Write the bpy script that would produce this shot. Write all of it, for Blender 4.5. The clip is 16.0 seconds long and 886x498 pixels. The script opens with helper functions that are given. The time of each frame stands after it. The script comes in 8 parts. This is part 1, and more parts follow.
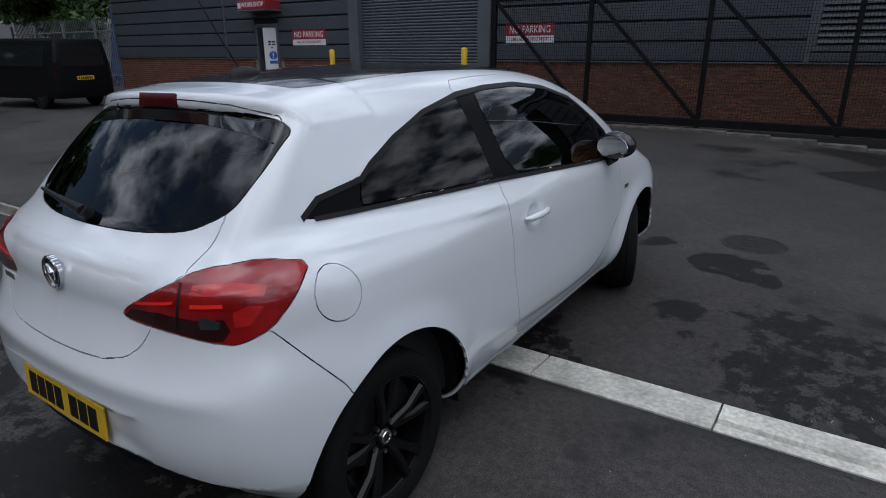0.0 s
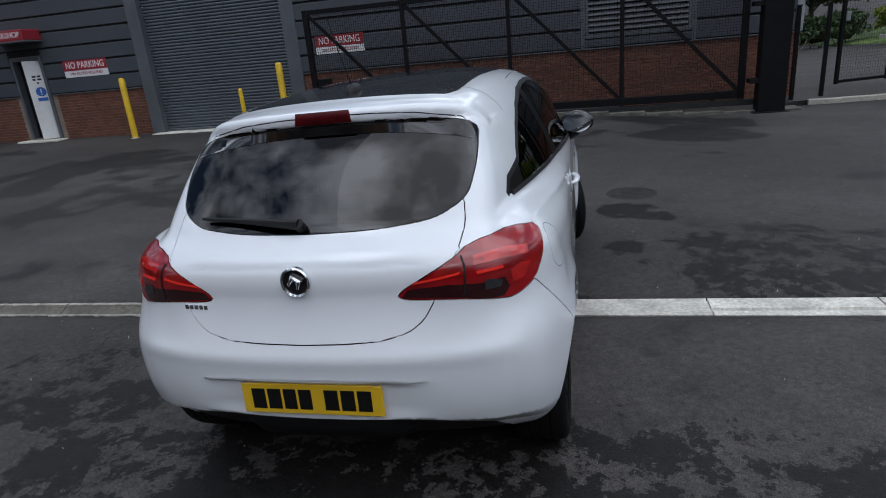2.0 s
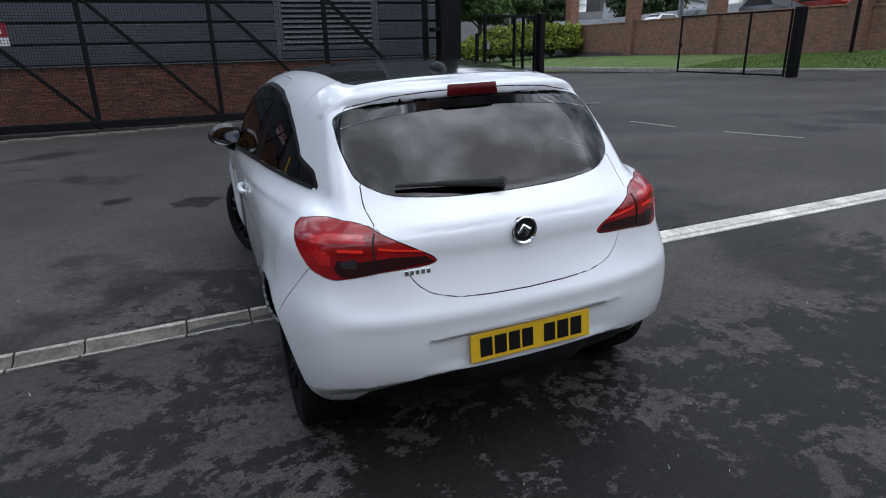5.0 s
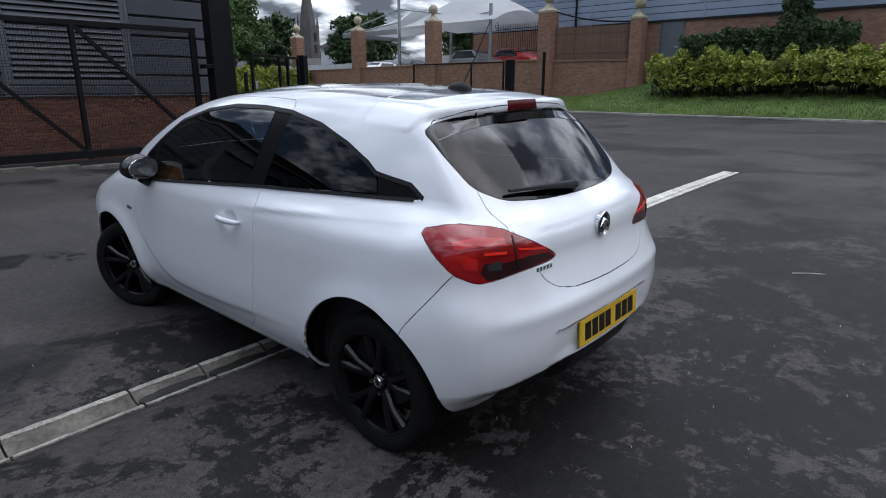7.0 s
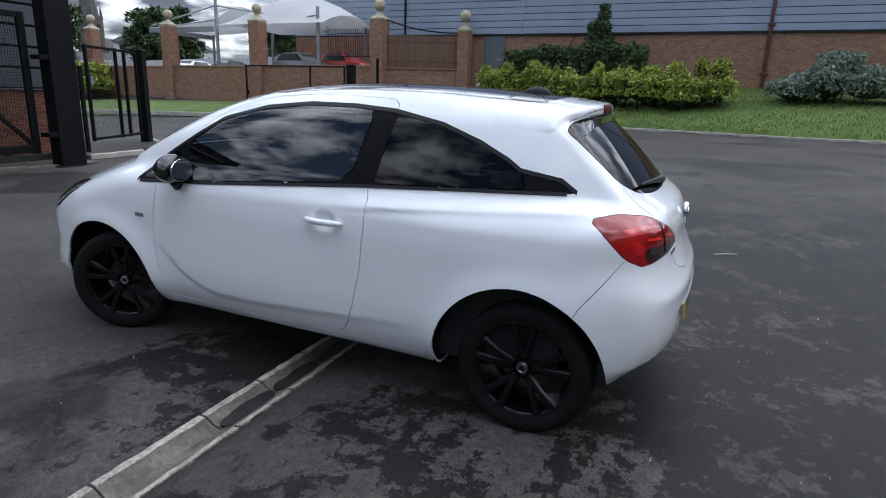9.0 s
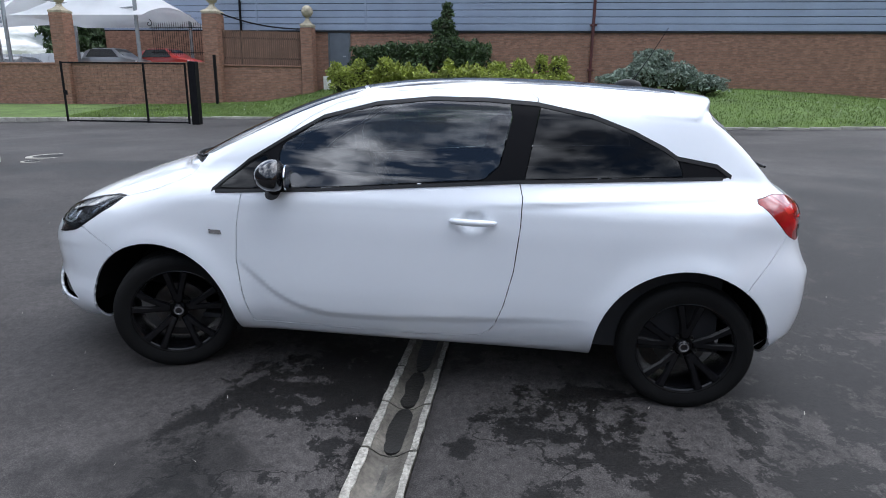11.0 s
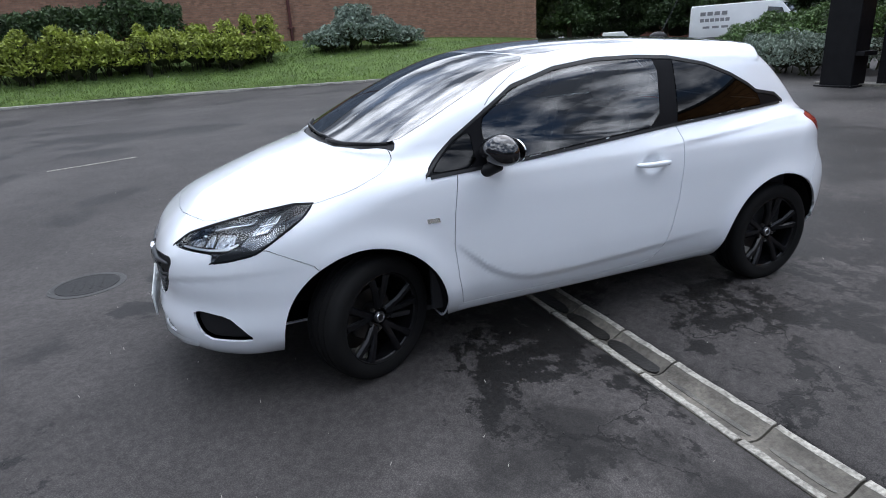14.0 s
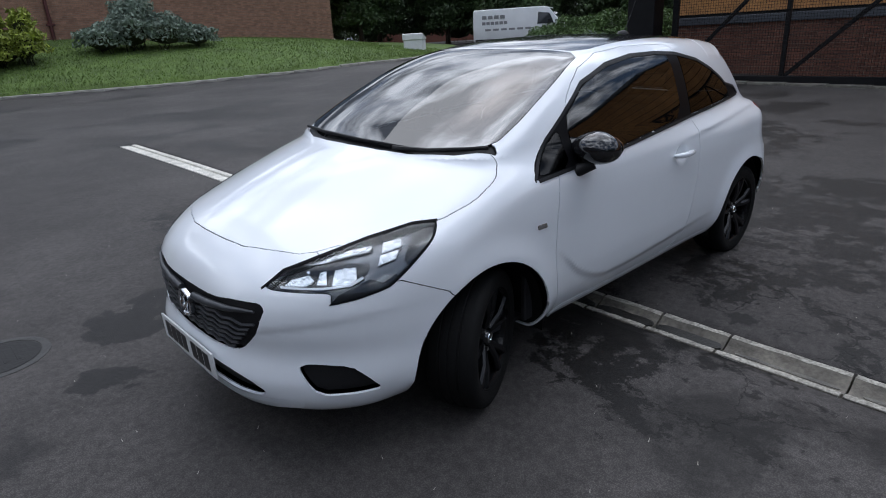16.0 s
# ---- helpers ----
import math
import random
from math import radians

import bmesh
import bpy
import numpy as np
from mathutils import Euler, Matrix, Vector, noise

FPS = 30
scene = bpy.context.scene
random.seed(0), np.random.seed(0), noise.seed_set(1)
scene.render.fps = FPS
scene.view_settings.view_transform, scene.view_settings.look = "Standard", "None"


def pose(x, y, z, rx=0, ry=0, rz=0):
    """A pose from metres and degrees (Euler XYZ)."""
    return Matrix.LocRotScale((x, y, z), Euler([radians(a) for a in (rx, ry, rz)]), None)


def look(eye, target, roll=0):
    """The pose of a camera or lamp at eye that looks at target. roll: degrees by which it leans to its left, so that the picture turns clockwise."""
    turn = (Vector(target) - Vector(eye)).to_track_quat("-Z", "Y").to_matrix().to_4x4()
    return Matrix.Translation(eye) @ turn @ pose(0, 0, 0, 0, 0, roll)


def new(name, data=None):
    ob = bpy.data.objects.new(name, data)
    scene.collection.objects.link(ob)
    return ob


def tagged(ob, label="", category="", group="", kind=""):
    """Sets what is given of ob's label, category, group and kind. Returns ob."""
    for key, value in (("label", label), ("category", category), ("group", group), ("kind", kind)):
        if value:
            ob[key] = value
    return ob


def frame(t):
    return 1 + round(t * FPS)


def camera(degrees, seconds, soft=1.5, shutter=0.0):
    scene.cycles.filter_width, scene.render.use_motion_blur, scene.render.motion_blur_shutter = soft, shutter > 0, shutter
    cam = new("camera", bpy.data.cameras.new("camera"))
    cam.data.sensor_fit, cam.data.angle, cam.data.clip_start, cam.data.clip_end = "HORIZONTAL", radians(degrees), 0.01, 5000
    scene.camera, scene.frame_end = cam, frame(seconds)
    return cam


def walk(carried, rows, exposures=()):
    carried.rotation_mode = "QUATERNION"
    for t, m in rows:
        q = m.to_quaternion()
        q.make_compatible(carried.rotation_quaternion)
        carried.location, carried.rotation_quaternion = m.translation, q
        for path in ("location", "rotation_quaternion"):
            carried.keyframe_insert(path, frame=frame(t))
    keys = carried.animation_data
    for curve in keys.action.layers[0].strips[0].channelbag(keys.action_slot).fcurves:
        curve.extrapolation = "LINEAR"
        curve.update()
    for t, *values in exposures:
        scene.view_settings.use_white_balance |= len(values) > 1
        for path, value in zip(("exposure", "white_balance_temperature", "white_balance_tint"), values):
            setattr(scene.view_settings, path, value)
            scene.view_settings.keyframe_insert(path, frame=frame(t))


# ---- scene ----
cam = camera(73.30, 16.0, soft=1.0)
PATH = [
    (0, (1.9159, -2.5365, 1.5334), (0.8393, -0.9743, 0.9007), -0.14),
    (0.5, (1.7284, -2.8069, 1.5607), (0.8043, -1.1441, 0.9433), -3.17),
    (1, (1.4707, -3.0117, 1.5367), (0.7359, -1.2837, 0.8481), -3.54),
    (1.5, (1.2050, -3.2329, 1.5536), (0.5564, -1.4573, 0.9006), -3.37),
    (2, (0.9100, -3.4743, 1.5849), (0.4454, -1.6362, 0.9480), -5.19),
    (2.5, (0.5628, -3.6301, 1.5662), (0.1932, -1.7749, 0.9168), -5.82),
    (3, (0.2345, -3.7522, 1.5483), (0.0912, -1.8529, 0.9384), -1.32),
    (3.5, (-0.1145, -3.7893, 1.5566), (-0.1086, -1.8909, 0.9273), -1.07),
    (4, (-0.4578, -3.7557, 1.5559), (-0.3366, -1.8671, 0.9090), -2.25),
    (4.5, (-0.7681, -3.7240, 1.5456), (-0.2695, -1.9037, 0.8840), -0.29),
    (4.7, (-0.8911, -3.7004, 1.5500), (-0.2963, -1.9074, 0.8931), -0.43),
    (6.8, (-2.2007, -3.0122, 1.4857), (-0.8401, -1.6548, 0.9322), -1.51),
    (7, (-2.3039, -2.9402, 1.4559), (-0.8611, -1.6588, 0.9301), -0.03),
    (7.5, (-2.5675, -2.7146, 1.4527), (-1.0029, -1.5930, 0.9105), -0.33),
    (8, (-2.7626, -2.4376, 1.4464), (-1.1415, -1.3866, 0.9291), -2.56),
    (8.2, (-2.8480, -2.3297, 1.4374), (-1.1960, -1.3223, 0.9314), -1.08),
    (10.3, (-3.4266, -0.9994, 1.3881), (-1.5583, -0.5163, 0.8626), -1.56),
    (10.5, (-3.4427, -0.8410, 1.3704), (-1.5623, -0.3920, 0.8582), -1.36),
    (11, (-3.4710, -0.4817, 1.3714), (-1.5494, -0.2326, 0.8759), 0.91),
    (11.5, (-3.5097, -0.0872, 1.3830), (-1.6001, 0.0194, 0.7981), -0.95),
    (12, (-3.4642, 0.3247, 1.3802), (-1.5575, 0.2656, 0.7791), -0.03),
    (12.5, (-3.4511, 0.7264, 1.3883), (-1.5523, 0.4706, 0.8144), 0.15),
    (13, (-3.4354, 1.1242, 1.4241), (-1.5894, 0.7152, 0.7723), -1.70),
    (13.5, (-3.3569, 1.5161, 1.4597), (-1.5249, 1.0037, 0.8424), -2.77),
    (14, (-3.2707, 1.8898, 1.4709), (-1.5153, 1.1790, 0.8280), -3.61),
    (14.5, (-3.0990, 2.2209, 1.4771), (-1.3858, 1.3996, 0.8524), -3.64),
    (15, (-2.8847, 2.4809, 1.5051), (-1.2517, 1.5238, 0.8591), -2.89),
    (15.5, (-2.6586, 2.7053, 1.5295), (-1.1781, 1.5317, 0.8730), -4.67),
    (16, (-2.3503, 2.8805, 1.5197), (-0.9603, 1.6123, 0.8418), -3.29),
]
walk(cam, [(t, look(eye, target, roll)) for t, eye, target, roll in PATH],
     [(0, -0.52, 6080, 10), (1, -0.5, 6080, 10), (2, -0.28, 6080, 10), (3, -0.04, 6080, 10), (4.5, 0.04, 6080, 10), (7.5, 0.12, 6080, 11.5), (9.5, 0.48, 6080, 11.5), (11, 0.76, 6080, 11.5), (12.5, 0.8, 6080, 11.5), (14, 0.72, 6080, 11.5), (16, 0.06, 6080, 11.5)])

# world: bright sky with broken cloud, and a weak wide sun behind it
world = bpy.data.worlds.new("cloudy_sky")
scene.world = world
world.use_nodes = True
wn, wl = world.node_tree.nodes, world.node_tree.links
sky = wn.new("ShaderNodeTexSky")
sky.sky_type, sky.sun_disc, sky.sun_elevation, sky.sun_rotation, sky.air_density = "NISHITA", False, radians(52), radians(128), 1.0
sky_gain = wn.new("ShaderNodeVectorMath")
sky_gain.operation = "SCALE"
sky_gain.inputs["Scale"].default_value = 0.11
wl.new(sky.outputs[0], sky_gain.inputs[0])
coord = wn.new("ShaderNodeTexCoord")
apart = wn.new("ShaderNodeSeparateXYZ")
wl.new(coord.outputs["Generated"], apart.inputs[0])
lift = wn.new("ShaderNodeMath")          # clouds lie in a layer overhead
lift.operation, lift.inputs[1].default_value = "ADD", 0.22
above = wn.new("ShaderNodeMath")
above.operation, above.inputs[1].default_value = "MAXIMUM", 0.0
wl.new(apart.outputs["Z"], above.inputs[0])
wl.new(above.outputs[0], lift.inputs[0])
stretch = wn.new("ShaderNodeVectorMath")
stretch.operation = "DIVIDE"
wl.new(coord.outputs["Generated"], stretch.inputs[0])
wl.new(lift.outputs[0], stretch.inputs[1])
puffs = wn.new("ShaderNodeTexNoise")
puffs.inputs["Scale"].default_value, puffs.inputs["Detail"].default_value, puffs.inputs["Roughness"].default_value = 2.3, 9, 0.58
wl.new(stretch.outputs[0], puffs.inputs["Vector"])
toward_east = wn.new("ShaderNodeMath")     # the cloud breaks up towards the west
toward_east.operation, toward_east.inputs[1].default_value = "MULTIPLY_ADD", 0.05
wl.new(apart.outputs["X"], toward_east.inputs[0])
wl.new(puffs.outputs["Fac"], toward_east.inputs[2])
cover = wn.new("ShaderNodeMapRange")
cover.inputs["From Min"].default_value, cover.inputs["From Max"].default_value = 0.38, 0.55
wl.new(toward_east.outputs[0], cover.inputs["Value"])
body_noise = wn.new("ShaderNodeTexNoise")
body_noise.inputs["Scale"].default_value, body_noise.inputs["Detail"].default_value = 3.4, 9
wl.new(stretch.outputs[0], body_noise.inputs["Vector"])
shade = wn.new("ShaderNodeValToRGB")
shade.color_ramp.elements[0].position, shade.color_ramp.elements[0].color = 0.42, (0.26, 0.29, 0.345, 1)
shade.color_ramp.elements[1].position, shade.color_ramp.elements[1].color = 0.60, (2.6, 2.70, 2.85, 1)
wl.new(body_noise.outputs["Fac"], shade.inputs[0])
clouds = wn.new("ShaderNodeMix")
clouds.data_type = "RGBA"
wl.new(cover.outputs[0], clouds.inputs["Factor"])
wl.new(sky_gain.outputs[0], clouds.inputs["A"])
wl.new(shade.outputs[0], clouds.inputs["B"])
overcast = wn.new("ShaderNodeMath")        # an overcast sky is brightest overhead
overcast.operation, overcast.inputs[1].default_value, overcast.inputs[2].default_value = "MULTIPLY_ADD", 0.80, 0.42
wl.new(above.outputs[0], overcast.inputs[0])
wl.new(clouds.outputs["Result"], wn["Background"].inputs[0])
wl.new(overcast.outputs[0], wn["Background"].inputs[1])
sun = new("sun", bpy.data.lights.new("sun", "SUN"))
sun.data.energy, sun.data.angle, sun.data.color = 1.0, radians(70), (1.0, 0.98, 0.96)
sun.matrix_world = look((3, -4, 13), (0, 0, 0))
# ---- materials ----
def material(name, color, rough=0.5, metal=0.0, vary=0.0, vary_scale=3.0, fine=0.0, fine_scale=60.0, bump=0.0, bump_scale=80.0, coat=0.0, spec=0.5, by_piece=0.0):
    """A surface with colour varied at two sizes, and fine relief."""
    m = bpy.data.materials.new(name)
    m.use_nodes = True
    n, l = m.node_tree.nodes, m.node_tree.links
    b = n["Principled BSDF"]
    b.inputs["Base Color"].default_value = (*color, 1)
    b.inputs["Roughness"].default_value, b.inputs["Metallic"].default_value = rough, metal
    b.inputs["Coat Weight"].default_value, b.inputs["Specular IOR Level"].default_value = coat, spec
    b.inputs["Coat Roughness"].default_value = 0.03
    pos = n.new("ShaderNodeTexCoord").outputs["Object"]
    out = None
    for amount, scale, detail in ((vary, vary_scale, 6), (fine, fine_scale, 4)):
        if amount:
            t = n.new("ShaderNodeTexNoise")
            t.inputs["Scale"].default_value, t.inputs["Detail"].default_value = scale, detail
            l.new(pos, t.inputs["Vector"])
            r = n.new("ShaderNodeMapRange")
            r.inputs["From Min"].default_value, r.inputs["From Max"].default_value = 0.28, 0.72
            r.inputs["To Min"].default_value, r.inputs["To Max"].default_value = 1 - amount, 1 + amount
            l.new(t.outputs["Fac"], r.inputs["Value"])
            out = multiply(n, l, out, r.outputs[0])
    if by_piece:
        info = n.new("ShaderNodeObjectInfo")
        r = n.new("ShaderNodeMapRange")
        r.inputs["To Min"].default_value, r.inputs["To Max"].default_value = 1 - by_piece, 1 + by_piece
        l.new(info.outputs["Random"], r.inputs["Value"])
        out = multiply(n, l, out, r.outputs[0])
    if out is not None:
        v = n.new("ShaderNodeVectorMath")
        v.operation = "SCALE"
        v.inputs[0].default_value = color
        l.new(out, v.inputs["Scale"])
        l.new(v.outputs[0], b.inputs["Base Color"])
    if bump:
        t = n.new("ShaderNodeTexNoise")
        t.inputs["Scale"].default_value, t.inputs["Detail"].default_value = bump_scale, 5
        l.new(pos, t.inputs["Vector"])
        u = n.new("ShaderNodeBump")
        u.inputs["Strength"].default_value, u.inputs["Distance"].default_value = bump, 0.01
        l.new(t.outputs["Fac"], u.inputs["Height"])
        l.new(u.outputs[0], b.inputs["Normal"])
    return m


def multiply(n, l, a, b):
    if a is None:
        return b
    m = n.new("ShaderNodeMath")
    m.operation = "MULTIPLY"
    l.new(a, m.inputs[0])
    l.new(b, m.inputs[1])
    return m.outputs[0]


def glazing(name, tint, ior=1.5):
    """A pane: what lies behind, tinted, and a mirror that grows at a slant."""
    m = bpy.data.materials.new(name)
    m.use_nodes = True
    n, l = m.node_tree.nodes, m.node_tree.links
    clear, gloss, mix, f = n.new("ShaderNodeBsdfTransparent"), n.new("ShaderNodeBsdfGlossy"), n.new("ShaderNodeMixShader"), n.new("ShaderNodeFresnel")
    clear.inputs[0].default_value = (*tint, 1)
    gloss.inputs["Roughness"].default_value = 0.0
    f.inputs["IOR"].default_value = ior
    l.new(f.outputs[0], mix.inputs[0])
    l.new(clear.outputs[0], mix.inputs[1])
    l.new(gloss.outputs[0], mix.inputs[2])
    l.new(mix.outputs[0], n["Material Output"].inputs[0])
    return m


PAINT = material("white_paint", (0.82, 0.85, 0.885), 0.30, coat=1.0, vary=0.02, vary_scale=2.0)
GLOSS_BLACK = material("gloss_black", (0.008, 0.008, 0.009), 0.12, coat=0.6)
TRIM_BLACK = material("black_plastic", (0.010, 0.010, 0.011), 0.5, spec=0.3, vary=0.15, vary_scale=9, bump=0.15, bump_scale=300)
RUBBER = material("tyre_rubber", (0.006, 0.006, 0.006), 0.8, spec=0.2, vary=0.2, vary_scale=7, bump=0.2, bump_scale=120)
CHROME = material("chrome", (0.75, 0.76, 0.78), 0.12, 1.0)
STEEL = material("brake_steel", (0.13, 0.125, 0.12), 0.4, 1.0, vary=0.2, vary_scale=30)
SEAT_CLOTH = material("seat_cloth", (0.02, 0.021, 0.024), 0.9, vary=0.25, vary_scale=14, bump=0.3, bump_scale=200)
CABIN = material("cabin_plastic", (0.016, 0.016, 0.018), 0.65, vary=0.2, vary_scale=8, bump=0.1, bump_scale=150)
HEADLINER = material("headliner", (0.16, 0.16, 0.155), 0.9, vary=0.06, vary_scale=5)
RED_LENS = material("red_lens", (0.27, 0.004, 0.006), 0.25, coat=1.0, spec=0.3, vary=0.45, vary_scale=9)
SMOKE_LENS = material("smoked_red_lens", (0.026, 0.003, 0.004), 0.12, coat=0.6)
BRIGHT_RED = material("bright_red_lens", (0.85, 0.03, 0.02), 0.15, coat=0.3)
MID_RED = material("inner_red_lens", (0.52, 0.012, 0.012), 0.2, coat=0.8, vary=0.3, vary_scale=14)
LAMP_CHROME = material("lamp_chrome", (0.72, 0.74, 0.77), 0.16, 1.0, vary=0.12, vary_scale=40, bump=0.35, bump_scale=55)
HOUSING = material("lamp_housing", (0.19, 0.195, 0.205), 0.26, 0.8, vary=0.3, vary_scale=25)
REFLECTOR = material("lamp_reflector", (0.88, 0.90, 0.93), 0.3, 0.5)
PLATE_YELLOW = material("yellow_plate", (0.75, 0.47, 0.02), 0.3, vary=0.04, vary_scale=12)
PLATE_WHITE = material("white_plate", (0.72, 0.73, 0.72), 0.3, vary=0.04, vary_scale=12)
PLATE_INK = material("plate_ink", (0.006, 0.006, 0.006), 0.35)
GLASS_CLEAR = glazing("clear_glass", (0.20, 0.24, 0.25), 1.9)
GLASS_DARK = glazing("privacy_glass", (0.04, 0.044, 0.048), 1.6)
LENS_CLEAR = glazing("lamp_cover", (0.92, 0.94, 0.95), 1.45)
SEAM = material("seam_black", (.004, .004, .004), .9, spec=.05)
MIRROR = material("mirror_glass", (0.85, 0.86, 0.88), 0.02, 1.0)
GRILLE_GREY = material("grille_plastic", (.035, .037, .042), .38, vary=.15, vary_scale=12)
SATIN_BLACK = material("satin_black", (0.008, 0.008, 0.009), 0.3, spec=0.05, vary=0.1, vary_scale=6)
GLASS_CORNER = glazing("corner_glass", (0.04, 0.045, 0.05), 1.35)
GLASS_SCREEN = glazing("screen_glass", (0.15, 0.19, 0.195), 2.9)
RIM_BLACK = material("rim_black", (0.005, 0.005, 0.006), 0.25, spec=0.35)
SMOKE_GREY = material("smoked_grey_lens", (0.05, 0.052, 0.056), 0.15, 0.3)
GLASS_QUARTER = glazing("quarter_glass", (0.03, 0.033, 0.036), 1.42)
BRAKE_RED = material("brake_lens", (0.075, 0.004, 0.006), 0.35, spec=0.15, vary=0.4, vary_scale=40)
# ---- building helpers ----
def mesh_of(name, bm, mat, smooth=None):
    bmesh.ops.recalc_face_normals(bm, faces=bm.faces)
    me = bpy.data.meshes.new(name)
    bm.to_mesh(me)
    bm.free()
    me.materials.append(mat)
    if smooth is not None:
        me.polygons.foreach_set("use_smooth", [True] * len(me.polygons))
        me.set_sharp_from_angle(angle=radians(smooth))
    return me


def part(name, bm, mat, parent, label="", smooth=None):
    ob = new(name, mesh_of(name, bm, mat, smooth) if isinstance(bm, bmesh.types.BMesh) else bm)
    ob.parent = parent
    return tagged(ob, label)


def thing(name, label, category, at=None, group="", kind=""):
    ob = new(name)
    ob.empty_display_size = 0.1
    if at is not None:
        ob.matrix_world = at
    return tagged(ob, label, category, group, kind)


def block(a, b, bevel=0.0, m=None, bm=None):
    """A box between two corners, with worn edges."""
    own = bm is None
    t = bmesh.new()
    bmesh.ops.create_cube(t, size=1)
    for v in t.verts:
        v.co = Vector([a[k] + (v.co[k] + 0.5) * (b[k] - a[k]) for k in range(3)])
    if bevel:
        bmesh.ops.bevel(t, geom=t.edges[:], offset=bevel, segments=1, affect="EDGES")
    if m is not None:
        t.transform(m)
    if own:
        return t
    me = bpy.data.meshes.new("scratch")
    t.to_mesh(me)
    t.free()
    bm.from_mesh(me)
    bpy.data.meshes.remove(me)
    return bm


def lathe(profile, segments=48, axis="x", closed=False):
    """Turns a profile of (along, radius) round an axis."""
    bm = bmesh.new()
    rows = []
    for i in range(segments):
        a = 2 * math.pi * i / segments
        row = []
        for s, r in profile:
            c, d = r * math.cos(a), r * math.sin(a)
            row.append(bm.verts.new((s, c, d) if axis == "x" else (c, d, s)))
        rows.append(row)
    n = len(profile)
    for i in range(segments):
        p, q = rows[i], rows[(i + 1) % segments]
        for j in range(n if closed else n - 1):
            k = (j + 1) % n
            bm.faces.new((p[j], p[k], q[k], q[j]))
    bmesh.ops.remove_doubles(bm, verts=bm.verts, dist=1e-5)
    return bm


def tube(points, radius, sides=8, bm=None, caps=True):
    """A round bar along points; radius may be a list."""
    bm = bm or bmesh.new()
    pts = [Vector(p) for p in points]
    r = radius if isinstance(radius, (list, tuple)) else [radius] * len(pts)
    rings = []
    for i, p in enumerate(pts):
        d = (pts[min(i + 1, len(pts) - 1)] - pts[max(i - 1, 0)]).normalized()
        u = d.orthogonal().normalized() if abs(d.z) > 0.9 else d.cross(Vector((0, 0, 1))).normalized()
        v = d.cross(u)
        rings.append([bm.verts.new(p + (u * math.cos(a) + v * math.sin(a)) * r[i]) for a in (2 * math.pi * k / sides for k in range(sides))])
    for a, b in zip(rings, rings[1:]):
        for k in range(sides):
            bm.faces.new((a[k], a[(k + 1) % sides], b[(k + 1) % sides], b[k]))
    if caps:
        bm.faces.new(rings[0][::-1])
        bm.faces.new(rings[-1])
    return bm


def bar(p, q, w, d, bm=None, up=(0, 0, 1)):
    """A square bar from p to q, w wide and d deep."""
    p, q = Vector(p), Vector(q)
    z = (q - p)
    l = z.length
    z.normalize()
    x = Vector(up).cross(z)
    x = x.normalized() if x.length > 1e-3 else Vector((1, 0, 0))
    y = z.cross(x)
    m = Matrix((x, y, z)).transposed().to_4x4()
    m.translation = p
    return block((-w / 2, -d / 2, 0), (w / 2, d / 2, l), min(w, d) * 0.08, m, bm)
# ---- setting: the yard, lawn bank, kerbs and drain channel ----
def smooth_step(a, b, x):
    t = np.clip((x - a) / (b - a), 0, 1)
    return t * t * (3 - 2 * t)


KERB = [(17.5, 60.0), (18.8, 31.0), (20.0, 24.0), (21.2, 18.0), (22.1, 13.0), (22.4, 10.0), (22.0, 6.0), (21.8, 0.0), (21.2, -2.6), (20.1, -4.8), (18.8, -7.9), (17.7, -10.4), (18.4, -15.0), (22.0, -21.0), (27.0, -26.5), (34.0, -29.0), (60.0, -30.0)]
KERB_Y, KERB_X = np.array([k[1] for k in KERB][::-1]), np.array([k[0] for k in KERB][::-1])


def yard(x, y):
    """Height of the asphalt."""
    xc, yn, ys = np.clip(x, -6, 30), np.clip(y, 0, 11), np.clip(y, -11, 0)
    east = smooth_step(-1.5, 4.5, x)
    z = .019 * np.minimum(xc, 6) + .011 * np.maximum(xc - 6, 0) + .0028 * ys * ys + .005 * ys
    dip = .046 * np.exp(-((y - .02) / .30) ** 2) * smooth_step(-14, -12, x) * smooth_step(9.6, 8.4, x)
    return z - dip + (.005 * yn + .0011 * yn * yn) * (1 - east) - .018 * yn * east * smooth_step(24, 14, x) - .15 * smooth_step(11, 18, y) * smooth_step(27, 17, x) * smooth_step(6, 14, x)


def land(x, y):
    """Height of the ground under everything: the yard, the bank east of it, the car park behind the wall."""
    x, y = np.asarray(x, float), np.asarray(y, float)
    d = np.maximum(x - np.interp(y, KERB_Y, KERB_X), 0)
    rise = np.interp(y, [-60, -22, -17, -8, -2, 9, 13, 18, 60], [.02, .05, .09, .14, .22, .22, .09, .05, .02])
    z = yard(x, y) + rise * np.minimum(d, 9) + .10 * smooth_step(0, .3, d)
    z = z - .020 * np.clip(y - 15, 0, 35) * smooth_step(0, 8, x)
    return z + 1.8 * smooth_step(28, 32, x) * smooth_step(13, 18, y) + 9 * smooth_step(60, 180, np.hypot(x - 10, y)) * smooth_step(0, 60, y)


def spaced(stops):
    out = []
    for a, b, step in stops:
        out += np.arange(a, b - 1e-6, step).tolist()
    return np.array(out + [stops[-1][1]])


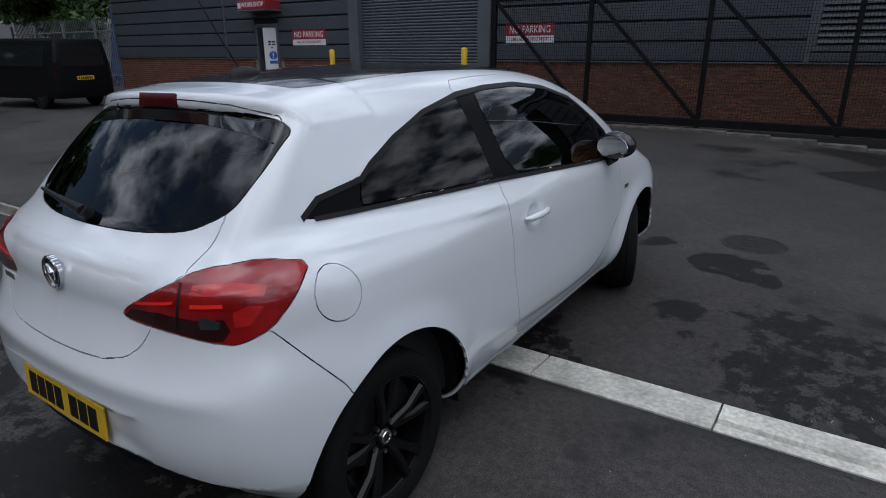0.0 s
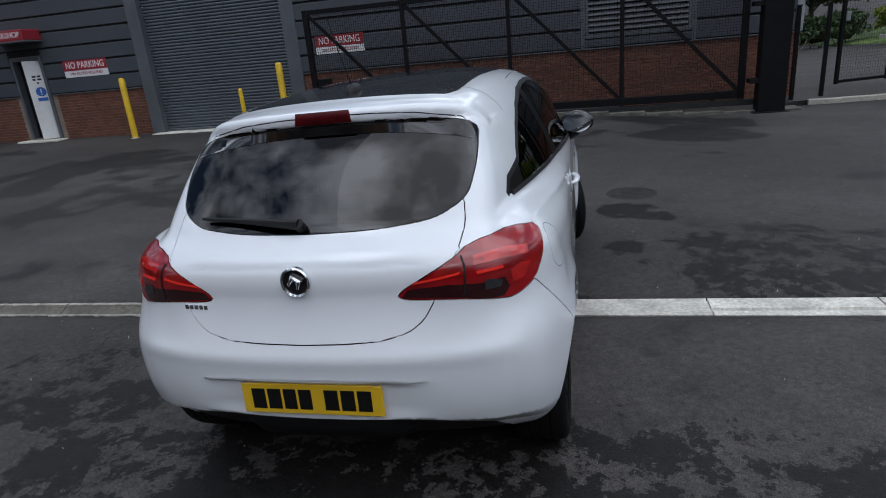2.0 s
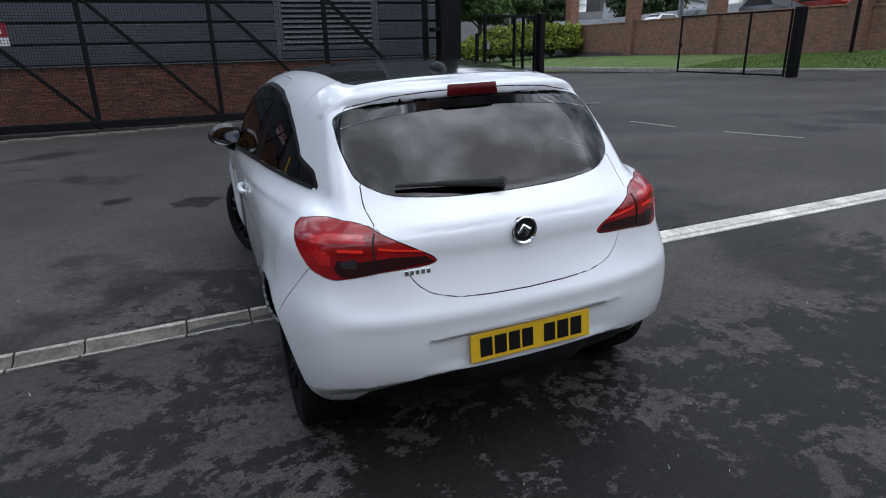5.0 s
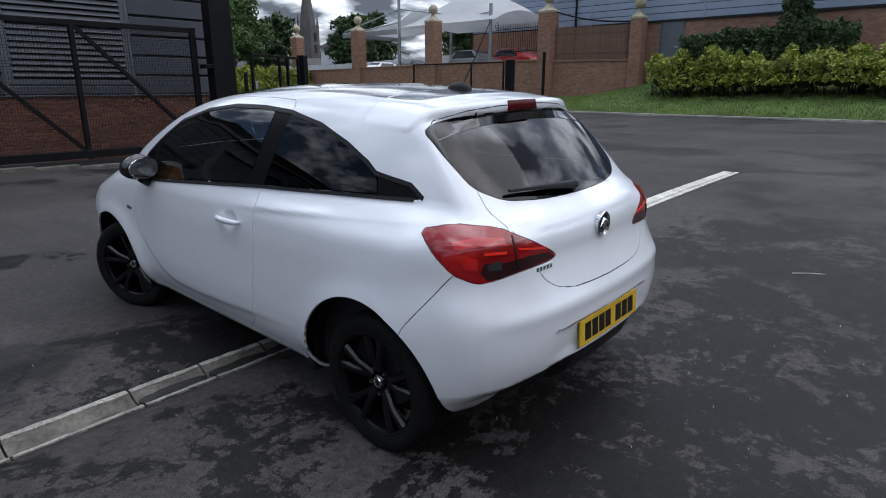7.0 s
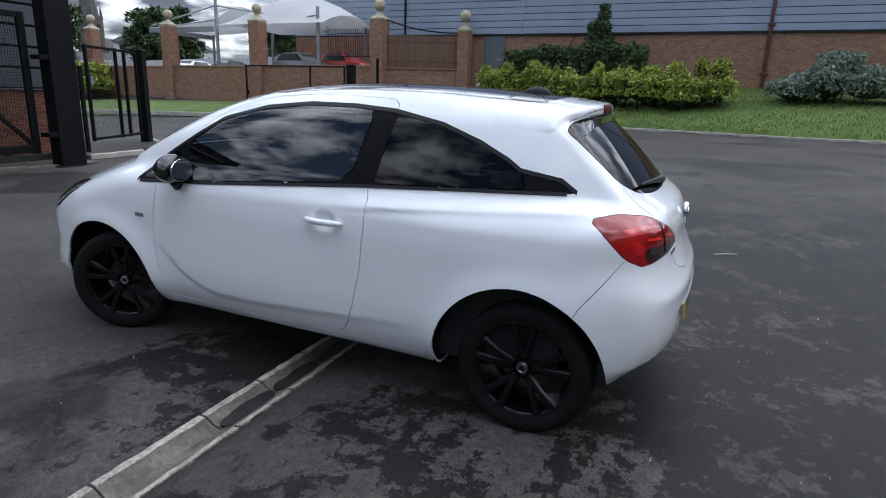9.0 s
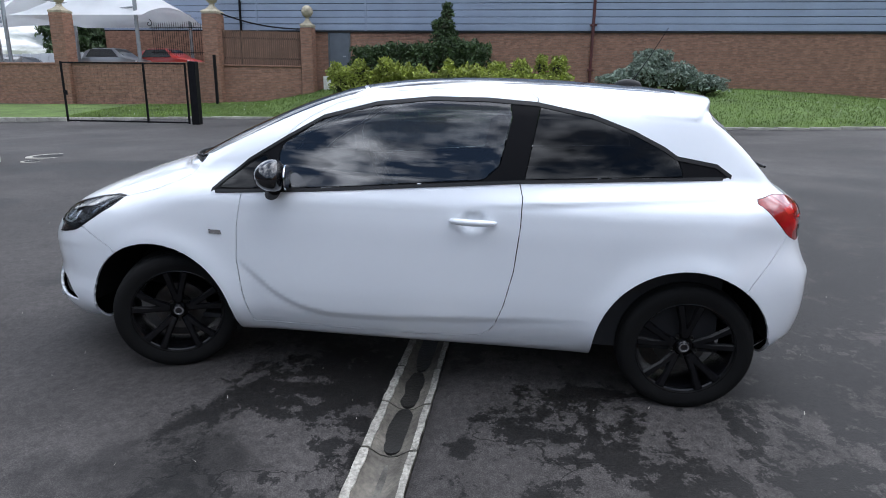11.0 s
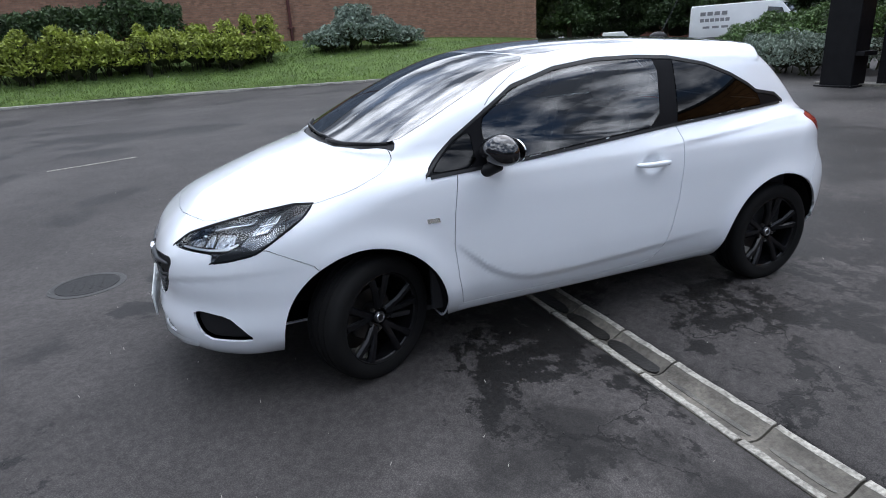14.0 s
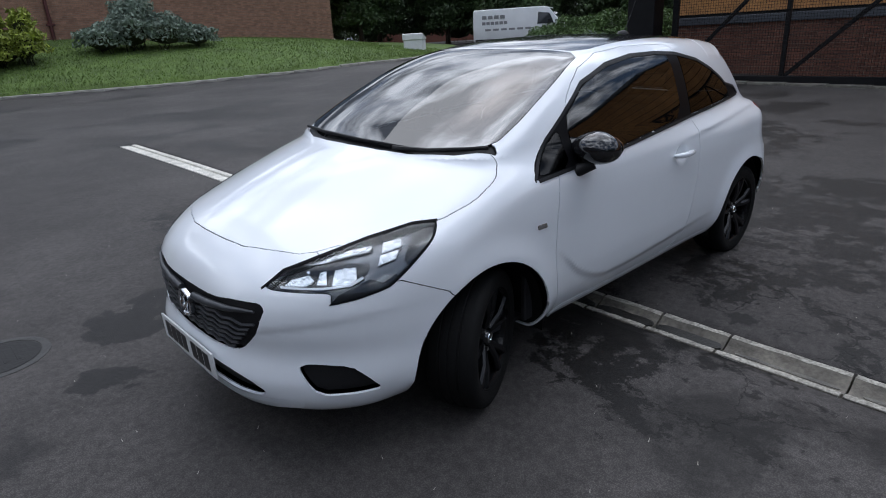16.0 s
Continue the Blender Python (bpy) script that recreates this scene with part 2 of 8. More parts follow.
def asphalt():
    m = bpy.data.materials.new("asphalt")
    m.use_nodes = True
    n, l = m.node_tree.nodes, m.node_tree.links
    b = n["Principled BSDF"]
    pos = n.new("ShaderNodeNewGeometry").outputs["Position"]

    def noise(scale, detail=5, rough=.55, distort=0.0):
        t = n.new("ShaderNodeTexNoise")
        t.inputs["Scale"].default_value, t.inputs["Detail"].default_value, t.inputs["Roughness"].default_value, t.inputs["Distortion"].default_value = scale, detail, rough, distort
        l.new(pos, t.inputs["Vector"])
        return t.outputs["Fac"]

    def ramp(v, a, b_, lo, hi, kind="SMOOTHSTEP"):
        r = n.new("ShaderNodeMapRange")
        r.interpolation_type = kind
        for k, x in (("From Min", a), ("From Max", b_), ("To Min", lo), ("To Max", hi)):
            r.inputs[k].default_value = x
        l.new(v, r.inputs["Value"])
        return r.outputs[0]

    def calc(op, p, q):
        k = n.new("ShaderNodeMath")
        k.operation = op
        for i, v in enumerate((p, q)):
            if isinstance(v, (int, float)):
                k.inputs[i].default_value = v
            else:
                l.new(v, k.inputs[i])
        return k.outputs[0]

    def near(spots):
        """How deep inside one of some discs."""
        out = None
        for x, y, r in spots:
            d = n.new("ShaderNodeVectorMath")
            d.operation = "DISTANCE"
            d.inputs[1].default_value = (x, y, 0)
            l.new(pos, d.inputs[0])
            w = ramp(d.outputs["Value"], r * .45, r * 1.15, 1, 0)
            out = w if out is None else calc("MAXIMUM", out, w)
        return out

    dark_zone = near([(-.3, -2.4, 1.5), (.9, -2.5, 1.6), (2.2, -2.7, 2.0), (3.6, -2.2, 2.0), (4.2, -4.2, 2.4), (1.4, -5.0, 2.2), (-1.3, -3.2, 1.1), (.3, -1.9, 1.0)])
    # wet stains beside the car, and its shade painted on the ground beneath
    car_stain_shade = near([(0, .2, 1.2), (2.2, .75, 1.1), (-1.05, -.75, .55), (-1.1, -1.9, .8), (-1.4, -2.6, .9), (-.9, .55, .55)])
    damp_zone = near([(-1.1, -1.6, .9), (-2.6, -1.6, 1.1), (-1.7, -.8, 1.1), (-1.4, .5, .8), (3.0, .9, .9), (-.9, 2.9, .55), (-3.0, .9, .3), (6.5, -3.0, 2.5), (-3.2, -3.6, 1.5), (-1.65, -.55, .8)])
    dark_zone = calc("MAXIMUM", calc("MULTIPLY", dark_zone, .325), calc("MAXIMUM", calc("MULTIPLY", car_stain_shade, .29), calc("MULTIPLY", damp_zone, .205)))
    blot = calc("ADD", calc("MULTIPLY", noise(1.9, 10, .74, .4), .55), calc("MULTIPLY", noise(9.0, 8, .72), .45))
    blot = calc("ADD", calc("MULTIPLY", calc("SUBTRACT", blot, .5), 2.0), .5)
    wet = ramp(calc("ADD", dark_zone, blot), .735, .780, 0, 1)
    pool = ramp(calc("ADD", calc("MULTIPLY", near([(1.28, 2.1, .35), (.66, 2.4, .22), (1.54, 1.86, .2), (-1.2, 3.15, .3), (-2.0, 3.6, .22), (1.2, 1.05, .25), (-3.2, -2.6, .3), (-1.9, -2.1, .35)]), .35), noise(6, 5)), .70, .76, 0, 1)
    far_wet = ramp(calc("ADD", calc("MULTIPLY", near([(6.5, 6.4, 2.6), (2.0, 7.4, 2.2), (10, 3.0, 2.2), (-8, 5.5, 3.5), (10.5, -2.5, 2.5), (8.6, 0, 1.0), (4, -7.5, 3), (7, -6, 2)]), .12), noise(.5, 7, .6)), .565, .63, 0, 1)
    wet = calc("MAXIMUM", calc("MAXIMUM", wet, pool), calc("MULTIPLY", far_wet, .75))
    worn = calc("MULTIPLY", ramp(noise(.35, 6), .4, .68, .82, 1.22), ramp(noise(2.6, 8, .65), .3, .7, .88, 1.12))
    stone = n.new("ShaderNodeTexVoronoi")
    stone.inputs["Scale"].default_value = 170
    l.new(pos, stone.inputs["Vector"])
    chips = ramp(stone.outputs["Distance"], .1, .75, 1.35, .72)
    specks = ramp(noise(38, 3, .7), .70, .76, 1, 2.1)
    # cracks that spread from the drain
    warp = n.new("ShaderNodeVectorMath")
    warp.operation = "MULTIPLY_ADD"
    soft = n.new("ShaderNodeTexNoise")
    soft.inputs["Scale"].default_value, soft.inputs["Detail"].default_value = 4.0, 6
    l.new(pos, soft.inputs["Vector"])
    l.new(soft.outputs["Color"], warp.inputs[0])
    warp.inputs[1].default_value = (.55, .55, 0)
    l.new(pos, warp.inputs[2])
    cell = n.new("ShaderNodeTexVoronoi")
    cell.feature = "DISTANCE_TO_EDGE"
    cell.inputs["Scale"].default_value = 1.5
    l.new(warp.outputs[0], cell.inputs["Vector"])
    crack = calc("MULTIPLY", ramp(cell.outputs["Distance"], .003, .011, 1, 0), ramp(near([(-1.75, -.45, .75), (-1.6, .45, .5), (2.7, -.45, .5), (3.2, .45, .45)]), .2, .6, 0, .85))
    tone = calc("MULTIPLY", calc("MULTIPLY", worn, chips), calc("MULTIPLY", specks, ramp(noise(26, 6, .75), .3, .7, .74, 1.30)))
    # darkens the wet stains and the painted shade under the car alike
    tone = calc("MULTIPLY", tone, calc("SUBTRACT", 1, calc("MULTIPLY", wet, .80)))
    tone = calc("MULTIPLY", tone, calc("SUBTRACT", 1, calc("MULTIPLY", crack, .75)))
    v = n.new("ShaderNodeVectorMath")
    v.operation = "SCALE"
    v.inputs[0].default_value = (.056, .0515, .0490)
    l.new(tone, v.inputs["Scale"])
    l.new(v.outputs[0], b.inputs["Base Color"])
    l.new(calc("SUBTRACT", .72, calc("MULTIPLY", wet, .14)), b.inputs["Roughness"])
    b.inputs["Specular IOR Level"].default_value = .24
    bump = n.new("ShaderNodeBump")
    bump.inputs["Strength"].default_value, bump.inputs["Distance"].default_value = .22, .004
    l.new(calc("SUBTRACT", calc("ADD", stone.outputs["Distance"], noise(30, 4)), calc("MULTIPLY", crack, 2.0)), bump.inputs["Height"])
    l.new(bump.outputs[0], b.inputs["Normal"])
    return m


ASPHALT = asphalt()
CONCRETE = material("pale_concrete", (.58, .56, .50), .85, vary=.30, vary_scale=5, fine=.25, fine_scale=45, bump=.5, bump_scale=90, by_piece=.10)
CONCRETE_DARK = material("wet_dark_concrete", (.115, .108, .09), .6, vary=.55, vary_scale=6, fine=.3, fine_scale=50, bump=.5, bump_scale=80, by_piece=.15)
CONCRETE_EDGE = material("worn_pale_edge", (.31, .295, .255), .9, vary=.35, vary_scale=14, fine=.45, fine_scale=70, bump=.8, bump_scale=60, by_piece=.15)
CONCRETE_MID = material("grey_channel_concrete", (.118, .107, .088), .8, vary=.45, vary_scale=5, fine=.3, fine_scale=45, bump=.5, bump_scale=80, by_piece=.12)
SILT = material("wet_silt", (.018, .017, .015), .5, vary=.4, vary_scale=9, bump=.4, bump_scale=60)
KERB_STONE = material("kerb_concrete", (.36, .345, .30), .85, vary=.25, vary_scale=3, fine=.2, fine_scale=40, bump=.4, bump_scale=70, by_piece=.12)
IRON = material("cast_iron", (.011, .011, .011), .8, 0, vary=.4, vary_scale=14, bump=.5, bump_scale=70)
TURF = material("turf_soil", (.080, .128, .026), .95, vary=.35, vary_scale=1.1, fine=.4, fine_scale=25, bump=.8, bump_scale=40)
GRASS = material("grass_blades", (.125, .190, .036), .75, vary=.35, vary_scale=.7, fine=.3, fine_scale=9)


def sheet(name, xs, ys, height, mat, keep=None, holes=None):
    X, Y = np.meshgrid(xs, ys)
    Z = height(X, Y)
    n = len(xs)
    idx = np.arange(X.size).reshape(X.shape)
    q = np.stack([idx[:-1, :-1], idx[:-1, 1:], idx[1:, 1:], idx[1:, :-1]], -1).reshape(-1, 4)
    p = np.stack([X.ravel(), Y.ravel(), Z.ravel()], 1)
    if keep is not None:
        q = q[keep(p[q].mean(1))]
    me = bpy.data.meshes.new(name)
    me.from_pydata(p.tolist(), [], q.tolist())
    me.materials.append(mat)
    me.polygons.foreach_set("use_smooth", [True] * len(me.polygons))
    me.update()
    return me


DRAIN_S, DRAIN_N, DRAIN_W, DRAIN_E = -.108, .137, -12.0, 8.2
xs = spaced([(-900, -100, 100), (-100, -24, 6), (-24, DRAIN_W, 1), (DRAIN_W, DRAIN_E, .4), (DRAIN_E + .005, 30, .4), (30, 100, 3), (100, 900, 100)])
ys = spaced([(-900, -100, 100), (-100, -20, 5), (-20, -1, .5), (-1, DRAIN_S - .004, .074), (DRAIN_S - .003, DRAIN_S, .003), (DRAIN_S, DRAIN_N, .1), (DRAIN_N + .003, 1, .072), (1, 24, .5), (24, 100, 4), (100, 900, 100)])


def ground_height(x, y):
    z = land(x, y)
    trench = (x > DRAIN_W - .01) & (x < DRAIN_E + .001) & (y > DRAIN_S - .001) & (y < DRAIN_N + .001)
    return np.where(trench, z - .12, z)


ground = tagged(new("ground", sheet("ground", xs, ys, ground_height, ASPHALT)), "dark worn asphalt yard with wet stains, painted shade under the car and fine cracks", "ground", kind="structure")

# lawn: a sheet of turf on the bank, its edge along the kerb
lawn_x = lambda y: np.interp(y, KERB_Y, KERB_X) + .14
U, V = np.linspace(0, 1, 40), spaced([(-29, -24, .5), (-24, 20, .5), (20, 60, 2)])
far_edge = np.interp(V, [-29, -23, -18.5, -18, 10.5, 11, 15, 60], [45, 45, 40, 28.98, 28.98, 28.2, 27.0, 29.5])
P = [[(lawn_x(y) + (e - lawn_x(y)) * u, y) for u in U] for y, e in zip(V, far_edge)]
verts = [(x, y, float(land(x, y)) + .05 * min(1, i / 1.5) + .012) for row in P for i, (x, y) in enumerate(row)]
faces = [(r * 40 + i, r * 40 + i + 1, (r + 1) * 40 + i + 1, (r + 1) * 40 + i) for r in range(len(V) - 1) for i in range(39)]
me = bpy.data.meshes.new("lawn")
me.from_pydata(verts, [], faces)
me.materials.append(TURF)
me.polygons.foreach_set("use_smooth", [True] * len(faces))
lawn = tagged(new("lawn", me), "sloping mown lawn on the bank, dotted with daisies", "lawn", kind="structure")


def blades(name, where, count, size, mat, seed, lean=.5):
    """Many small bent blades as one mesh: where(rng, n) gives their feet."""
    rng = np.random.default_rng(seed)
    foot = where(rng, count)
    a, h = rng.uniform(0, 2 * np.pi, len(foot)), size * rng.uniform(.5, 1.4, len(foot))
    w = h * .16
    side = np.stack([np.cos(a) * w, np.sin(a) * w, 0 * a], 1)
    tip = foot + np.stack([-np.sin(a) * h * lean, np.cos(a) * h * lean, h], 1)
    v = np.concatenate([foot - side, foot + side, tip])
    k = len(foot)
    f = np.stack([np.arange(k), np.arange(k) + k, np.arange(k) + 2 * k], 1)
    me = bpy.data.meshes.new(name)
    me.from_pydata(v.tolist(), [], f.tolist())
    me.materials.append(mat)
    return me


def lawn_feet(rng, n):
    y = rng.uniform(-20, 20, n)
    e = np.interp(y, V, far_edge)
    x = lawn_x(y) + (e - .1 - lawn_x(y)) * rng.uniform(0, 1, n) ** 1.2
    return np.stack([x, y, land(x, y) + .05], 1)


tagged(new("grass", blades("grass", lawn_feet, 90000, .075, GRASS, 3)), "short mown green grass on the bank", "grass", kind="stuff")
DAISY = material("daisy_petals", (.75, .75, .70), .7)


def daisy_heads(rng, n):
    return lawn_feet(rng, n) + np.array([0, 0, .05])


tagged(new("daisies", blades("daisies", daisy_heads, 240, .05, DAISY, 5, 1.2)), "white daisies and specks scattered on the lawn", "flowers", kind="stuff")

# kerb stones along the edge of the yard
kerb = thing("kerb", "pale concrete kerb along the lawn", "kerb", kind="structure")
kp = []
for (x0, y0), (x1, y1) in zip(KERB, KERB[1:]):
    k = max(1, int(math.hypot(x1 - x0, y1 - y0) / .3))
    kp += [(x0 + (x1 - x0) * i / k, y0 + (y1 - y0) * i / k) for i in range(k)]
kp = [p for p in kp if -28.5 < p[1] < 40]
stone_mesh = mesh_of("kerb_stone", block((-.065, -.445, -.12), (.065, .445, .10), .012), KERB_STONE)
for i in range(1, len(kp) - 2, 3):
    a, b = Vector(kp[i - 1]), Vector(kp[min(i + 2, len(kp) - 1)])
    c = (a + b) / 2
    d = b - a
    ob = part("kerb_stone", stone_mesh, None, kerb)
    ob.matrix_local = pose(c.x + .07, c.y, float(yard(c.x, c.y)) + .005, 0, 0, math.degrees(math.atan2(d.y, d.x)) - 90) @ Matrix.Diagonal((1, d.length / .9, 1, 1))

# drain: dished concrete blocks end to end across the yard
drain = thing("drain_channel", "dished concrete drain channel set across the asphalt", "drain", kind="structure")
W_ = DRAIN_N - DRAIN_S
EDGES = [-12.0, -11.1, -10.2, -9.3, -8.4, -7.5, -6.6, -5.7, -4.9, -4.0, -3.12, -2.23, -1.87, -1.31, -.93, -.55, .2, .77, 1.63, 2.55, 3.45, 4.35, 5.25, 6.15, 7.1, 8.2]


def silt_bed(x0, x1, mid, half, dz, seed):
    """A puddle of silt with a rounded, uneven outline, lying in the dish."""
    r = random.Random(seed)
    wob = [r.uniform(.55, 1.25) for _ in range(30)]
    ring_ = []
    for k in range(30):
        a = 2 * math.pi * k / 30
        cx, cy = math.cos(a), math.sin(a)
        e = (abs(cx) ** 2.6 + abs(cy) ** 2.6) ** (-1 / 2.6)
        w = (wob[k] + wob[k - 1] + wob[(k + 1) % 30]) / 3
        ring_.append(((x0 + x1) / 2 + (x1 - x0) / 2 * cx * e, mid + half * cy * e * w))
    bm = bmesh.new()
    bm.faces.new([bm.verts.new((x, y, float(yard(x, .01)) + dz)) for x, y in ring_])
    r = bmesh.ops.extrude_face_region(bm, geom=bm.faces[:])
    bmesh.ops.translate(bm, verts=[g for g in r["geom"] if isinstance(g, bmesh.types.BMVert)], vec=(0, 0, -.012))
    return bm


for a, b in zip(EDGES, EDGES[1:]):
    flat_slab = .2 <= a < 1.6
    if flat_slab:
        prof = [(0, .006), (.03, .010), (W_ - .05, .008), (W_ - .03, .004), (W_, .006)]
    elif a >= 1.6:
        prof = [(0, .004), (.065, .008), (.078, -.022), (.098, -.022), (.11, .008), (W_, .006)]
    else:
        prof = [(0, .002), (.030, .006), (.055, -.006), (.085, -.022), (.122, -.028), (.16, -.022), (.19, -.006), (.215, .006), (W_, .002)]
    bm = bmesh.new()
    rows = []
    for x in np.linspace(a + .005, b - .005, 4):
        z0 = [float(yard(x, DRAIN_S + q)) + z for q, z in prof]
        top = [bm.verts.new((x, DRAIN_S + .004 + q * .97, z)) for (q, _), z in zip(prof, z0)]
        foot = [bm.verts.new((x, DRAIN_N - .004, z0[-1] - .09)), bm.verts.new((x, DRAIN_S + .004, z0[0] - .09))]
        rows.append(top + foot)
    for p, q in zip(rows, rows[1:]):
        for k in range(len(p)):
            bm.faces.new((p[k], p[(k + 1) % len(p)], q[(k + 1) % len(p)], q[k]))
    bm.faces.new(rows[0])
    bm.faces.new(rows[-1][::-1])
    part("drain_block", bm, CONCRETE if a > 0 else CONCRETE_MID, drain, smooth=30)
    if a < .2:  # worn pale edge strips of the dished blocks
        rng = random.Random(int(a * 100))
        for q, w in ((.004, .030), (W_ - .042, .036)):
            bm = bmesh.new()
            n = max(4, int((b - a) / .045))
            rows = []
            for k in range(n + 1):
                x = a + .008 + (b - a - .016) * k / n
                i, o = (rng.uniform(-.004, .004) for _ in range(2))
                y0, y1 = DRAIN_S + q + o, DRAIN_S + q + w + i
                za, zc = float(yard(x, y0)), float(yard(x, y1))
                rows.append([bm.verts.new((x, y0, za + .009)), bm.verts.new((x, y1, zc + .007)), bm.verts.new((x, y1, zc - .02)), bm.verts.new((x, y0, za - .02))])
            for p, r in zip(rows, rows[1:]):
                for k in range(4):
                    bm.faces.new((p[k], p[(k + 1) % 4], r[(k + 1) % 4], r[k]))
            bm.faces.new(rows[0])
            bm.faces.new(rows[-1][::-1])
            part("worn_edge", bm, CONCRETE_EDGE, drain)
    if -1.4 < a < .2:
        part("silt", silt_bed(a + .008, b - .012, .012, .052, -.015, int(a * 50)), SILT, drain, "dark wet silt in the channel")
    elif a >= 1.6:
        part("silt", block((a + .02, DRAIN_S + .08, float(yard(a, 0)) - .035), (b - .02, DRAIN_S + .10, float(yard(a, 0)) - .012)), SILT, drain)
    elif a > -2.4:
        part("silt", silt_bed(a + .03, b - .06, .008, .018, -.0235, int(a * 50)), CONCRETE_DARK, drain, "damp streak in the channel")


# covers in the asphalt
def cover(name, x, y, rx, ry, rim_mat, rim, label):
    at = pose(x, y, float(yard(x, y)))
    ob = thing(name, label, "cover", at, kind="structure")
    frame_bm = lathe([(-.03, 1 + rim), (.002, 1 + rim), (.003, 1.0), (-.004, .985), (-.03, .98)], 48, "z")
    frame_bm.transform(Matrix.Diagonal((rx, ry, 1, 1)))
    part("surround", frame_bm, rim_mat, ob)
    lid = lathe([(-.03, .975), (.002, .975), (.004, .95), (.0035, .80), (.004, .79), (.004, .70), (.0035, .69), (.0035, 0)], 48, "z")
    lid.transform(Matrix.Diagonal((rx, ry, 1, 1)))
    part("lid", lid, IRON, ob)
    for k in range(4):
        bm = block((-rx * .5, -.010, .001), (rx * .5, .010, .006), .002)
        bm.transform(pose(0, (k - 1.5) * ry * .28, 0))
        part("rib", bm, IRON, ob)


cover("manhole_cover", 1.38, 2.75, .21, .21, SILT, .20, "round worn iron manhole cover in the asphalt")
cover("gully_cover", 8.6, 9.85, .46, .34, KERB_STONE, .30, "oval iron cover with a pale concrete surround")
cover("gully_cover", 7.6, 9.45, .20, .16, KERB_STONE, .30, "small iron cover with a pale concrete surround")


# worn pale lines left on the asphalt towards the road
worn_line = thing("worn_line", "worn pale line remains on the asphalt", "road marking", kind="structure")
for (x0, y0), (x1, y1), w in (((7.0, 6.15), (7.02, 4.95), .07), ((7.18, 3.95), (7.30, 3.4), .06), ((7.30, 3.4), (7.50, 2.75), .07)):
    bm = bmesh.new()
    rows = []
    r = random.Random(int(y0 * 10))
    for k in range(9):
        x, y = x0 + (x1 - x0) * k / 8, y0 + (y1 - y0) * k / 8
        a, b = x - w / 2 * r.uniform(.3, 1.1), x + w / 2 * r.uniform(.3, 1.1)
        rows.append([bm.verts.new((a, y, float(yard(a, y)) + .006)), bm.verts.new((b, y, float(yard(b, y)) + .006)), bm.verts.new((b, y, float(yard(b, y)) - .02)), bm.verts.new((a, y, float(yard(a, y)) - .02))])
    for p, q in zip(rows, rows[1:]):
        for k in range(4):
            bm.faces.new((p[k], p[(k + 1) % 4], q[(k + 1) % 4], q[k]))
    part("line_piece", bm, CONCRETE_EDGE, worn_line)


# a pale straw and loose grit on the asphalt behind the car
straw = thing("straw", "thin pale straw lying on the asphalt", "straw", pose(2.85, -2.14, float(yard(2.85, -2.14)) + .005, 0, 0, -56))
part("stalk", tube([(-.12, 0, 0), (0, .006, .002), (.12, -.002, 0)], .0045, 6), CONCRETE, straw)


def grit_feet(rng, n):
    x, y = rng.uniform(-5, 5, n), rng.uniform(-6, 5, n)
    keep = (y < DRAIN_S - .05) | (y > DRAIN_N + .05)
    x, y = x[keep], y[keep]
    return np.stack([x, y, yard(x, y)], 1)


tagged(new("grit", blades("grit", grit_feet, 700, .011, KERB_STONE, 8, .8)), "small pale grit scattered on the asphalt", "grit", kind="stuff")
# ---- setting: buildings ----
BRICK = material("orange_red_brick", (.150, .058, .036), .85, vary=.22, vary_scale=6, fine=.2, fine_scale=60, bump=.5, bump_scale=70, by_piece=.22)
BRICK_BROWN = material("brown_brick", (.30, .165, .112), .88, vary=.2, vary_scale=4, fine=.2, fine_scale=50, bump=.4, bump_scale=60, by_piece=.2)
MORTAR = material("mortar", (.24, .19, .15), .95, vary=.2, vary_scale=3, fine=.2, fine_scale=60)
CLAD_GREY = material("grey_cladding", (.058, .065, .078), .5, vary=.10, vary_scale=1.2, fine=.06, fine_scale=30, by_piece=.05)
CLAD_BLUE = material("blue_grey_cladding", (.26, .31, .40), .45, vary=.08, vary_scale=.8, fine=.05, fine_scale=25, by_piece=.04)
CLAD_TAN = material("tan_timber_cladding", (.42, .20, .065), .65, vary=.22, vary_scale=2.5, fine=.2, fine_scale=40, by_piece=.12)
# near-black in place of the shade in gaps and openings; flashing shares it
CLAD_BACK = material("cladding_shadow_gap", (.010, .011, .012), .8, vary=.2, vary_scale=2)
SHUTTER = material("shutter_steel", (.075, .088, .104), .45, vary=.10, vary_scale=1.5, fine=.08, fine_scale=30, by_piece=.04)
TRIM_GREY = material("pale_grey_trim", (.30, .32, .34), .5, vary=.12, vary_scale=3)
JAMB = material("jamb_steel", (.095, .105, .118), .5, vary=.15, vary_scale=2, fine=.08, fine_scale=25)
BLACK_STEEL = material("black_gate_steel", (.007, .007, .008), .5, spec=.15, vary=.3, vary_scale=5, fine=.2, fine_scale=40, bump=.15, bump_scale=60)
DOOR_GREY = material("grey_door_paint", (.10, .115, .135), .5, vary=.12, vary_scale=3)
SIGN_RED = material("sign_red", (.30, .022, .034), .4, vary=.08, vary_scale=5)
SIGN_WHITE = material("sign_white", (.72, .72, .72), .45, vary=.06, vary_scale=6)
SIGN_BLUE = material("sign_blue", (.03, .12, .42), .4)
DARK_RED = material("dark_red_pipe", (.075, .018, .016), .5, vary=.2, vary_scale=4)
STONE = material("weathered_stone", (.42, .37, .27), .9, vary=.25, vary_scale=4, fine=.2, fine_scale=30, bump=.4, bump_scale=40)


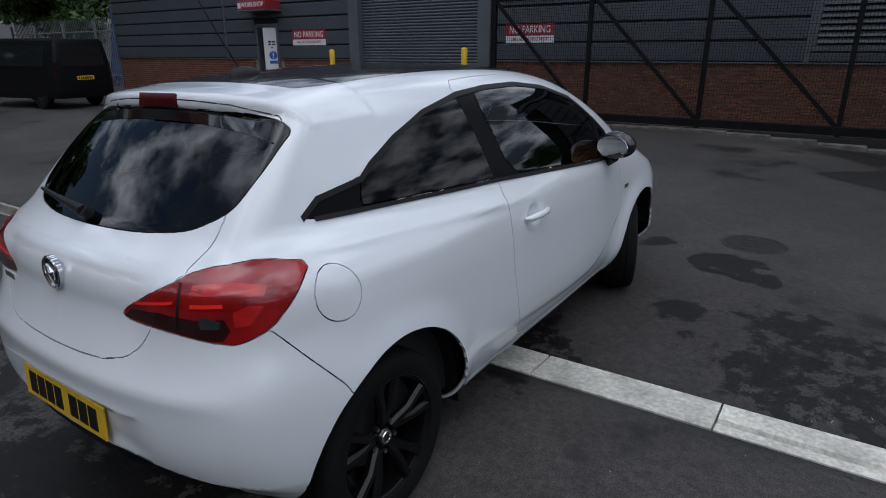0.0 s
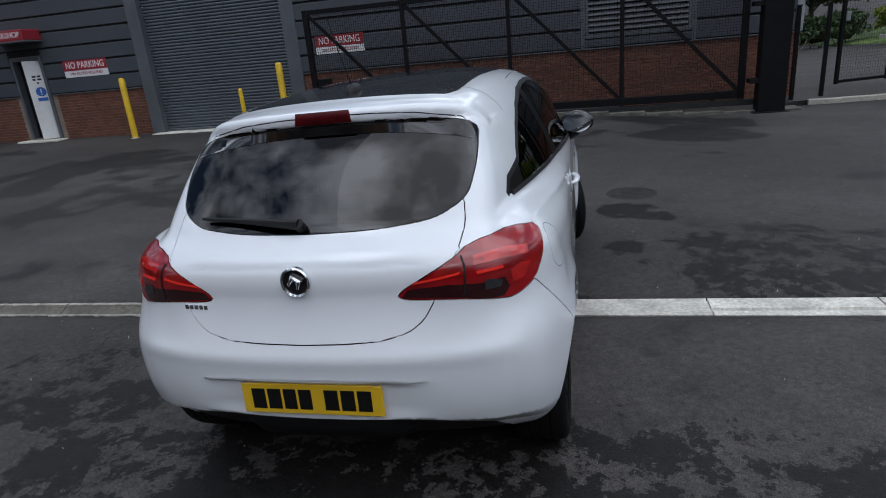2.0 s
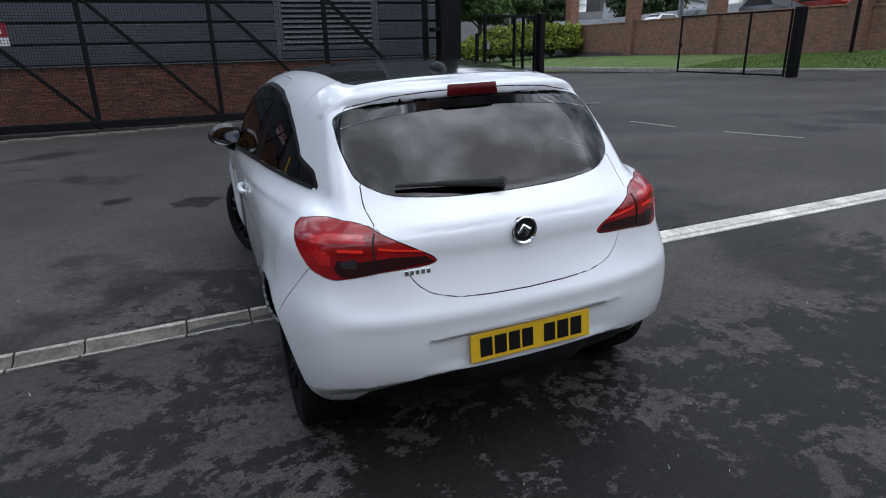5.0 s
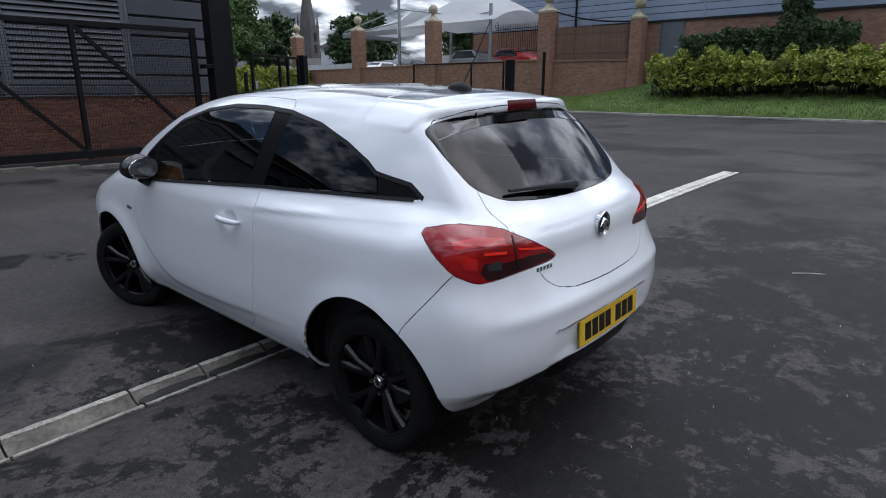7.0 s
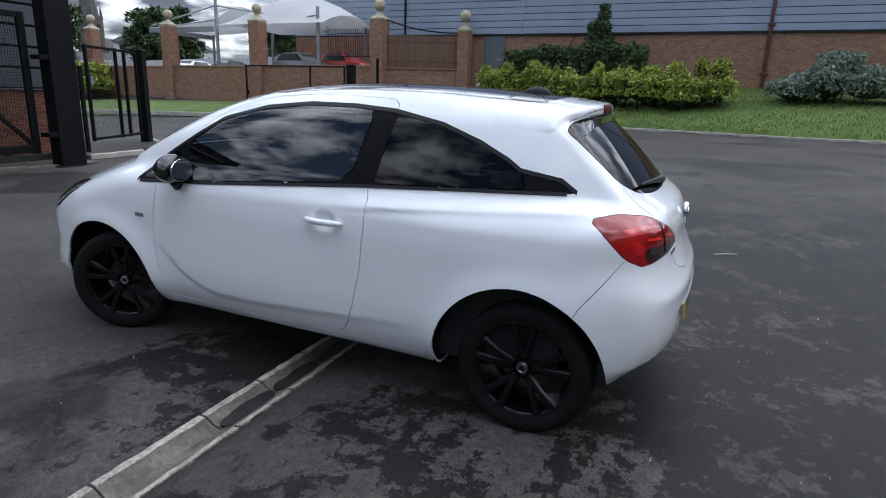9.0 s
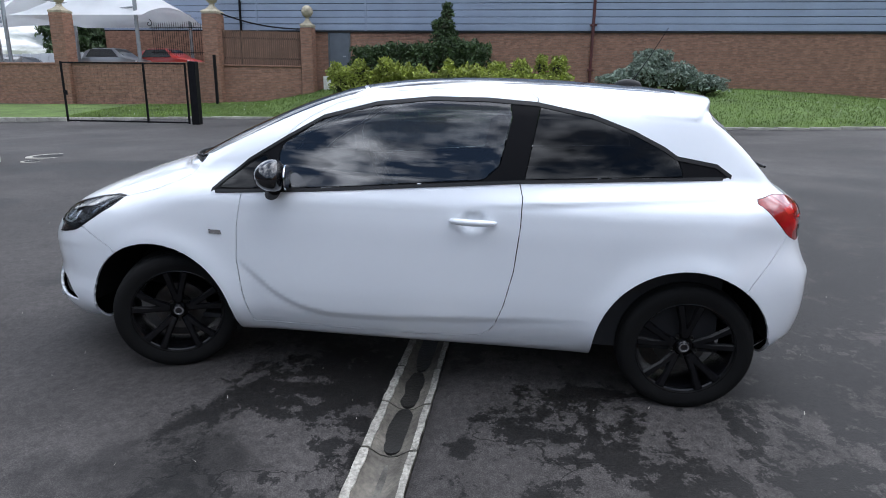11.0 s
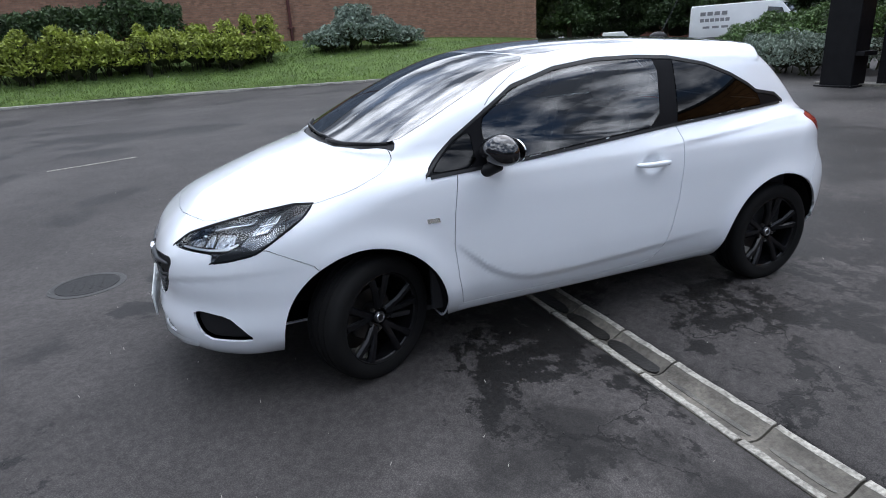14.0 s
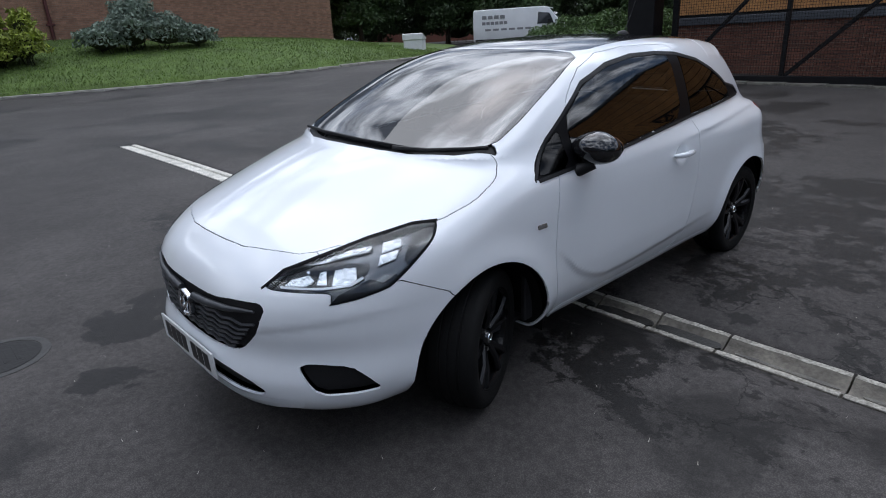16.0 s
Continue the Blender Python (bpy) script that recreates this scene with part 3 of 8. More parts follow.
def letters(text, height, depth, mat, parent, at, name="lettering", stretch=1.0):
    """Plain raised letters in the built-in font, middle of the line at the given place."""
    cu = bpy.data.curves.new(name, "FONT")
    cu.body, cu.size, cu.align_x, cu.align_y, cu.extrude, cu.resolution_u, cu.offset = text, height * 1.38, "CENTER", "CENTER", depth, 3, .012 * height
    tmp = bpy.data.objects.new("scratch", cu)
    scene.collection.objects.link(tmp)
    dg = bpy.context.evaluated_depsgraph_get()
    me = bpy.data.meshes.new_from_object(tmp.evaluated_get(dg))
    bpy.data.objects.remove(tmp)
    bpy.data.curves.remove(cu)
    me.materials.clear()
    me.materials.append(mat)
    ob = part(name, me, None, parent, "")
    ob.matrix_local = at @ Matrix.Diagonal((stretch, 1, 1, 1))
    return ob


def bricks_at(length, z0, z1, holes=(), course=.075, unit=.225):
    """Places of the bricks of a wall in running bond: (middle along the wall, width, middle height)."""
    out = []
    rows = int(round((z1 - z0) / course))
    for r in range(rows):
        z = z0 + (r + .5) * course
        x = -(unit / 2 if r % 2 else 0.0)
        while x < length:
            a, b = max(x, 0), min(x + unit, length)
            x += unit
            if b - a < .03:
                continue
            for h0, h1, v0, v1 in holes:
                if v0 < z < v1 and b > h0 and a < h1:
                    if a < h0 - .03:
                        b = min(b, h0)
                    elif b > h1 + .03:
                        a = max(a, h1)
                    else:
                        a = b
            if b - a > .03:
                out.append(((a + b) / 2, b - a, z))
    return out


def brick_mass(name, places, m, mat, course=.075, proud=.012):
    """Many bricks joined in one mesh, each with its own edges; random tone for each one."""
    c = np.array(places)
    rng = np.random.default_rng(len(c))
    w, h = c[:, 1] / 2 - .005, course / 2 - .005
    d = proud + rng.uniform(-.003, .003, len(c))
    v = np.zeros((len(c), 8, 3))
    for k, (sx, sz, front) in enumerate(((-1, -1, 0), (1, -1, 0), (1, 1, 0), (-1, 1, 0), (-1, -1, 1), (1, -1, 1), (1, 1, 1), (-1, 1, 1))):
        v[:, k, 0] = c[:, 0] + sx * (w - .002 * front)
        v[:, k, 2] = c[:, 2] + sz * (h - .002 * front)
        v[:, k, 1] = -d * front + .01 * (1 - front)
    f = np.array([(4, 5, 6, 7), (0, 1, 5, 4), (1, 2, 6, 5), (2, 3, 7, 6), (3, 0, 4, 7)])
    faces = (np.arange(len(c))[:, None, None] * 8 + f[None]).reshape(-1, 4)
    me = bpy.data.meshes.new(name)
    me.from_pydata(v.reshape(-1, 3).tolist(), [], faces.tolist())
    me.materials.append(mat)
    me.transform(m)
    me.update()
    return me


def island_tone(mat, amount):
    """Lets each joined piece take its own tone."""
    m = mat.copy()
    n, l = m.node_tree.nodes, m.node_tree.links
    geo = n.new("ShaderNodeNewGeometry")
    for node in list(n):
        if node.bl_idname == "ShaderNodeObjectInfo":
            for link in list(node.outputs["Random"].links):
                l.new(geo.outputs["Random Per Island"], link.to_socket)
    return m


BRICK_JOINED, BRICK_BROWN_JOINED = island_tone(BRICK, .2), island_tone(BRICK_BROWN, .2)


def planks(parent, x0, x1, z0, z1, pitch, m, mat, gap=.048, thick=.05, name="cladding_plank"):
    """Horizontal cladding, one board a row, with a dark gap under each."""
    k = int(round((z1 - z0) / pitch))
    me = mesh_of(name, block((x0, -thick, gap / 2), (x1, 0, pitch - gap / 2), .009), mat)
    for i in range(k):
        ob = part(name, me, None, parent)
        ob.matrix_local = m @ Matrix.Translation((0, 0, z0 + i * pitch))


# north building: brick base, grey cladding, roller shutter, louvre, workshop door
NY = 10.8
wall_north = thing("wall_north", "long industrial wall, orange brick base under dark grey cladding", "wall", kind="structure")
NORTH = pose(0, NY, 0)
SH0, SH1, DR0, DR1 = -10.1, -6.2, -14.5, -13.45
bm = bmesh.new()
for a, b in (((-23, 0, -.6), (DR0, .3, 6.0)), ((DR0, 0, 2.32), (DR1, .3, 6.0)), ((DR0, .0, -.6), (DR1, .3, .13)), ((DR1, 0, -.6), (SH0 - .18, .3, 6.0)), ((SH0 - .18, 0, 4.6), (SH1 + .18, .3, 6.0)), ((SH0 - .18, .0, -.6), (SH1 + .18, .3, .06)), ((SH1 + .18, 0, -.6), (5.25, .3, 6.0))):
    block(a, b, 0, NORTH, bm)
part("wall_core", bm, MORTAR, wall_north)
# sheets behind the boards, their black put in for the shadow lines
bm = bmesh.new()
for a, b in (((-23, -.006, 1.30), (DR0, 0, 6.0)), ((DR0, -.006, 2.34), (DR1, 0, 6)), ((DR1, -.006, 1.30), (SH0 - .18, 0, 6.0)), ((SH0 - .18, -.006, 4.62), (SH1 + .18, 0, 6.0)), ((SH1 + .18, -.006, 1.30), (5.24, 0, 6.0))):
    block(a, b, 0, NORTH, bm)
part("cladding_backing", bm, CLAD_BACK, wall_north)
for x0, x1, z0, z1 in ((-23, -16.12, 1.30, 5.3), (-15.98, DR0 - .02, 1.30, 2.50), (-15.98, SH0 - .2, 2.50, 5.3), (DR1 + .02, SH0 - .2, 1.30, 2.50), (SH1 + .2, .86, 1.30, 5.3), (.94, 3.16, 1.30, 1.50), (3.24, 5.12, 1.30, 5.3)):
    planks(wall_north, x0, x1, z0, z1, .40 if z1 - z0 > .3 else .2, NORTH, CLAD_GREY)
planks(wall_north, SH0 - .2, SH1 + .2, 4.7, 5.3, .4, NORTH, CLAD_GREY)
for x in (-16.05, .90, 3.20):
    part("cover_strip", block((x - .04, -.05, 1.29), (x + .04, 0, 5.3), .006, NORTH), JAMB, wall_north)
part("drip_sill", block((-23, -.055, 1.275), (DR0 - .02, .0, 1.30), .004, NORTH), JAMB, wall_north)
part("drip_sill", block((DR1 + .02, -.055, 1.275), (SH0 - .2, .0, 1.30), .004, NORTH), JAMB, wall_north)
part("drip_sill", block((SH1 + .2, -.055, 1.275), (5.25, .0, 1.30), .004, NORTH), JAMB, wall_north)
part("corner_trim", block((5.13, -.06, 1.29), (5.27, .02, 5.3), .01, NORTH), TRIM_GREY, wall_north, "pale grey corner trim")
part("coping", block((-23.1, -.12, 5.3), (5.35, .4, 5.5), .02, NORTH), JAMB, wall_north)
bm = block((5.0, .3, -.6), (5.25, 16, 5.4), 0, NORTH)
part("return_wall", bm, CLAD_GREY, wall_north)
bm = block((-23.0, .3, -.6), (-22.75, 16, 5.4), 0, NORTH)
part("return_wall", bm, CLAD_GREY, wall_north)
part("roof", block((-22.9, .2, 5.25), (5.15, 16, 5.4), 0, NORTH), JAMB, wall_north)

# louvre
louvre = thing("louvre_panel", "grey ventilation louvre with slanted blades in the cladding", "louvre", NORTH, kind="structure")
part("louvre_frame", block((.94, -.045, 1.50), (3.16, -.004, 1.60), .008), JAMB, louvre)
part("louvre_frame", block((.94, -.045, 3.90), (3.16, -.004, 4.00), .008), JAMB, louvre)
for x in (.94, 3.07):
    part("louvre_frame", block((x, -.045, 1.60), (x + .09, -.004, 3.90), .008), JAMB, louvre)
blade = block((1.03, -.05, -.045), (3.07, -.038, .05), .003)
blade.transform(Matrix.Rotation(radians(-32), 4, "X"))
blade = mesh_of("louvre_blade", blade, CLAD_GREY)
for i in range(21):
    part("louvre_blade", blade, None, louvre).matrix_local = Matrix.Translation((0, 0, 1.66 + i * .108))

# roller shutter
shutter = thing("roller_shutter", "closed grey steel roller shutter with ribbed slats", "shutter", NORTH, kind="structure")
zb = .09
prof = [(0, .0), (-.018, .012), (-.026, .035), (-.018, .06), (0, .075)]
bm = bmesh.new()
a = [bm.verts.new((SH0, .13 + q, z)) for q, z in prof]
b = [bm.verts.new((SH1, .13 + q, z)) for q, z in prof]
for k in range(len(prof) - 1):
    bm.faces.new((a[k], b[k], b[k + 1], a[k + 1]))
c0, c1 = [bm.verts.new((x, .16, 0)) for x in (SH0, SH1)]
d0, d1 = [bm.verts.new((x, .16, .075)) for x in (SH0, SH1)]
bm.faces.new((c0, c1, d1, d0))
slat = mesh_of("shutter_slat", bm, SHUTTER, 60)
for i in range(60):
    part("shutter_slat", slat, None, shutter).matrix_local = Matrix.Translation((0, 0, zb + .06 + i * .077))
part("bottom_rail", block((SH0 + .01, .09, zb), (SH1 - .01, .17, zb + .06), .008), JAMB, shutter)
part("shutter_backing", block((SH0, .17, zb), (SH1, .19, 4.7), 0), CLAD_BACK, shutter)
for x in (SH0 - .36, SH1):
    part("door_jamb", block((x, -.07, .02), (x + .36, .16, 4.65), .012), JAMB, shutter, "dark grey steel jamb")
part("head_box", block((SH0 - .2, -.06, 4.45), (SH1 + .2, .16, 4.75), .02), JAMB, shutter)
part("threshold", block((SH0 - .2, -.35, -.1), (SH1 + .2, .12, .085), .012), CONCRETE, shutter, "pale concrete threshold")

# workshop door
door = thing("door_workshop", "dark doorway with a white door leaf standing ajar", "door", NORTH, kind="structure")
for a, b in (((DR0, -.06, .10), (DR0 + .09, .14, 2.32)), ((DR1 - .09, -.06, .10), (DR1, .14, 2.32)), ((DR0 + .09, -.06, 2.23), (DR1 - .09, .14, 2.32))):
    part("door_frame", block(a, b, .008), JAMB, door)
# black sheet added for the darkness of the unlit inside
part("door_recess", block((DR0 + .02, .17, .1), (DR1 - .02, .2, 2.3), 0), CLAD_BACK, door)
leaf = part("door_leaf", block((-.50, -.025, 0), (0, .025, 2.1), .006), SIGN_WHITE, door, "white painted door leaf with marks")
leaf.matrix_local = pose(DR1 - .10, .10, .12, 0, 0, 48)
part("door_disc", lathe([(0, 0), (.004, .12), (-.006, .125)], 28, "z"), SIGN_BLUE, leaf, "round blue sign with a white mark").matrix_local = pose(-.24, -.028, 1.28, 90, 0, 0)
part("disc_mark", block((-.255, -.036, 1.25), (-.225, -.031, 1.36), .003), SIGN_WHITE, leaf)
part("disc_mark", block((-.255, -.036, 1.195), (-.225, -.031, 1.225), .003), SIGN_WHITE, leaf)
part("sign_plate", block((-.36, -.029, 1.03), (-.12, -.0245, 1.12), .001), SIGN_BLUE, leaf, "blue plate")
for x, z, w in ((-.36, 1.66, .09), (-.24, 1.66, .08), (-.36, 1.58, .07), (-.25, 1.58, .10), (-.28, 1.49, .05)):
    part("door_mark", block((x, -.029, z), (x + w, -.0245, z + .05), .001), PLATE_INK, leaf)
part("door_step", block((DR0 - .15, -.45, -.2), (DR1 + .15, -.02, .10), .015), CONCRETE, door, "concrete door step")
sign = thing("workshop_sign", "dark red box sign over the door with white letters", "sign", NORTH)
part("sign_box", block((-14.56, -.62, 2.72), (-13.25, -.036, 2.99), .015), SIGN_RED, sign)
part("sign_edge", block((-14.6, -.635, 2.68), (-13.22, -.036, 2.72), .006), JAMB, sign)
letters("WORKSHOP", .14, .004, SIGN_WHITE, sign, pose(-13.84, -.625, 2.86, 90, 0, 0), stretch=.95)
part("sign_mark", block((-14.52, -.625, 2.77), (-14.38, -.618, 2.93), .002), SIGN_WHITE, sign)


def parking_sign(x0, x1, z0, z1):
    ob = thing("parking_sign", "red and white no parking sign fixed to the cladding", "sign", NORTH, "no parking signs")
    zm = z0 + (z1 - z0) * .40
    part("sign_panel", block((x0, -.052, zm), (x1, -.036, z1), .003), SIGN_RED, ob)
    part("sign_band", block((x0, -.052, z0), (x1, -.036, zm - .002), .003), SIGN_WHITE, ob)
    cx = (x0 + x1) / 2
    letters("NO PARKING", (z1 - zm) * .66, .002, SIGN_WHITE, ob, pose(cx, -.0535, (zm + z1) / 2, 90, 0, 0), stretch=(x1 - x0) / 1.62)
    letters("24hr ACCESS REQUIRED", (zm - z0) * .42, .002, SIGN_RED, ob, pose(cx, -.0535, (zm + z0) / 2 + .005, 90, 0, 0), stretch=(x1 - x0) / 1.42)


parking_sign(-5.4, -4.16, 1.69, 2.11)
parking_sign(-12.8, -11.4, 1.69, 2.12)

# east building on the bank: brown brick under blue-grey cladding
EX = 29.0
EAST = pose(EX, 0, 0, 0, 0, -90)          # along the wall runs towards -y, out of it towards -x
wall_east = thing("wall_east", "brown brick wall with blue-grey cladding above, on the bank", "wall", kind="structure")
Y0, Y1 = -18.0, 16.6
CB = 4.62
bm = bmesh.new()
block((EX, Y0, -.5), (EX + .4, Y1, 9.5), 0, None, bm)
part("wall_core", bm, MORTAR, wall_east)
# black sheet again paints the shadow between the boards
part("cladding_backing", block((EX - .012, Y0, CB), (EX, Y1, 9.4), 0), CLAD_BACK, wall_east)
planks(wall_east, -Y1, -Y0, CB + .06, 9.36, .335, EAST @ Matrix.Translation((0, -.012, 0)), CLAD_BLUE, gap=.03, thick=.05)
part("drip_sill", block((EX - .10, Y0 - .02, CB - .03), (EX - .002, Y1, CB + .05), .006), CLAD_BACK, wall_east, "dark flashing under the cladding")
for y in (8.0, 14.0):
    part("cover_strip", block((EX - .085, y - .05, CB + .05), (EX - .004, y + .05, 9.36), .006), CLAD_BLUE, wall_east)
part("south_wall", block((EX + .4, Y0, -.5), (EX + 14, Y0 + .35, 9.4), 0), BRICK_BROWN, wall_east)
part("plinth", block((EX - .10, Y0 - .05, .4), (EX - .002, Y0 + 5.5, 1.62), .015), STONE, wall_east, "pale plinth along the foot of the wall")
part("roof", block((EX + .1, Y0 + .1, 9.3), (EX + 14, Y1, 9.5), 0), CLAD_BLUE, wall_east)
part("end_wall", block((EX + .4, Y1 - .35, -.5), (EX + 14, Y1, 9.4), 0), BRICK_BROWN, wall_east)
pipe = thing("downpipe", "dark red downpipe with a bracket on the brick wall", "downpipe", kind="structure")
part("pipe", tube([(EX - .11, -3.7, 1.4), (EX - .11, -3.7, 9.3)], .075, 14), DARK_RED, pipe, smooth=50)
for z in (2.75, 4.9, 7.2):
    part("bracket", block((EX - .20, -3.86, z), (EX - .004, -3.54, z + .09), .01), DARK_RED, pipe)
part("pipe_shoe", tube([(EX - .11, -3.7, 1.42), (EX - .25, -3.7, 1.30)], .075, 12), DARK_RED, pipe)
pipe2 = thing("downpipe", "black downpipe on the cladding above the brick wall", "downpipe", kind="structure")
part("pipe", tube([(EX - .12, 14.9, 2.0), (EX - .12, 14.9, 9.3)], .06, 12), BLACK_STEEL, pipe2, smooth=50)
part("bracket", block((EX - .20, 14.78, 4.2), (EX - .004, 15.02, 4.28), .01), BLACK_STEEL, pipe2)
fire_door = thing("door_fire", "plain grey steel door in the brick wall", "door", kind="structure")
part("door_leaf", block((EX - .06, 8.98, 2.35), (EX - .015, 9.98, 4.58), .008), DOOR_GREY, fire_door)
for a, b in (((EX - .08, 8.88, 2.35), (EX - .004, 8.97, 4.6)), ((EX - .08, 9.99, 2.35), (EX - .004, 10.08, 4.6))):
    part("door_frame", block(a, b, .006), JAMB, fire_door)
part("door_handle", block((EX - .10, 9.12, 3.35), (EX - .06, 9.28, 3.40), .006), TRIM_GREY, fire_door)
part("door_step", block((EX - .7, 8.7, 1.0), (EX - .004, 10.2, 2.33), .02), CONCRETE, fire_door)

# the rear wing of the same building, set back behind the car park
wall_rear = thing("wall_east_rear", "brown brick rear wing with blue-grey cladding above the car park", "wall", kind="structure")
RX, RY0, RY1, RB = 38.0, 16.9, 29.5, 5.55
part("wall_core", block((RX, RY0, .5), (RX + .4, RY1, 11.5), 0), BRICK_BROWN, wall_rear)
part("cladding_backing", block((RX - .012, RY0, RB), (RX, RY1, 11.4), 0), CLAD_BACK, wall_rear)
planks(wall_rear, -RY1, -RY0, RB + .06, 11.4, .40, pose(RX - .012, 0, 0, 0, 0, -90), CLAD_BLUE, gap=.03, thick=.05)
part("end_wall", block((RX + .4, RY1 - .35, .5), (RX + 12, RY1, 11.4), 0), BRICK_BROWN, wall_rear)
part("loading_door", block((RX - .06, 18.6, 2.2), (RX - .004, 21.4, 5.2), .01), DOOR_GREY, wall_rear, "dark grey loading door")
# south building behind the second gate
SY = -11.2
SOUTH = pose(0, SY, 0, 0, 0, 180)
wall_south = thing("wall_south", "red brick wall with tan cladding boards above", "wall", kind="structure")
part("wall_core", block((-24, SY - .4, -.5), (4.6, SY, 5.4), 0), MORTAR, wall_south)
part("drip_sill", block((-24, SY - .002, 1.40), (4.62, SY + .07, 1.56), .01), CLAD_GREY, wall_south, "grey flashing strip")
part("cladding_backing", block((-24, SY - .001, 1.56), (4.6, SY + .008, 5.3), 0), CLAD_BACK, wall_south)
planks(wall_south, -4.6, 24, 1.60, 5.3, .37, SOUTH @ Matrix.Translation((0, -.008, 0)), CLAD_TAN, gap=.03, thick=.04)
part("coping", block((-24.1, SY - .5, 5.3), (4.7, SY + .12, 5.5), .02), JAMB, wall_south)
part("return_wall", block((4.3, SY - 16, -.5), (4.6, SY - .4, 5.3), 0), BRICK_BROWN, wall_south)
part("roof", block((-24, SY - 16, 5.2), (4.5, SY - .1, 5.35), 0), JAMB, wall_south)
# west end of the yard, behind the camera: a plain closing wall
wall_west = tagged(new("wall_west", mesh_of("wall_west", block((-34.4, -16, -.5), (-34, 8, 3.2), .02), BRICK_BROWN)), "plain brown brick boundary wall", "wall", kind="structure")
# ---- things: gates, posts and walls of the yard ----
YELLOW = material("yellow_post_paint", (.72, .47, .02), .45, vary=.15, vary_scale=6, fine=.1, fine_scale=50)
GALV = material("galvanised_steel", (.34, .36, .37), .45, .6, vary=.15, vary_scale=4)
MEMBRANE = material("white_membrane", (.78, .79, .80), .55, vary=.06, vary_scale=.8)
VAN_WHITE = material("van_white_paint", (.74, .75, .76), .3, coat=.5, vary=.05, vary_scale=1.5)
VAN_BLACK = material("van_black_paint", (.006, .006, .007), .35, spec=.2)
CAR_SILVER = material("silver_paint", (.30, .31, .32), .3, .5, coat=.6)
CAR_RED = material("red_paint", (.45, .02, .012), .3, coat=.7)
DARK_GLASS = material("dark_window", (.012, .014, .016), .06, spec=.7)
TARP_BLUE = material("blue_tarpaulin", (.05, .12, .32), .6, vary=.25, vary_scale=2)
BARK = material("bark", (.075, .058, .042), .9, vary=.3, vary_scale=8, bump=.8, bump_scale=25)
LEAF_DARK = island_tone(material("dark_leaves", (.042, .075, .022), .6, vary=.35, vary_scale=1.2, by_piece=.35), .3)
LEAF_MID = island_tone(material("green_leaves", (.070, .125, .030), .6, vary=.35, vary_scale=1.2, by_piece=.35), .3)
LEAF_YELLOW = island_tone(material("yellow_green_leaves", (.23, .275, .034), .6, vary=.35, vary_scale=1.6, by_piece=.35), .3)
LEAF_SILVER = island_tone(material("grey_green_leaves", (.17, .215, .165), .7, vary=.3, vary_scale=1.6, by_piece=.3), .3)
# dark tone of the stems, and of the painted shade inside shrubs
TWIG_SHADE = material("twig_shade", (.030, .034, .014), .9, vary=.3, vary_scale=5)
CHURCH = material("dark_church_stone", (.10, .095, .09), .9, vary=.25, vary_scale=.2)
MARK_GREY = material("grey_marking", (.22, .22, .23), .5)
FAR_WHITE = material("far_white_sheeting", (.60, .62, .64), .7, vary=.08, vary_scale=.3)


def bollard(x, y, top, r):
    z = float(land(x, y))
    ob = thing("bollard", "yellow painted steel bollard with a domed top", "bollard", pose(x, y, z), "yellow bollards")
    h = top - z
    part("post", lathe([(-.2, r), (h - .05, r), (h - .02, r * .85), (h, r * .4), (h + .003, 0)], 20, "z"), YELLOW, ob, smooth=40)
    part("collar", lathe([(-.1, r * 1.5), (.012, r * 1.5), (.02, r * 1.05), (.02, r)], 20, "z"), CONCRETE, ob)


bollard(-5.97, 9.8, 1.60, .075)
bollard(-7.5, 10.52, 1.07, .055)
bollard(-10.53, 10.1, 1.57, .075)


def wire_mesh(x0, x1, z0, z1, pitch, r=.0042):
    """A fine welded mesh in the plane y = 0."""
    v, f = [], []

    def wire(p, q, ax):
        k = len(v)
        for c in (p, q):
            for a in (0, 2.1, 4.2):
                u, w = r * math.cos(a), r * math.sin(a)
                v.append((c[0] + (u if ax == "z" else 0), w, c[1] + (u if ax == "x" else 0)))
        for j in range(3):
            f.append((k + j, k + (j + 1) % 3, k + 3 + (j + 1) % 3, k + 3 + j))
    for x in np.arange(x0, x1, pitch):
        wire((x, z0), (x, z1), "z")
    for z in np.arange(z0, z1, pitch):
        wire((x0, z), (x1, z), "x")
    me = bpy.data.meshes.new("wire_mesh")
    me.from_pydata(v, [], f)
    me.materials.append(BLACK_STEEL)
    return me


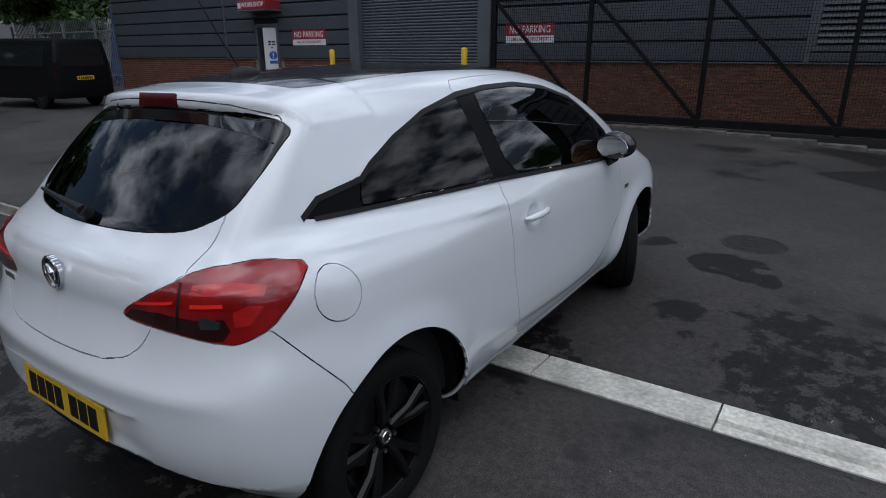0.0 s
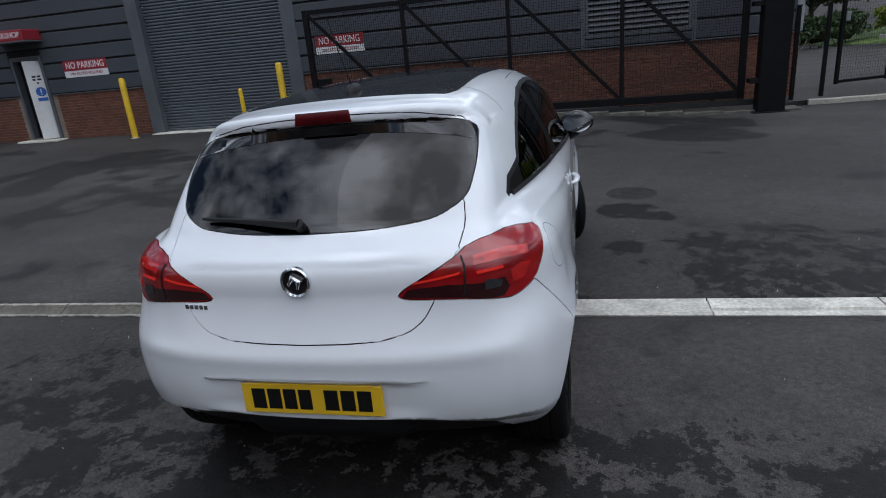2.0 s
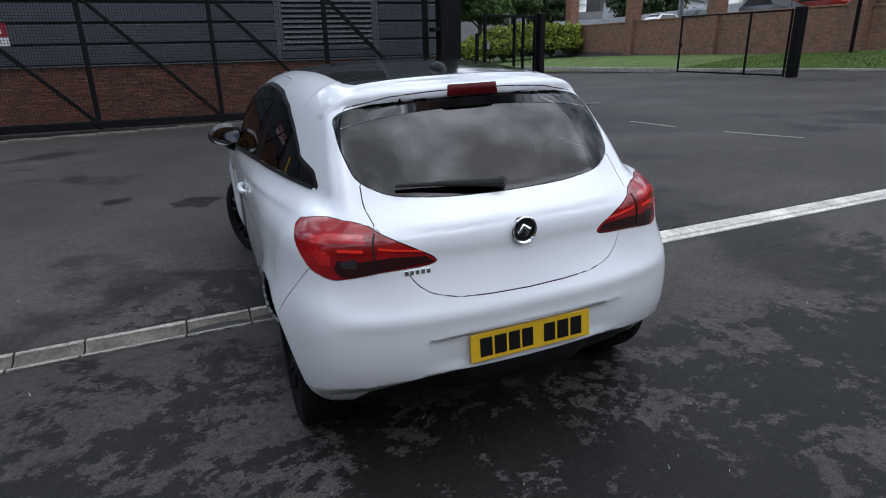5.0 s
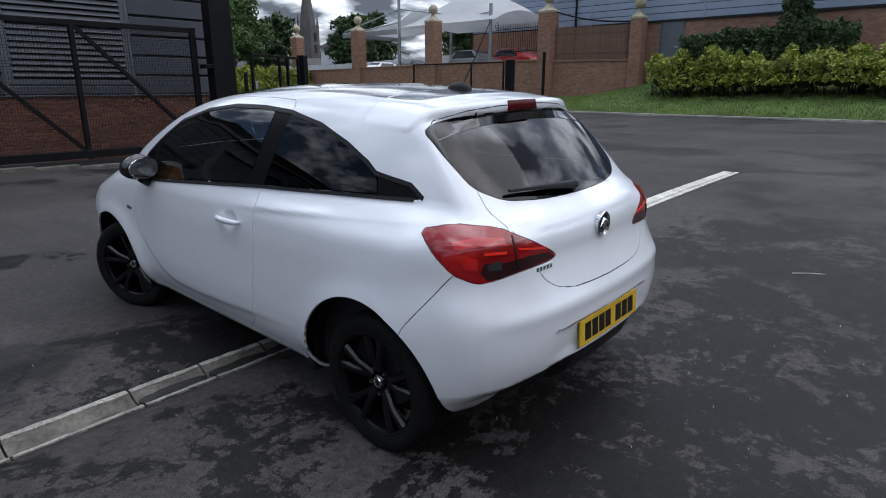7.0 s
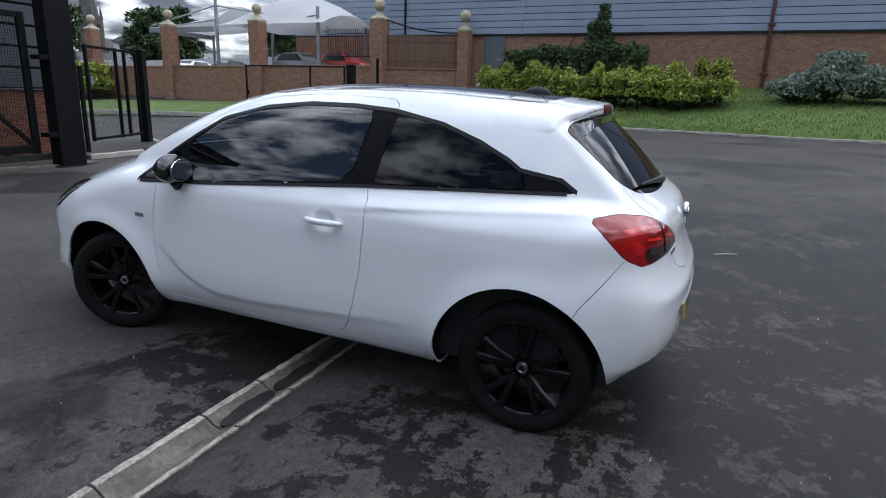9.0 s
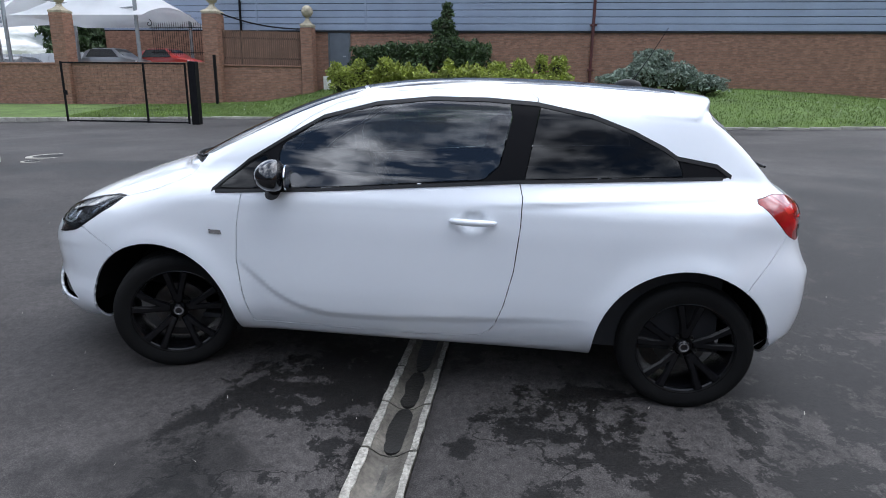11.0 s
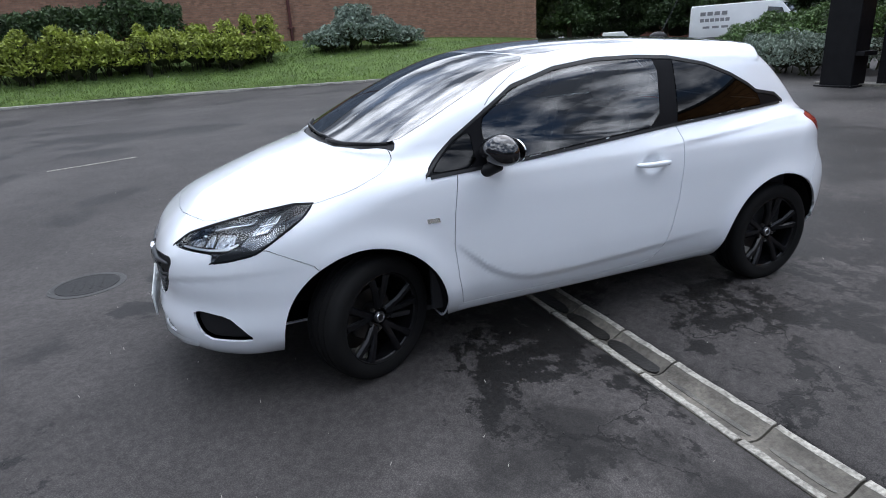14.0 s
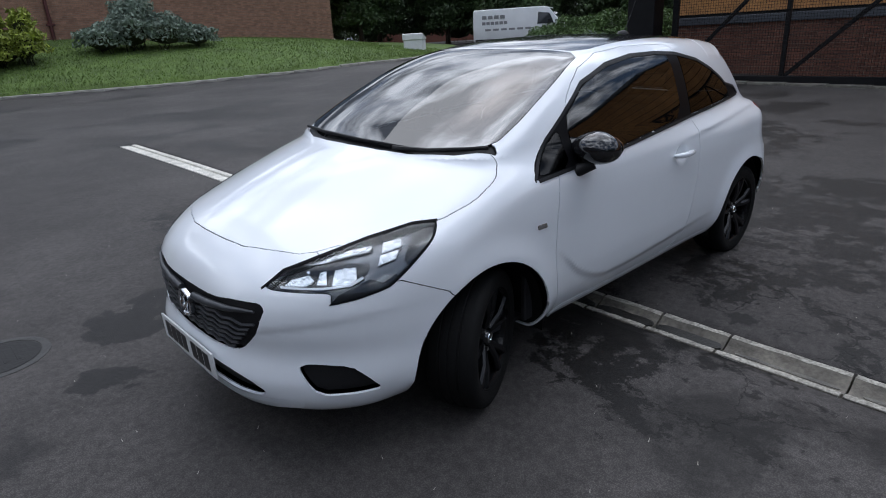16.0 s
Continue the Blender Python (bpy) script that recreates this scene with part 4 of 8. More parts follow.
def sliding_gate(at, posts, z0, z1, down, label, box_at=None):
    """Posts along x; braces run from the head of one post to the foot of the next (down=1) or back (down=-1)."""
    ob = thing("sliding_gate", label, "gate", at)
    for i, x in enumerate(posts):
        w = .12 if i in (0, len(posts) - 1) else .08
        part("gate_post", block((x - w / 2, -.04, z0), (x + w / 2, .04, z1), .006), BLACK_STEEL, ob)
    a, b = posts[0] + .06, posts[-1] - .06
    part("top_rail", block((a, -.035, z1 - .10), (b, .035, z1 - .005), .006), BLACK_STEEL, ob)
    part("bottom_rail", block((a, -.05, z0 + .02), (b, .05, z0 + .16), .006), BLACK_STEEL, ob)
    for p, q in zip(posts, posts[1:]):
        s, e = ((p + .05, z1 - .10), (q - .05, z0 + .16)) if down > 0 else ((q - .05, z1 - .10), (p + .05, z0 + .16))
        part("brace", bar((s[0], 0, s[1]), (e[0], 0, e[1]), .07, .055, up=(0, 1, 0)), BLACK_STEEL, ob)
    mesh_part = part("wire_mesh", wire_mesh(a, b, z0 + .16, z1 - .1, .05), None, ob, "fine black welded mesh")
    mesh_part.matrix_local = pose(0, .045, 0)
    tagged(mesh_part, "fine black welded mesh", kind="stuff")
    part("ground_track", block((posts[0] - 1.5, -.06, z0 - .12), (posts[-1] + .5, .06, z0 - .012), .006), IRON, ob, "steel ground track")
    for x in (posts[0] + .5, posts[-1] - .5):
        part("roller", lathe([(-.02, .0), (-.02, .05), (0, .042), (.02, .05), (.02, 0)], 16, "x"), IRON, ob).matrix_local = pose(x, 0, z0 + .02, 0, 0, 90)
    if box_at:
        part("lock_box", block((box_at[0] - .16, -.11, box_at[1] - .11), (box_at[0] + .16, -.041, box_at[1] + .11), .01), BLACK_STEEL, ob)
    return ob


sliding_gate(pose(0, 9.3, .04), [-4.9, -2.74, -.55, 1.65, 3.85], .13, 2.56, 1, "black steel sliding gate with diagonal braces and fine mesh", (-4.62, 1.02))
sliding_gate(pose(0, -10.0, .12), [-7.6, -5.25, -2.9, -.55, 1.85, 4.05], .13, 2.55, 1, "black steel sliding gate before the brick wall")
# low concrete strip under the gates
for y, x0, x1 in ((9.3, -6.3, 4.9), (-10.0, -9.5, 4.9)):
    bm = bmesh.new()
    for x in np.arange(x0, x1, .7):
        block((x, y - .22, float(yard(x, y)) - .1), (x + .694, y + .22, float(yard(x, y)) + .045), .01, None, bm)
    tagged(new("gate_strip", mesh_of("gate_strip", bm, CONCRETE_DARK)), "dark concrete strip under the sliding gate", "strip", kind="structure")


def gate_pier(x, y, w, d, top, label):
    z = float(land(x, y))
    ob = thing("gate_post", label, "gate post", pose(x, y, z))
    part("post", block((-w / 2, -d / 2, -.2), (w / 2, d / 2, top - z), .012), BLACK_STEEL, ob)
    part("base_plate", block((-w / 2 - .07, -d / 2 - .07, -.05), (w / 2 + .07, d / 2 + .07, .02), .004), BLACK_STEEL, ob)
    for z1 in (.55, 1.9):
        part("guide_bracket", block((-w / 2 - .16, -d / 2 + .02, z1), (-w / 2, d / 2 - .02, z1 + .08), .006), BLACK_STEEL, ob)
    return ob


gate_pier(4.32, 9.12, .48, .30, 4.4, "tall black steel gate post at the end of the gate")
gate_pier(4.62, -9.75, .62, .40, 4.4, "tall black steel gate post before the brick wall")


def swing_gate(p, q, z0, z1, uprights, end_w, label, box_=None, mesh_pitch=.06):
    """A swing gate from p to q on the plan, with upright bars at given fractions."""
    d = Vector((q[0] - p[0], q[1] - p[1]))
    L = d.length
    ob = thing("swing_gate", label, "gate", pose(p[0], p[1], 0, 0, 0, math.degrees(math.atan2(d.y, d.x))))
    for u in uprights:
        part("upright", block((u * L - .035, -.03, z0), (u * L + .035, .03, z1), .005), BLACK_STEEL, ob)
    for z in (z0 + .02, z1 - .07):
        part("rail", block((uprights[0] * L + .036, -.026, z), (uprights[-1] * L - .036, .026, z + .06), .005), BLACK_STEEL, ob)
    part("end_post", block((L - end_w / 2, -end_w / 2, z0 - .25), (L + end_w / 2, end_w / 2, z1 + .05), .01), BLACK_STEEL, ob, "thick black end post")
    part("wire_mesh", wire_mesh(uprights[0] * L, uprights[-1] * L, z0 + .08, z1 - .07, mesh_pitch, .0018), None, ob)
    tagged(ob.children[-1], "", kind="stuff")
    if box_:
        part("lock_box", block((box_[0] * L - .05, -.06, box_[1] - .09), (box_[0] * L + .05, -.03, box_[1] + .09), .006), GALV if box_[2] else BLACK_STEEL, ob)
    return ob


swing_gate((5.88, 10.55), (8.1, 11.55), .20, 2.25, (.02, .52, .68, .90), .22, "open black steel side gate with mesh", (.05, 1.5, 1))
for x, y in ((4.95, 10.0), (5.6, 10.35)):
    z = float(land(x, y))
    ob = thing("fence_post", "slim black steel fence post beside the gate", "fence post", pose(x, y, z))
    part("post", block((-.035, -.035, -.2), (.035, .035, 1.85), .005), BLACK_STEEL, ob)
    part("cap", block((-.04, -.04, 1.85), (.04, .04, 1.87), .004), BLACK_STEEL, ob)
swing_gate((19.0, 17.9), (19.25, 12.4), .16, 2.5, (.01, .63, .94), .30, "low black steel gate with mesh at the road edge", (.03, 1.3, 0), .15)
z = float(land(26.2, 15.15))
ob = thing("fence_post", "slim black steel post on the lawn", "fence post", pose(26.2, 15.15, z))
part("post", block((-.06, -.06, -.2), (.06, .06, 3.2 - z), .006), BLACK_STEEL, ob)
part("cap", block((-.07, -.07, 3.2 - z), (.07, .07, 3.23 - z), .004), BLACK_STEEL, ob)

# raised pavement by the side gate, with its own rounded kerb
PAVE = [(5.19, 9.79), (5.76, 9.74), (6.34, 9.75), (6.91, 9.86), (7.38, 10.12), (7.74, 10.48), (8.01, 10.92)] + [(8.9, 12.5), (5.6, 12.5), (4.7, 9.7)]
bm = bmesh.new()
top = [bm.verts.new((x, y, float(yard(x, y)) + .085)) for x, y in PAVE]
low = [bm.verts.new((x, y, float(yard(x, y)) - .1)) for x, y in PAVE]
bm.faces.new(top)
for i in range(len(PAVE)):
    j = (i + 1) % len(PAVE)
    bm.faces.new((top[i], low[i], low[j], top[j]))
tagged(new("pavement", mesh_of("pavement", bm, ASPHALT)), "small raised asphalt pavement by the side gate", "pavement", kind="structure")
pave_kerb = thing("pavement_kerb", "rounded pale kerb round the small pavement", "kerb", kind="structure")
for (x0, y0), (x1, y1) in zip(PAVE[:7], PAVE[1:8]):
    k = max(1, round(math.hypot(x1 - x0, y1 - y0) / .7))
    for i in range(k):
        a, b = Vector((x0 + (x1 - x0) * i / k, y0 + (y1 - y0) * i / k)), Vector((x0 + (x1 - x0) * (i + 1) / k, y0 + (y1 - y0) * (i + 1) / k))
        l = (b - a).length
        ob = part("kerb_stone", block((-.01, -.09, -.12), (l + .004, .03, .10), .012), KERB_STONE, pave_kerb)
        ob.matrix_local = pose(a.x, a.y, float(yard(*((a + b) / 2))), 0, 0, math.degrees(math.atan2((b - a).y, (b - a).x)))

# boundary wall with brick pillars, stone caps and balls
PILLARS = [(29.6, 42.0, 5.4), (29.0, 33.4, 5.45), (28.0, 24.8, 5.45), (27.2, 15.6, 5.28), (28.3, 10.95, 4.75)]


def pillar(x, y, cap, w):
    z = float(land(x, y)) - .2
    ob = thing("gate_pillar", "tall brown brick pillar with a stone cap and ball finial", "pillar", pose(x, y, 0), "brick pillars")
    core = part("shaft", block((-w / 2 + .012, -w / 2 + .012, z), (w / 2 - .012, w / 2 - .012, cap), .004), MORTAR, ob)
    bricks = []
    for turn in range(4):
        bricks.append((bricks_at(w, z, cap), pose(0, 0, 0, 0, 0, 90 * turn) @ Matrix.Translation((-w / 2, -w / 2 + .012, 0))))
    for places, m in bricks:
        tagged(part("brickwork", brick_mass("brickwork", places, m, BRICK_BROWN_JOINED), None, ob), "", kind="stuff")
    prof = [(cap, w * .50), (cap + .02, w * .72), (cap + .12, w * .74), (cap + .16, w * .66), (cap + .22, w * .45), (cap + .34, w * .26), (cap + .44, w * .17), (cap + .50, w * .2)]
    bm = lathe(prof, 4, "z")
    bm.transform(Matrix.Rotation(radians(45), 4, "Z"))
    part("cap", bm, STONE, ob, "pale stone cap")
    r = .30
    ball = [(cap + .50 + r - r * math.cos(a), max(r * math.sin(a), .001)) for a in np.linspace(0, math.pi, 15)]
    part("ball", lathe(ball, 24, "z"), STONE, ob, "stone ball finial", smooth=60)


for x, y, c in PILLARS:
    pillar(x, y, c, .80 if y > 12 else .62)
for (x0, y0, _), (x1, y1, _), top in zip(PILLARS, PILLARS[1:], (2.75, 2.8, 2.85, 2.75)):
    d = Vector((x1 - x0, y1 - y0))
    L = d.length - .8
    m = pose(x0, y0, 0, 0, 0, math.degrees(math.atan2(d.y, d.x))) @ Matrix.Translation((.4, 0, 0))
    ob = thing("boundary_wall", "low brown brick boundary wall with a stone coping", "wall", m, kind="structure")
    zb = min(float(land(x0 - .4, y0)), float(land(x1 - .4, y1))) - .3
    part("wall_core", block((0, -.10, zb), (L, .12, top), 0), MORTAR, ob)
    tagged(part("brickwork", brick_mass("brickwork", bricks_at(L, zb, top), Matrix.Translation((0, -.10, 0)), BRICK_BROWN_JOINED), None, ob), "", kind="stuff")
    part("coping", block((0, -.17, top), (L, .17, top + .08), .012), BRICK_BROWN, ob)
    if y0 < 20:
        # closely set pales between the two pillars by the door, with an iron scroll above
        fence = thing("paling_fence", "brown close-set paling on the boundary wall", "fence", m @ Matrix.Translation((0, 0, top + .08)))
        pale = mesh_of("pale", block((-.04, -.012, 0), (.04, .012, 1.70), .004), material("brown_paling", (.16, .095, .065), .8, vary=.2, vary_scale=5, by_piece=.15))
        for x in np.arange(.06, L - .03, .105):
            part("pale", pale, None, fence).matrix_local = Matrix.Translation((x, 0, 0))
        for z in (.3, 1.3):
            part("rail", block((0, .013, z), (L, .05, z + .08), .004), BLACK_STEEL, fence)
        part("scroll", tube([(.02 + L * k / 10, 0, 1.85 + .65 * (1 - k / 10) ** 2.2) for k in range(11)], .035, 8), BLACK_STEEL, fence, "curved iron top rail")
    elif y0 < 30:
        rail = thing("railing", "black iron railing on the boundary wall", "railing", m @ Matrix.Translation((0, 0, top + .08)))
        stick = mesh_of("railing_bar", tube([(0, 0, 0), (0, 0, 1.55), (0, 0, 1.66)], [.012, .012, .002], 6), BLACK_STEEL)
        for x in np.arange(L * .62, L, .13):
            part("railing_bar", stick, None, rail).matrix_local = Matrix.Translation((x, 0, .35))
        for z in (.45, 1.7):
            part("rail", block((L * .6, -.015, z), (L, .015, z + .04), .003), BLACK_STEEL, rail)
        part("scroll", tube([(L * .6 + .18 * k * .1 * math.cos(k * .7), 0, 1.95 + .18 * k * .1 * math.sin(k * .7)) for k in range(2, 12)], .02, 6), BLACK_STEEL, rail)


# ---- things: planting ----
def leaf_mass(name, blobs, per, size, mat, seed, shell=.45):
    """Leaves set through some lumps: blobs of (x, y, z, rx, ry, rz)."""
    rng = np.random.default_rng(seed)
    c = []
    total = sum(b[3] * b[4] * b[5] for b in blobs) ** .5
    for b in blobs:
        k = max(20, int(per * (b[3] * b[4] * b[5]) ** .667))
        d = rng.normal(size=(k, 3))
        d /= np.linalg.norm(d, axis=1)[:, None]
        d[:, 2] = np.where(d[:, 2] < -.35, -d[:, 2], d[:, 2])
        bump = 1 + .16 * np.sin(d[:, 0] * 7 + b[0] * 3) * np.sin(d[:, 1] * 6 + b[1]) + .12 * np.sin(d[:, 2] * 9 + b[2] * 5)
        r = (1 - shell * rng.uniform(0, 1, k) ** 1.6) * bump
        c.append(np.array(b[:3]) + d * r[:, None] * np.array(b[3:6]))
    c = np.concatenate(c)
    n = len(c)
    a = rng.normal(size=(n, 3))
    a /= np.linalg.norm(a, axis=1)[:, None]
    b2 = np.cross(a, rng.normal(size=(n, 3)))
    b2 /= np.linalg.norm(b2, axis=1)[:, None]
    up = np.cross(a, b2)
    s = size * rng.uniform(.6, 1.35, n)[:, None]
    v = np.stack([c - a * s, c - b2 * s * .45 + up * s * .15, c + a * s, c + b2 * s * .45 + up * s * .15], 1).reshape(-1, 3)
    f = np.arange(n * 4).reshape(-1, 4)
    tri_f = np.concatenate([f[:, [0, 1, 2]], f[:, [0, 2, 3]]])
    me = bpy.data.meshes.new(name)
    me.from_pydata(v.tolist(), [], tri_f.tolist())
    me.materials.append(mat)
    return me


def stems(blobs, z0, mat_bm, rng, per=5):
    for x, y, z, rx, ry, rz in blobs:
        for k in range(per):
            tx, ty = x + rng.uniform(-.7, .7) * rx, y + rng.uniform(-.7, .7) * ry
            fx, fy = x + rng.uniform(-.3, .3) * rx, y + rng.uniform(-.3, .3) * ry
            zz = float(land(fx, fy))
            tube([(fx, fy, zz - .05), ((fx + tx) / 2, (fy + ty) / 2, (zz + z) / 2), (tx, ty, z + rng.uniform(.2, .8) * rz)], [.022, .016, .005], 5, mat_bm, False)


def shrub(name, label, category, blobs, leaf, size, per, seed):
    """blobs: (x, y, height above ground of the middle, rx, ry, rz)"""
    x, y = blobs[0][0], blobs[0][1]
    ob = thing(name, label, category)
    world_blobs = [(bx, by, float(land(bx, by)) + bz, rx, ry, rz) for bx, by, bz, rx, ry, rz in blobs]
    part("leaves", leaf_mass("leaves", world_blobs, per, size, leaf, seed), None, ob)
    bm = bmesh.new()
    stems(world_blobs, 0, bm, random.Random(seed), 6)
    tagged(part("stems", bm, TWIG_SHADE, ob), "", kind="stuff")
    # dark lumps put the shade deep in the foliage into colour
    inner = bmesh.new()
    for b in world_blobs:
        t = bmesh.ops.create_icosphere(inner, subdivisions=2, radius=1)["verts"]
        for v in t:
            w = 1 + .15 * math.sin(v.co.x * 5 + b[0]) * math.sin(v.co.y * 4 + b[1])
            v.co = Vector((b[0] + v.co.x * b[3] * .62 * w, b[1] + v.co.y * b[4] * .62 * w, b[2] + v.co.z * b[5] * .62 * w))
    part("inner_growth", inner, TWIG_SHADE, ob)
    return ob


rng = random.Random(11)
blobs = []
y = 8.3
while y > -2.2:
    r = rng.uniform(.55, .85)
    blobs.append((24.9 + rng.uniform(-.4, .4), y - .3, rng.uniform(.6, .9), rng.uniform(.8, 1.1), r * 1.05, rng.uniform(.7, .95)))
    blobs.append((24.8 + rng.uniform(-.6, .6), y - rng.uniform(-.3, .6), rng.uniform(1.0, 1.5), .45, rng.uniform(.3, .5), rng.uniform(.4, .62)))
    y -= r * .95
shrub("hedge", "low bright yellow-green hedge on the lawn bank", "hedge", blobs, LEAF_YELLOW, .085, 2600, 21)
shrub("bush", "dark green leafy bush behind the yellow hedge", "bush", [(27.4, 7.4, 1.2, .9, 1.1, 1.0), (27.4, 6.1, 1.3, .9, 1.1, 1.1), (27.3, 4.8, 1.3, .9, 1.1, 1.1), (27.5, 3.4, 1.6, .9, 1.0, 1.25), (27.5, 2.2, 1.35, .9, 1.0, 1.1), (27.5, 3.7, 2.7, .5, .6, .9), (27.5, 3.5, 3.6, .26, .3, .6)], LEAF_DARK, .10, 2200, 22)
shrub("bush", "rounded grey-green bush against the brick wall", "bush", [(25.6, -4.7, .55, 1.0, 1.0, .6), (25.6, -5.8, .80, 1.1, 1.1, .85), (26.2, -6.2, 1.3, .9, .9, .75), (25.5, -7.2, .7, 1.0, 1.1, .75), (25.5, -8.5, .45, .9, .9, .5)], LEAF_SILVER, .085, 2600, 23)
shrub("bush", "low grey-green bush beside the gate post", "bush", [(6.2, -10.9, .42, .75, .6, .45), (7.0, -11.2, .42, .8, .6, .48), (8.0, -11.5, .42, .8, .6, .45), (5.6, -11.3, .42, .6, .6, .45)], LEAF_SILVER, .04, 9000, 24)
shrub("bush", "green shrubs behind the low grey-green bush", "bush", [(6.0, -12.8, .75, .9, .8, .6), (7.4, -13.0, .75, 1.0, .8, .65), (8.9, -13.2, .72, 1.0, .8, .6), (10.2, -13.6, .6, .9, .8, .5)], LEAF_MID, .055, 6500, 25)
shrub("hedge", "tall yellow-green hedge at the end of the boundary wall", "hedge", [(26.6, 43.5, 1.2, 1.3, 1.3, 1.5), (24.8, 44.0, 1.2, 1.4, 1.3, 1.5), (23.2, 44.4, 1.2, 1.3, 1.3, 1.4), (21.5, 44.8, 1.0, 1.3, 1.3, 1.3), (28.2, 43.2, 1.2, 1.2, 1.2, 1.4), (27.2, 41.6, 1.3, 1.3, 1.3, 1.6), (28.3, 40.4, 1.2, 1.1, 1.2, 1.5), (25.4, 42.6, 1.3, 1.4, 1.3, 1.6), (23.6, 43.0, 1.2, 1.3, 1.3, 1.5)], LEAF_YELLOW, .15, 1300, 26)
shrub("hedge", "dark green clipped hedge behind the side gate", "hedge", [(10.5 + 1.6 * k, 44.5 + .2 * k, 1.0, 1.3, 1.2, 1.1 + .2 * (k % 2)) for k in range(6)], LEAF_DARK, .16, 800, 27)


shrub("hedge", "dark green belt of shrubs beyond the trees", "hedge", [(40 + 4.2 * k, -46 + 2.4 * k, 2.0, 3.0, 2.6, 2.6) for k in range(9)] + [(36 - 4.0 * k, -46 - .5 * k, 2.0, 3.0, 2.6, 2.4) for k in range(9)], LEAF_DARK, .30, 260, 28)


def tree(x, y, height, spread, leaf, seed, label, trunk_h=.3, leaf_size=.17, per=620):
    rng = random.Random(seed)
    z = float(land(x, y))
    ob = thing("tree", label, "tree", pose(x, y, z))
    bm = bmesh.new()
    lean = Vector((rng.uniform(-.06, .06), rng.uniform(-.06, .06), 0)) * height
    r0 = height * .022
    tube([(0, 0, -.2), (0, 0, .3), lean * .5 + Vector((0, 0, height * .4)), lean + Vector((0, 0, height * .85))], [r0 * 1.5, r0, r0 * .7, r0 * .15], 10, bm)
    blobs = []
    for k in range(16):
        a, u = k * 2.4 + rng.uniform(-.3, .3), rng.uniform(0, 1)
        zz = height * (trunk_h + (.95 - trunk_h) * (k + .5) / 16)
        out = spread * (1 - abs((k + .5) / 16 - .4) ** 1.5 * 1.3) * rng.uniform(.45, .8)
        tip = Vector((math.cos(a) * out, math.sin(a) * out, zz)) + lean * (zz / height)
        root = lean * (.6 * zz / height) + Vector((0, 0, zz * .72))
        tube([root, (root + tip) / 2 + Vector((0, 0, .06 * height)), tip], [r0 * .4, r0 * .25, r0 * .08], 6, bm)
        s = spread * rng.uniform(.30, .46)
        blobs.append((tip.x, tip.y, tip.z, s, s, s * rng.uniform(.65, .9)))
        mid = (root + tip) / 2
        blobs.append((mid.x, mid.y, mid.z + .05 * height, s * .7, s * .7, s * .6))
    part("trunk", bm, BARK, ob, smooth=50)
    part("crown", leaf_mass("crown", blobs, per, leaf_size, leaf, seed, .7), None, ob)
    return ob


tree(24.5, 49, 11, 4.2, LEAF_MID, 31, "tall leafy green tree beyond the boundary wall")
tree(18.5, 52, 10, 4.0, LEAF_DARK, 32, "dark leafy tree behind the clipped hedge")
tree(12.0, 50, 11, 4.5, LEAF_DARK, 33, "dark leafy tree behind the clipped hedge")
tree(30.5, 54, 10, 4.0, LEAF_MID, 34, "tall leafy green tree beyond the boundary wall")
tree(36.5, -25.5, 8.5, 4.6, LEAF_DARK, 35, "dark spreading tree beside the brick building", .12)
tree(44.0, -33.0, 10, 5.5, LEAF_DARK, 43, "dark spreading tree by the far brick building", .08)
tree(33.0, -38.0, 10, 5.2, LEAF_DARK, 44, "dark spreading tree behind the white van", .08)
tree(27.5, -34.5, 9.5, 4.6, LEAF_DARK, 36, "dark spreading tree behind the white van", .1)
tree(38.0, -36.0, 10, 4.6, LEAF_DARK, 37, "dark spreading tree by the far brick building", .1)
tree(20.5, -37.5, 10, 4.6, LEAF_DARK, 38, "dark spreading tree behind the white van", .08)
tree(14.0, -36.0, 10, 4.8, LEAF_DARK, 39, "dark spreading tree beyond the shrubs", .08)
tree(8.0, -33.0, 9, 4.4, LEAF_DARK, 40, "dark spreading tree beyond the shrubs", .08)
tree(-25.0, 6.4, 8.5, 3.2, LEAF_DARK, 41, "dark leafy tree over the parked black van", .42)
tree(-30.0, 4.6, 8.5, 3.6, LEAF_DARK, 45, "dark leafy tree over the parked black van", .40)
for k, (x, y, h) in enumerate(((-30.0, -9.0, 10), (-31.0, -3.0, 11), (-30.5, 2.0, 9.5))):
    tree(x, y, h, h * .34, LEAF_DARK, 60 + k, "tall dark tree along the far side of the yard", .2, .26, 420)
tree(-33.0, 13.5, 8.5, 3.6, LEAF_MID, 42, "green tree behind the palisade fence", .25)
for k, (x, y, h) in enumerate(((52, 62, 8), (60, 66, 9), (72, 60, 9), (83, 62, 10), (44, 68, 8), (70, 45, 9))):
    tree(x, y, h, h * .42, LEAF_DARK, 50 + k, "distant dark green tree", .15, .34, 170)

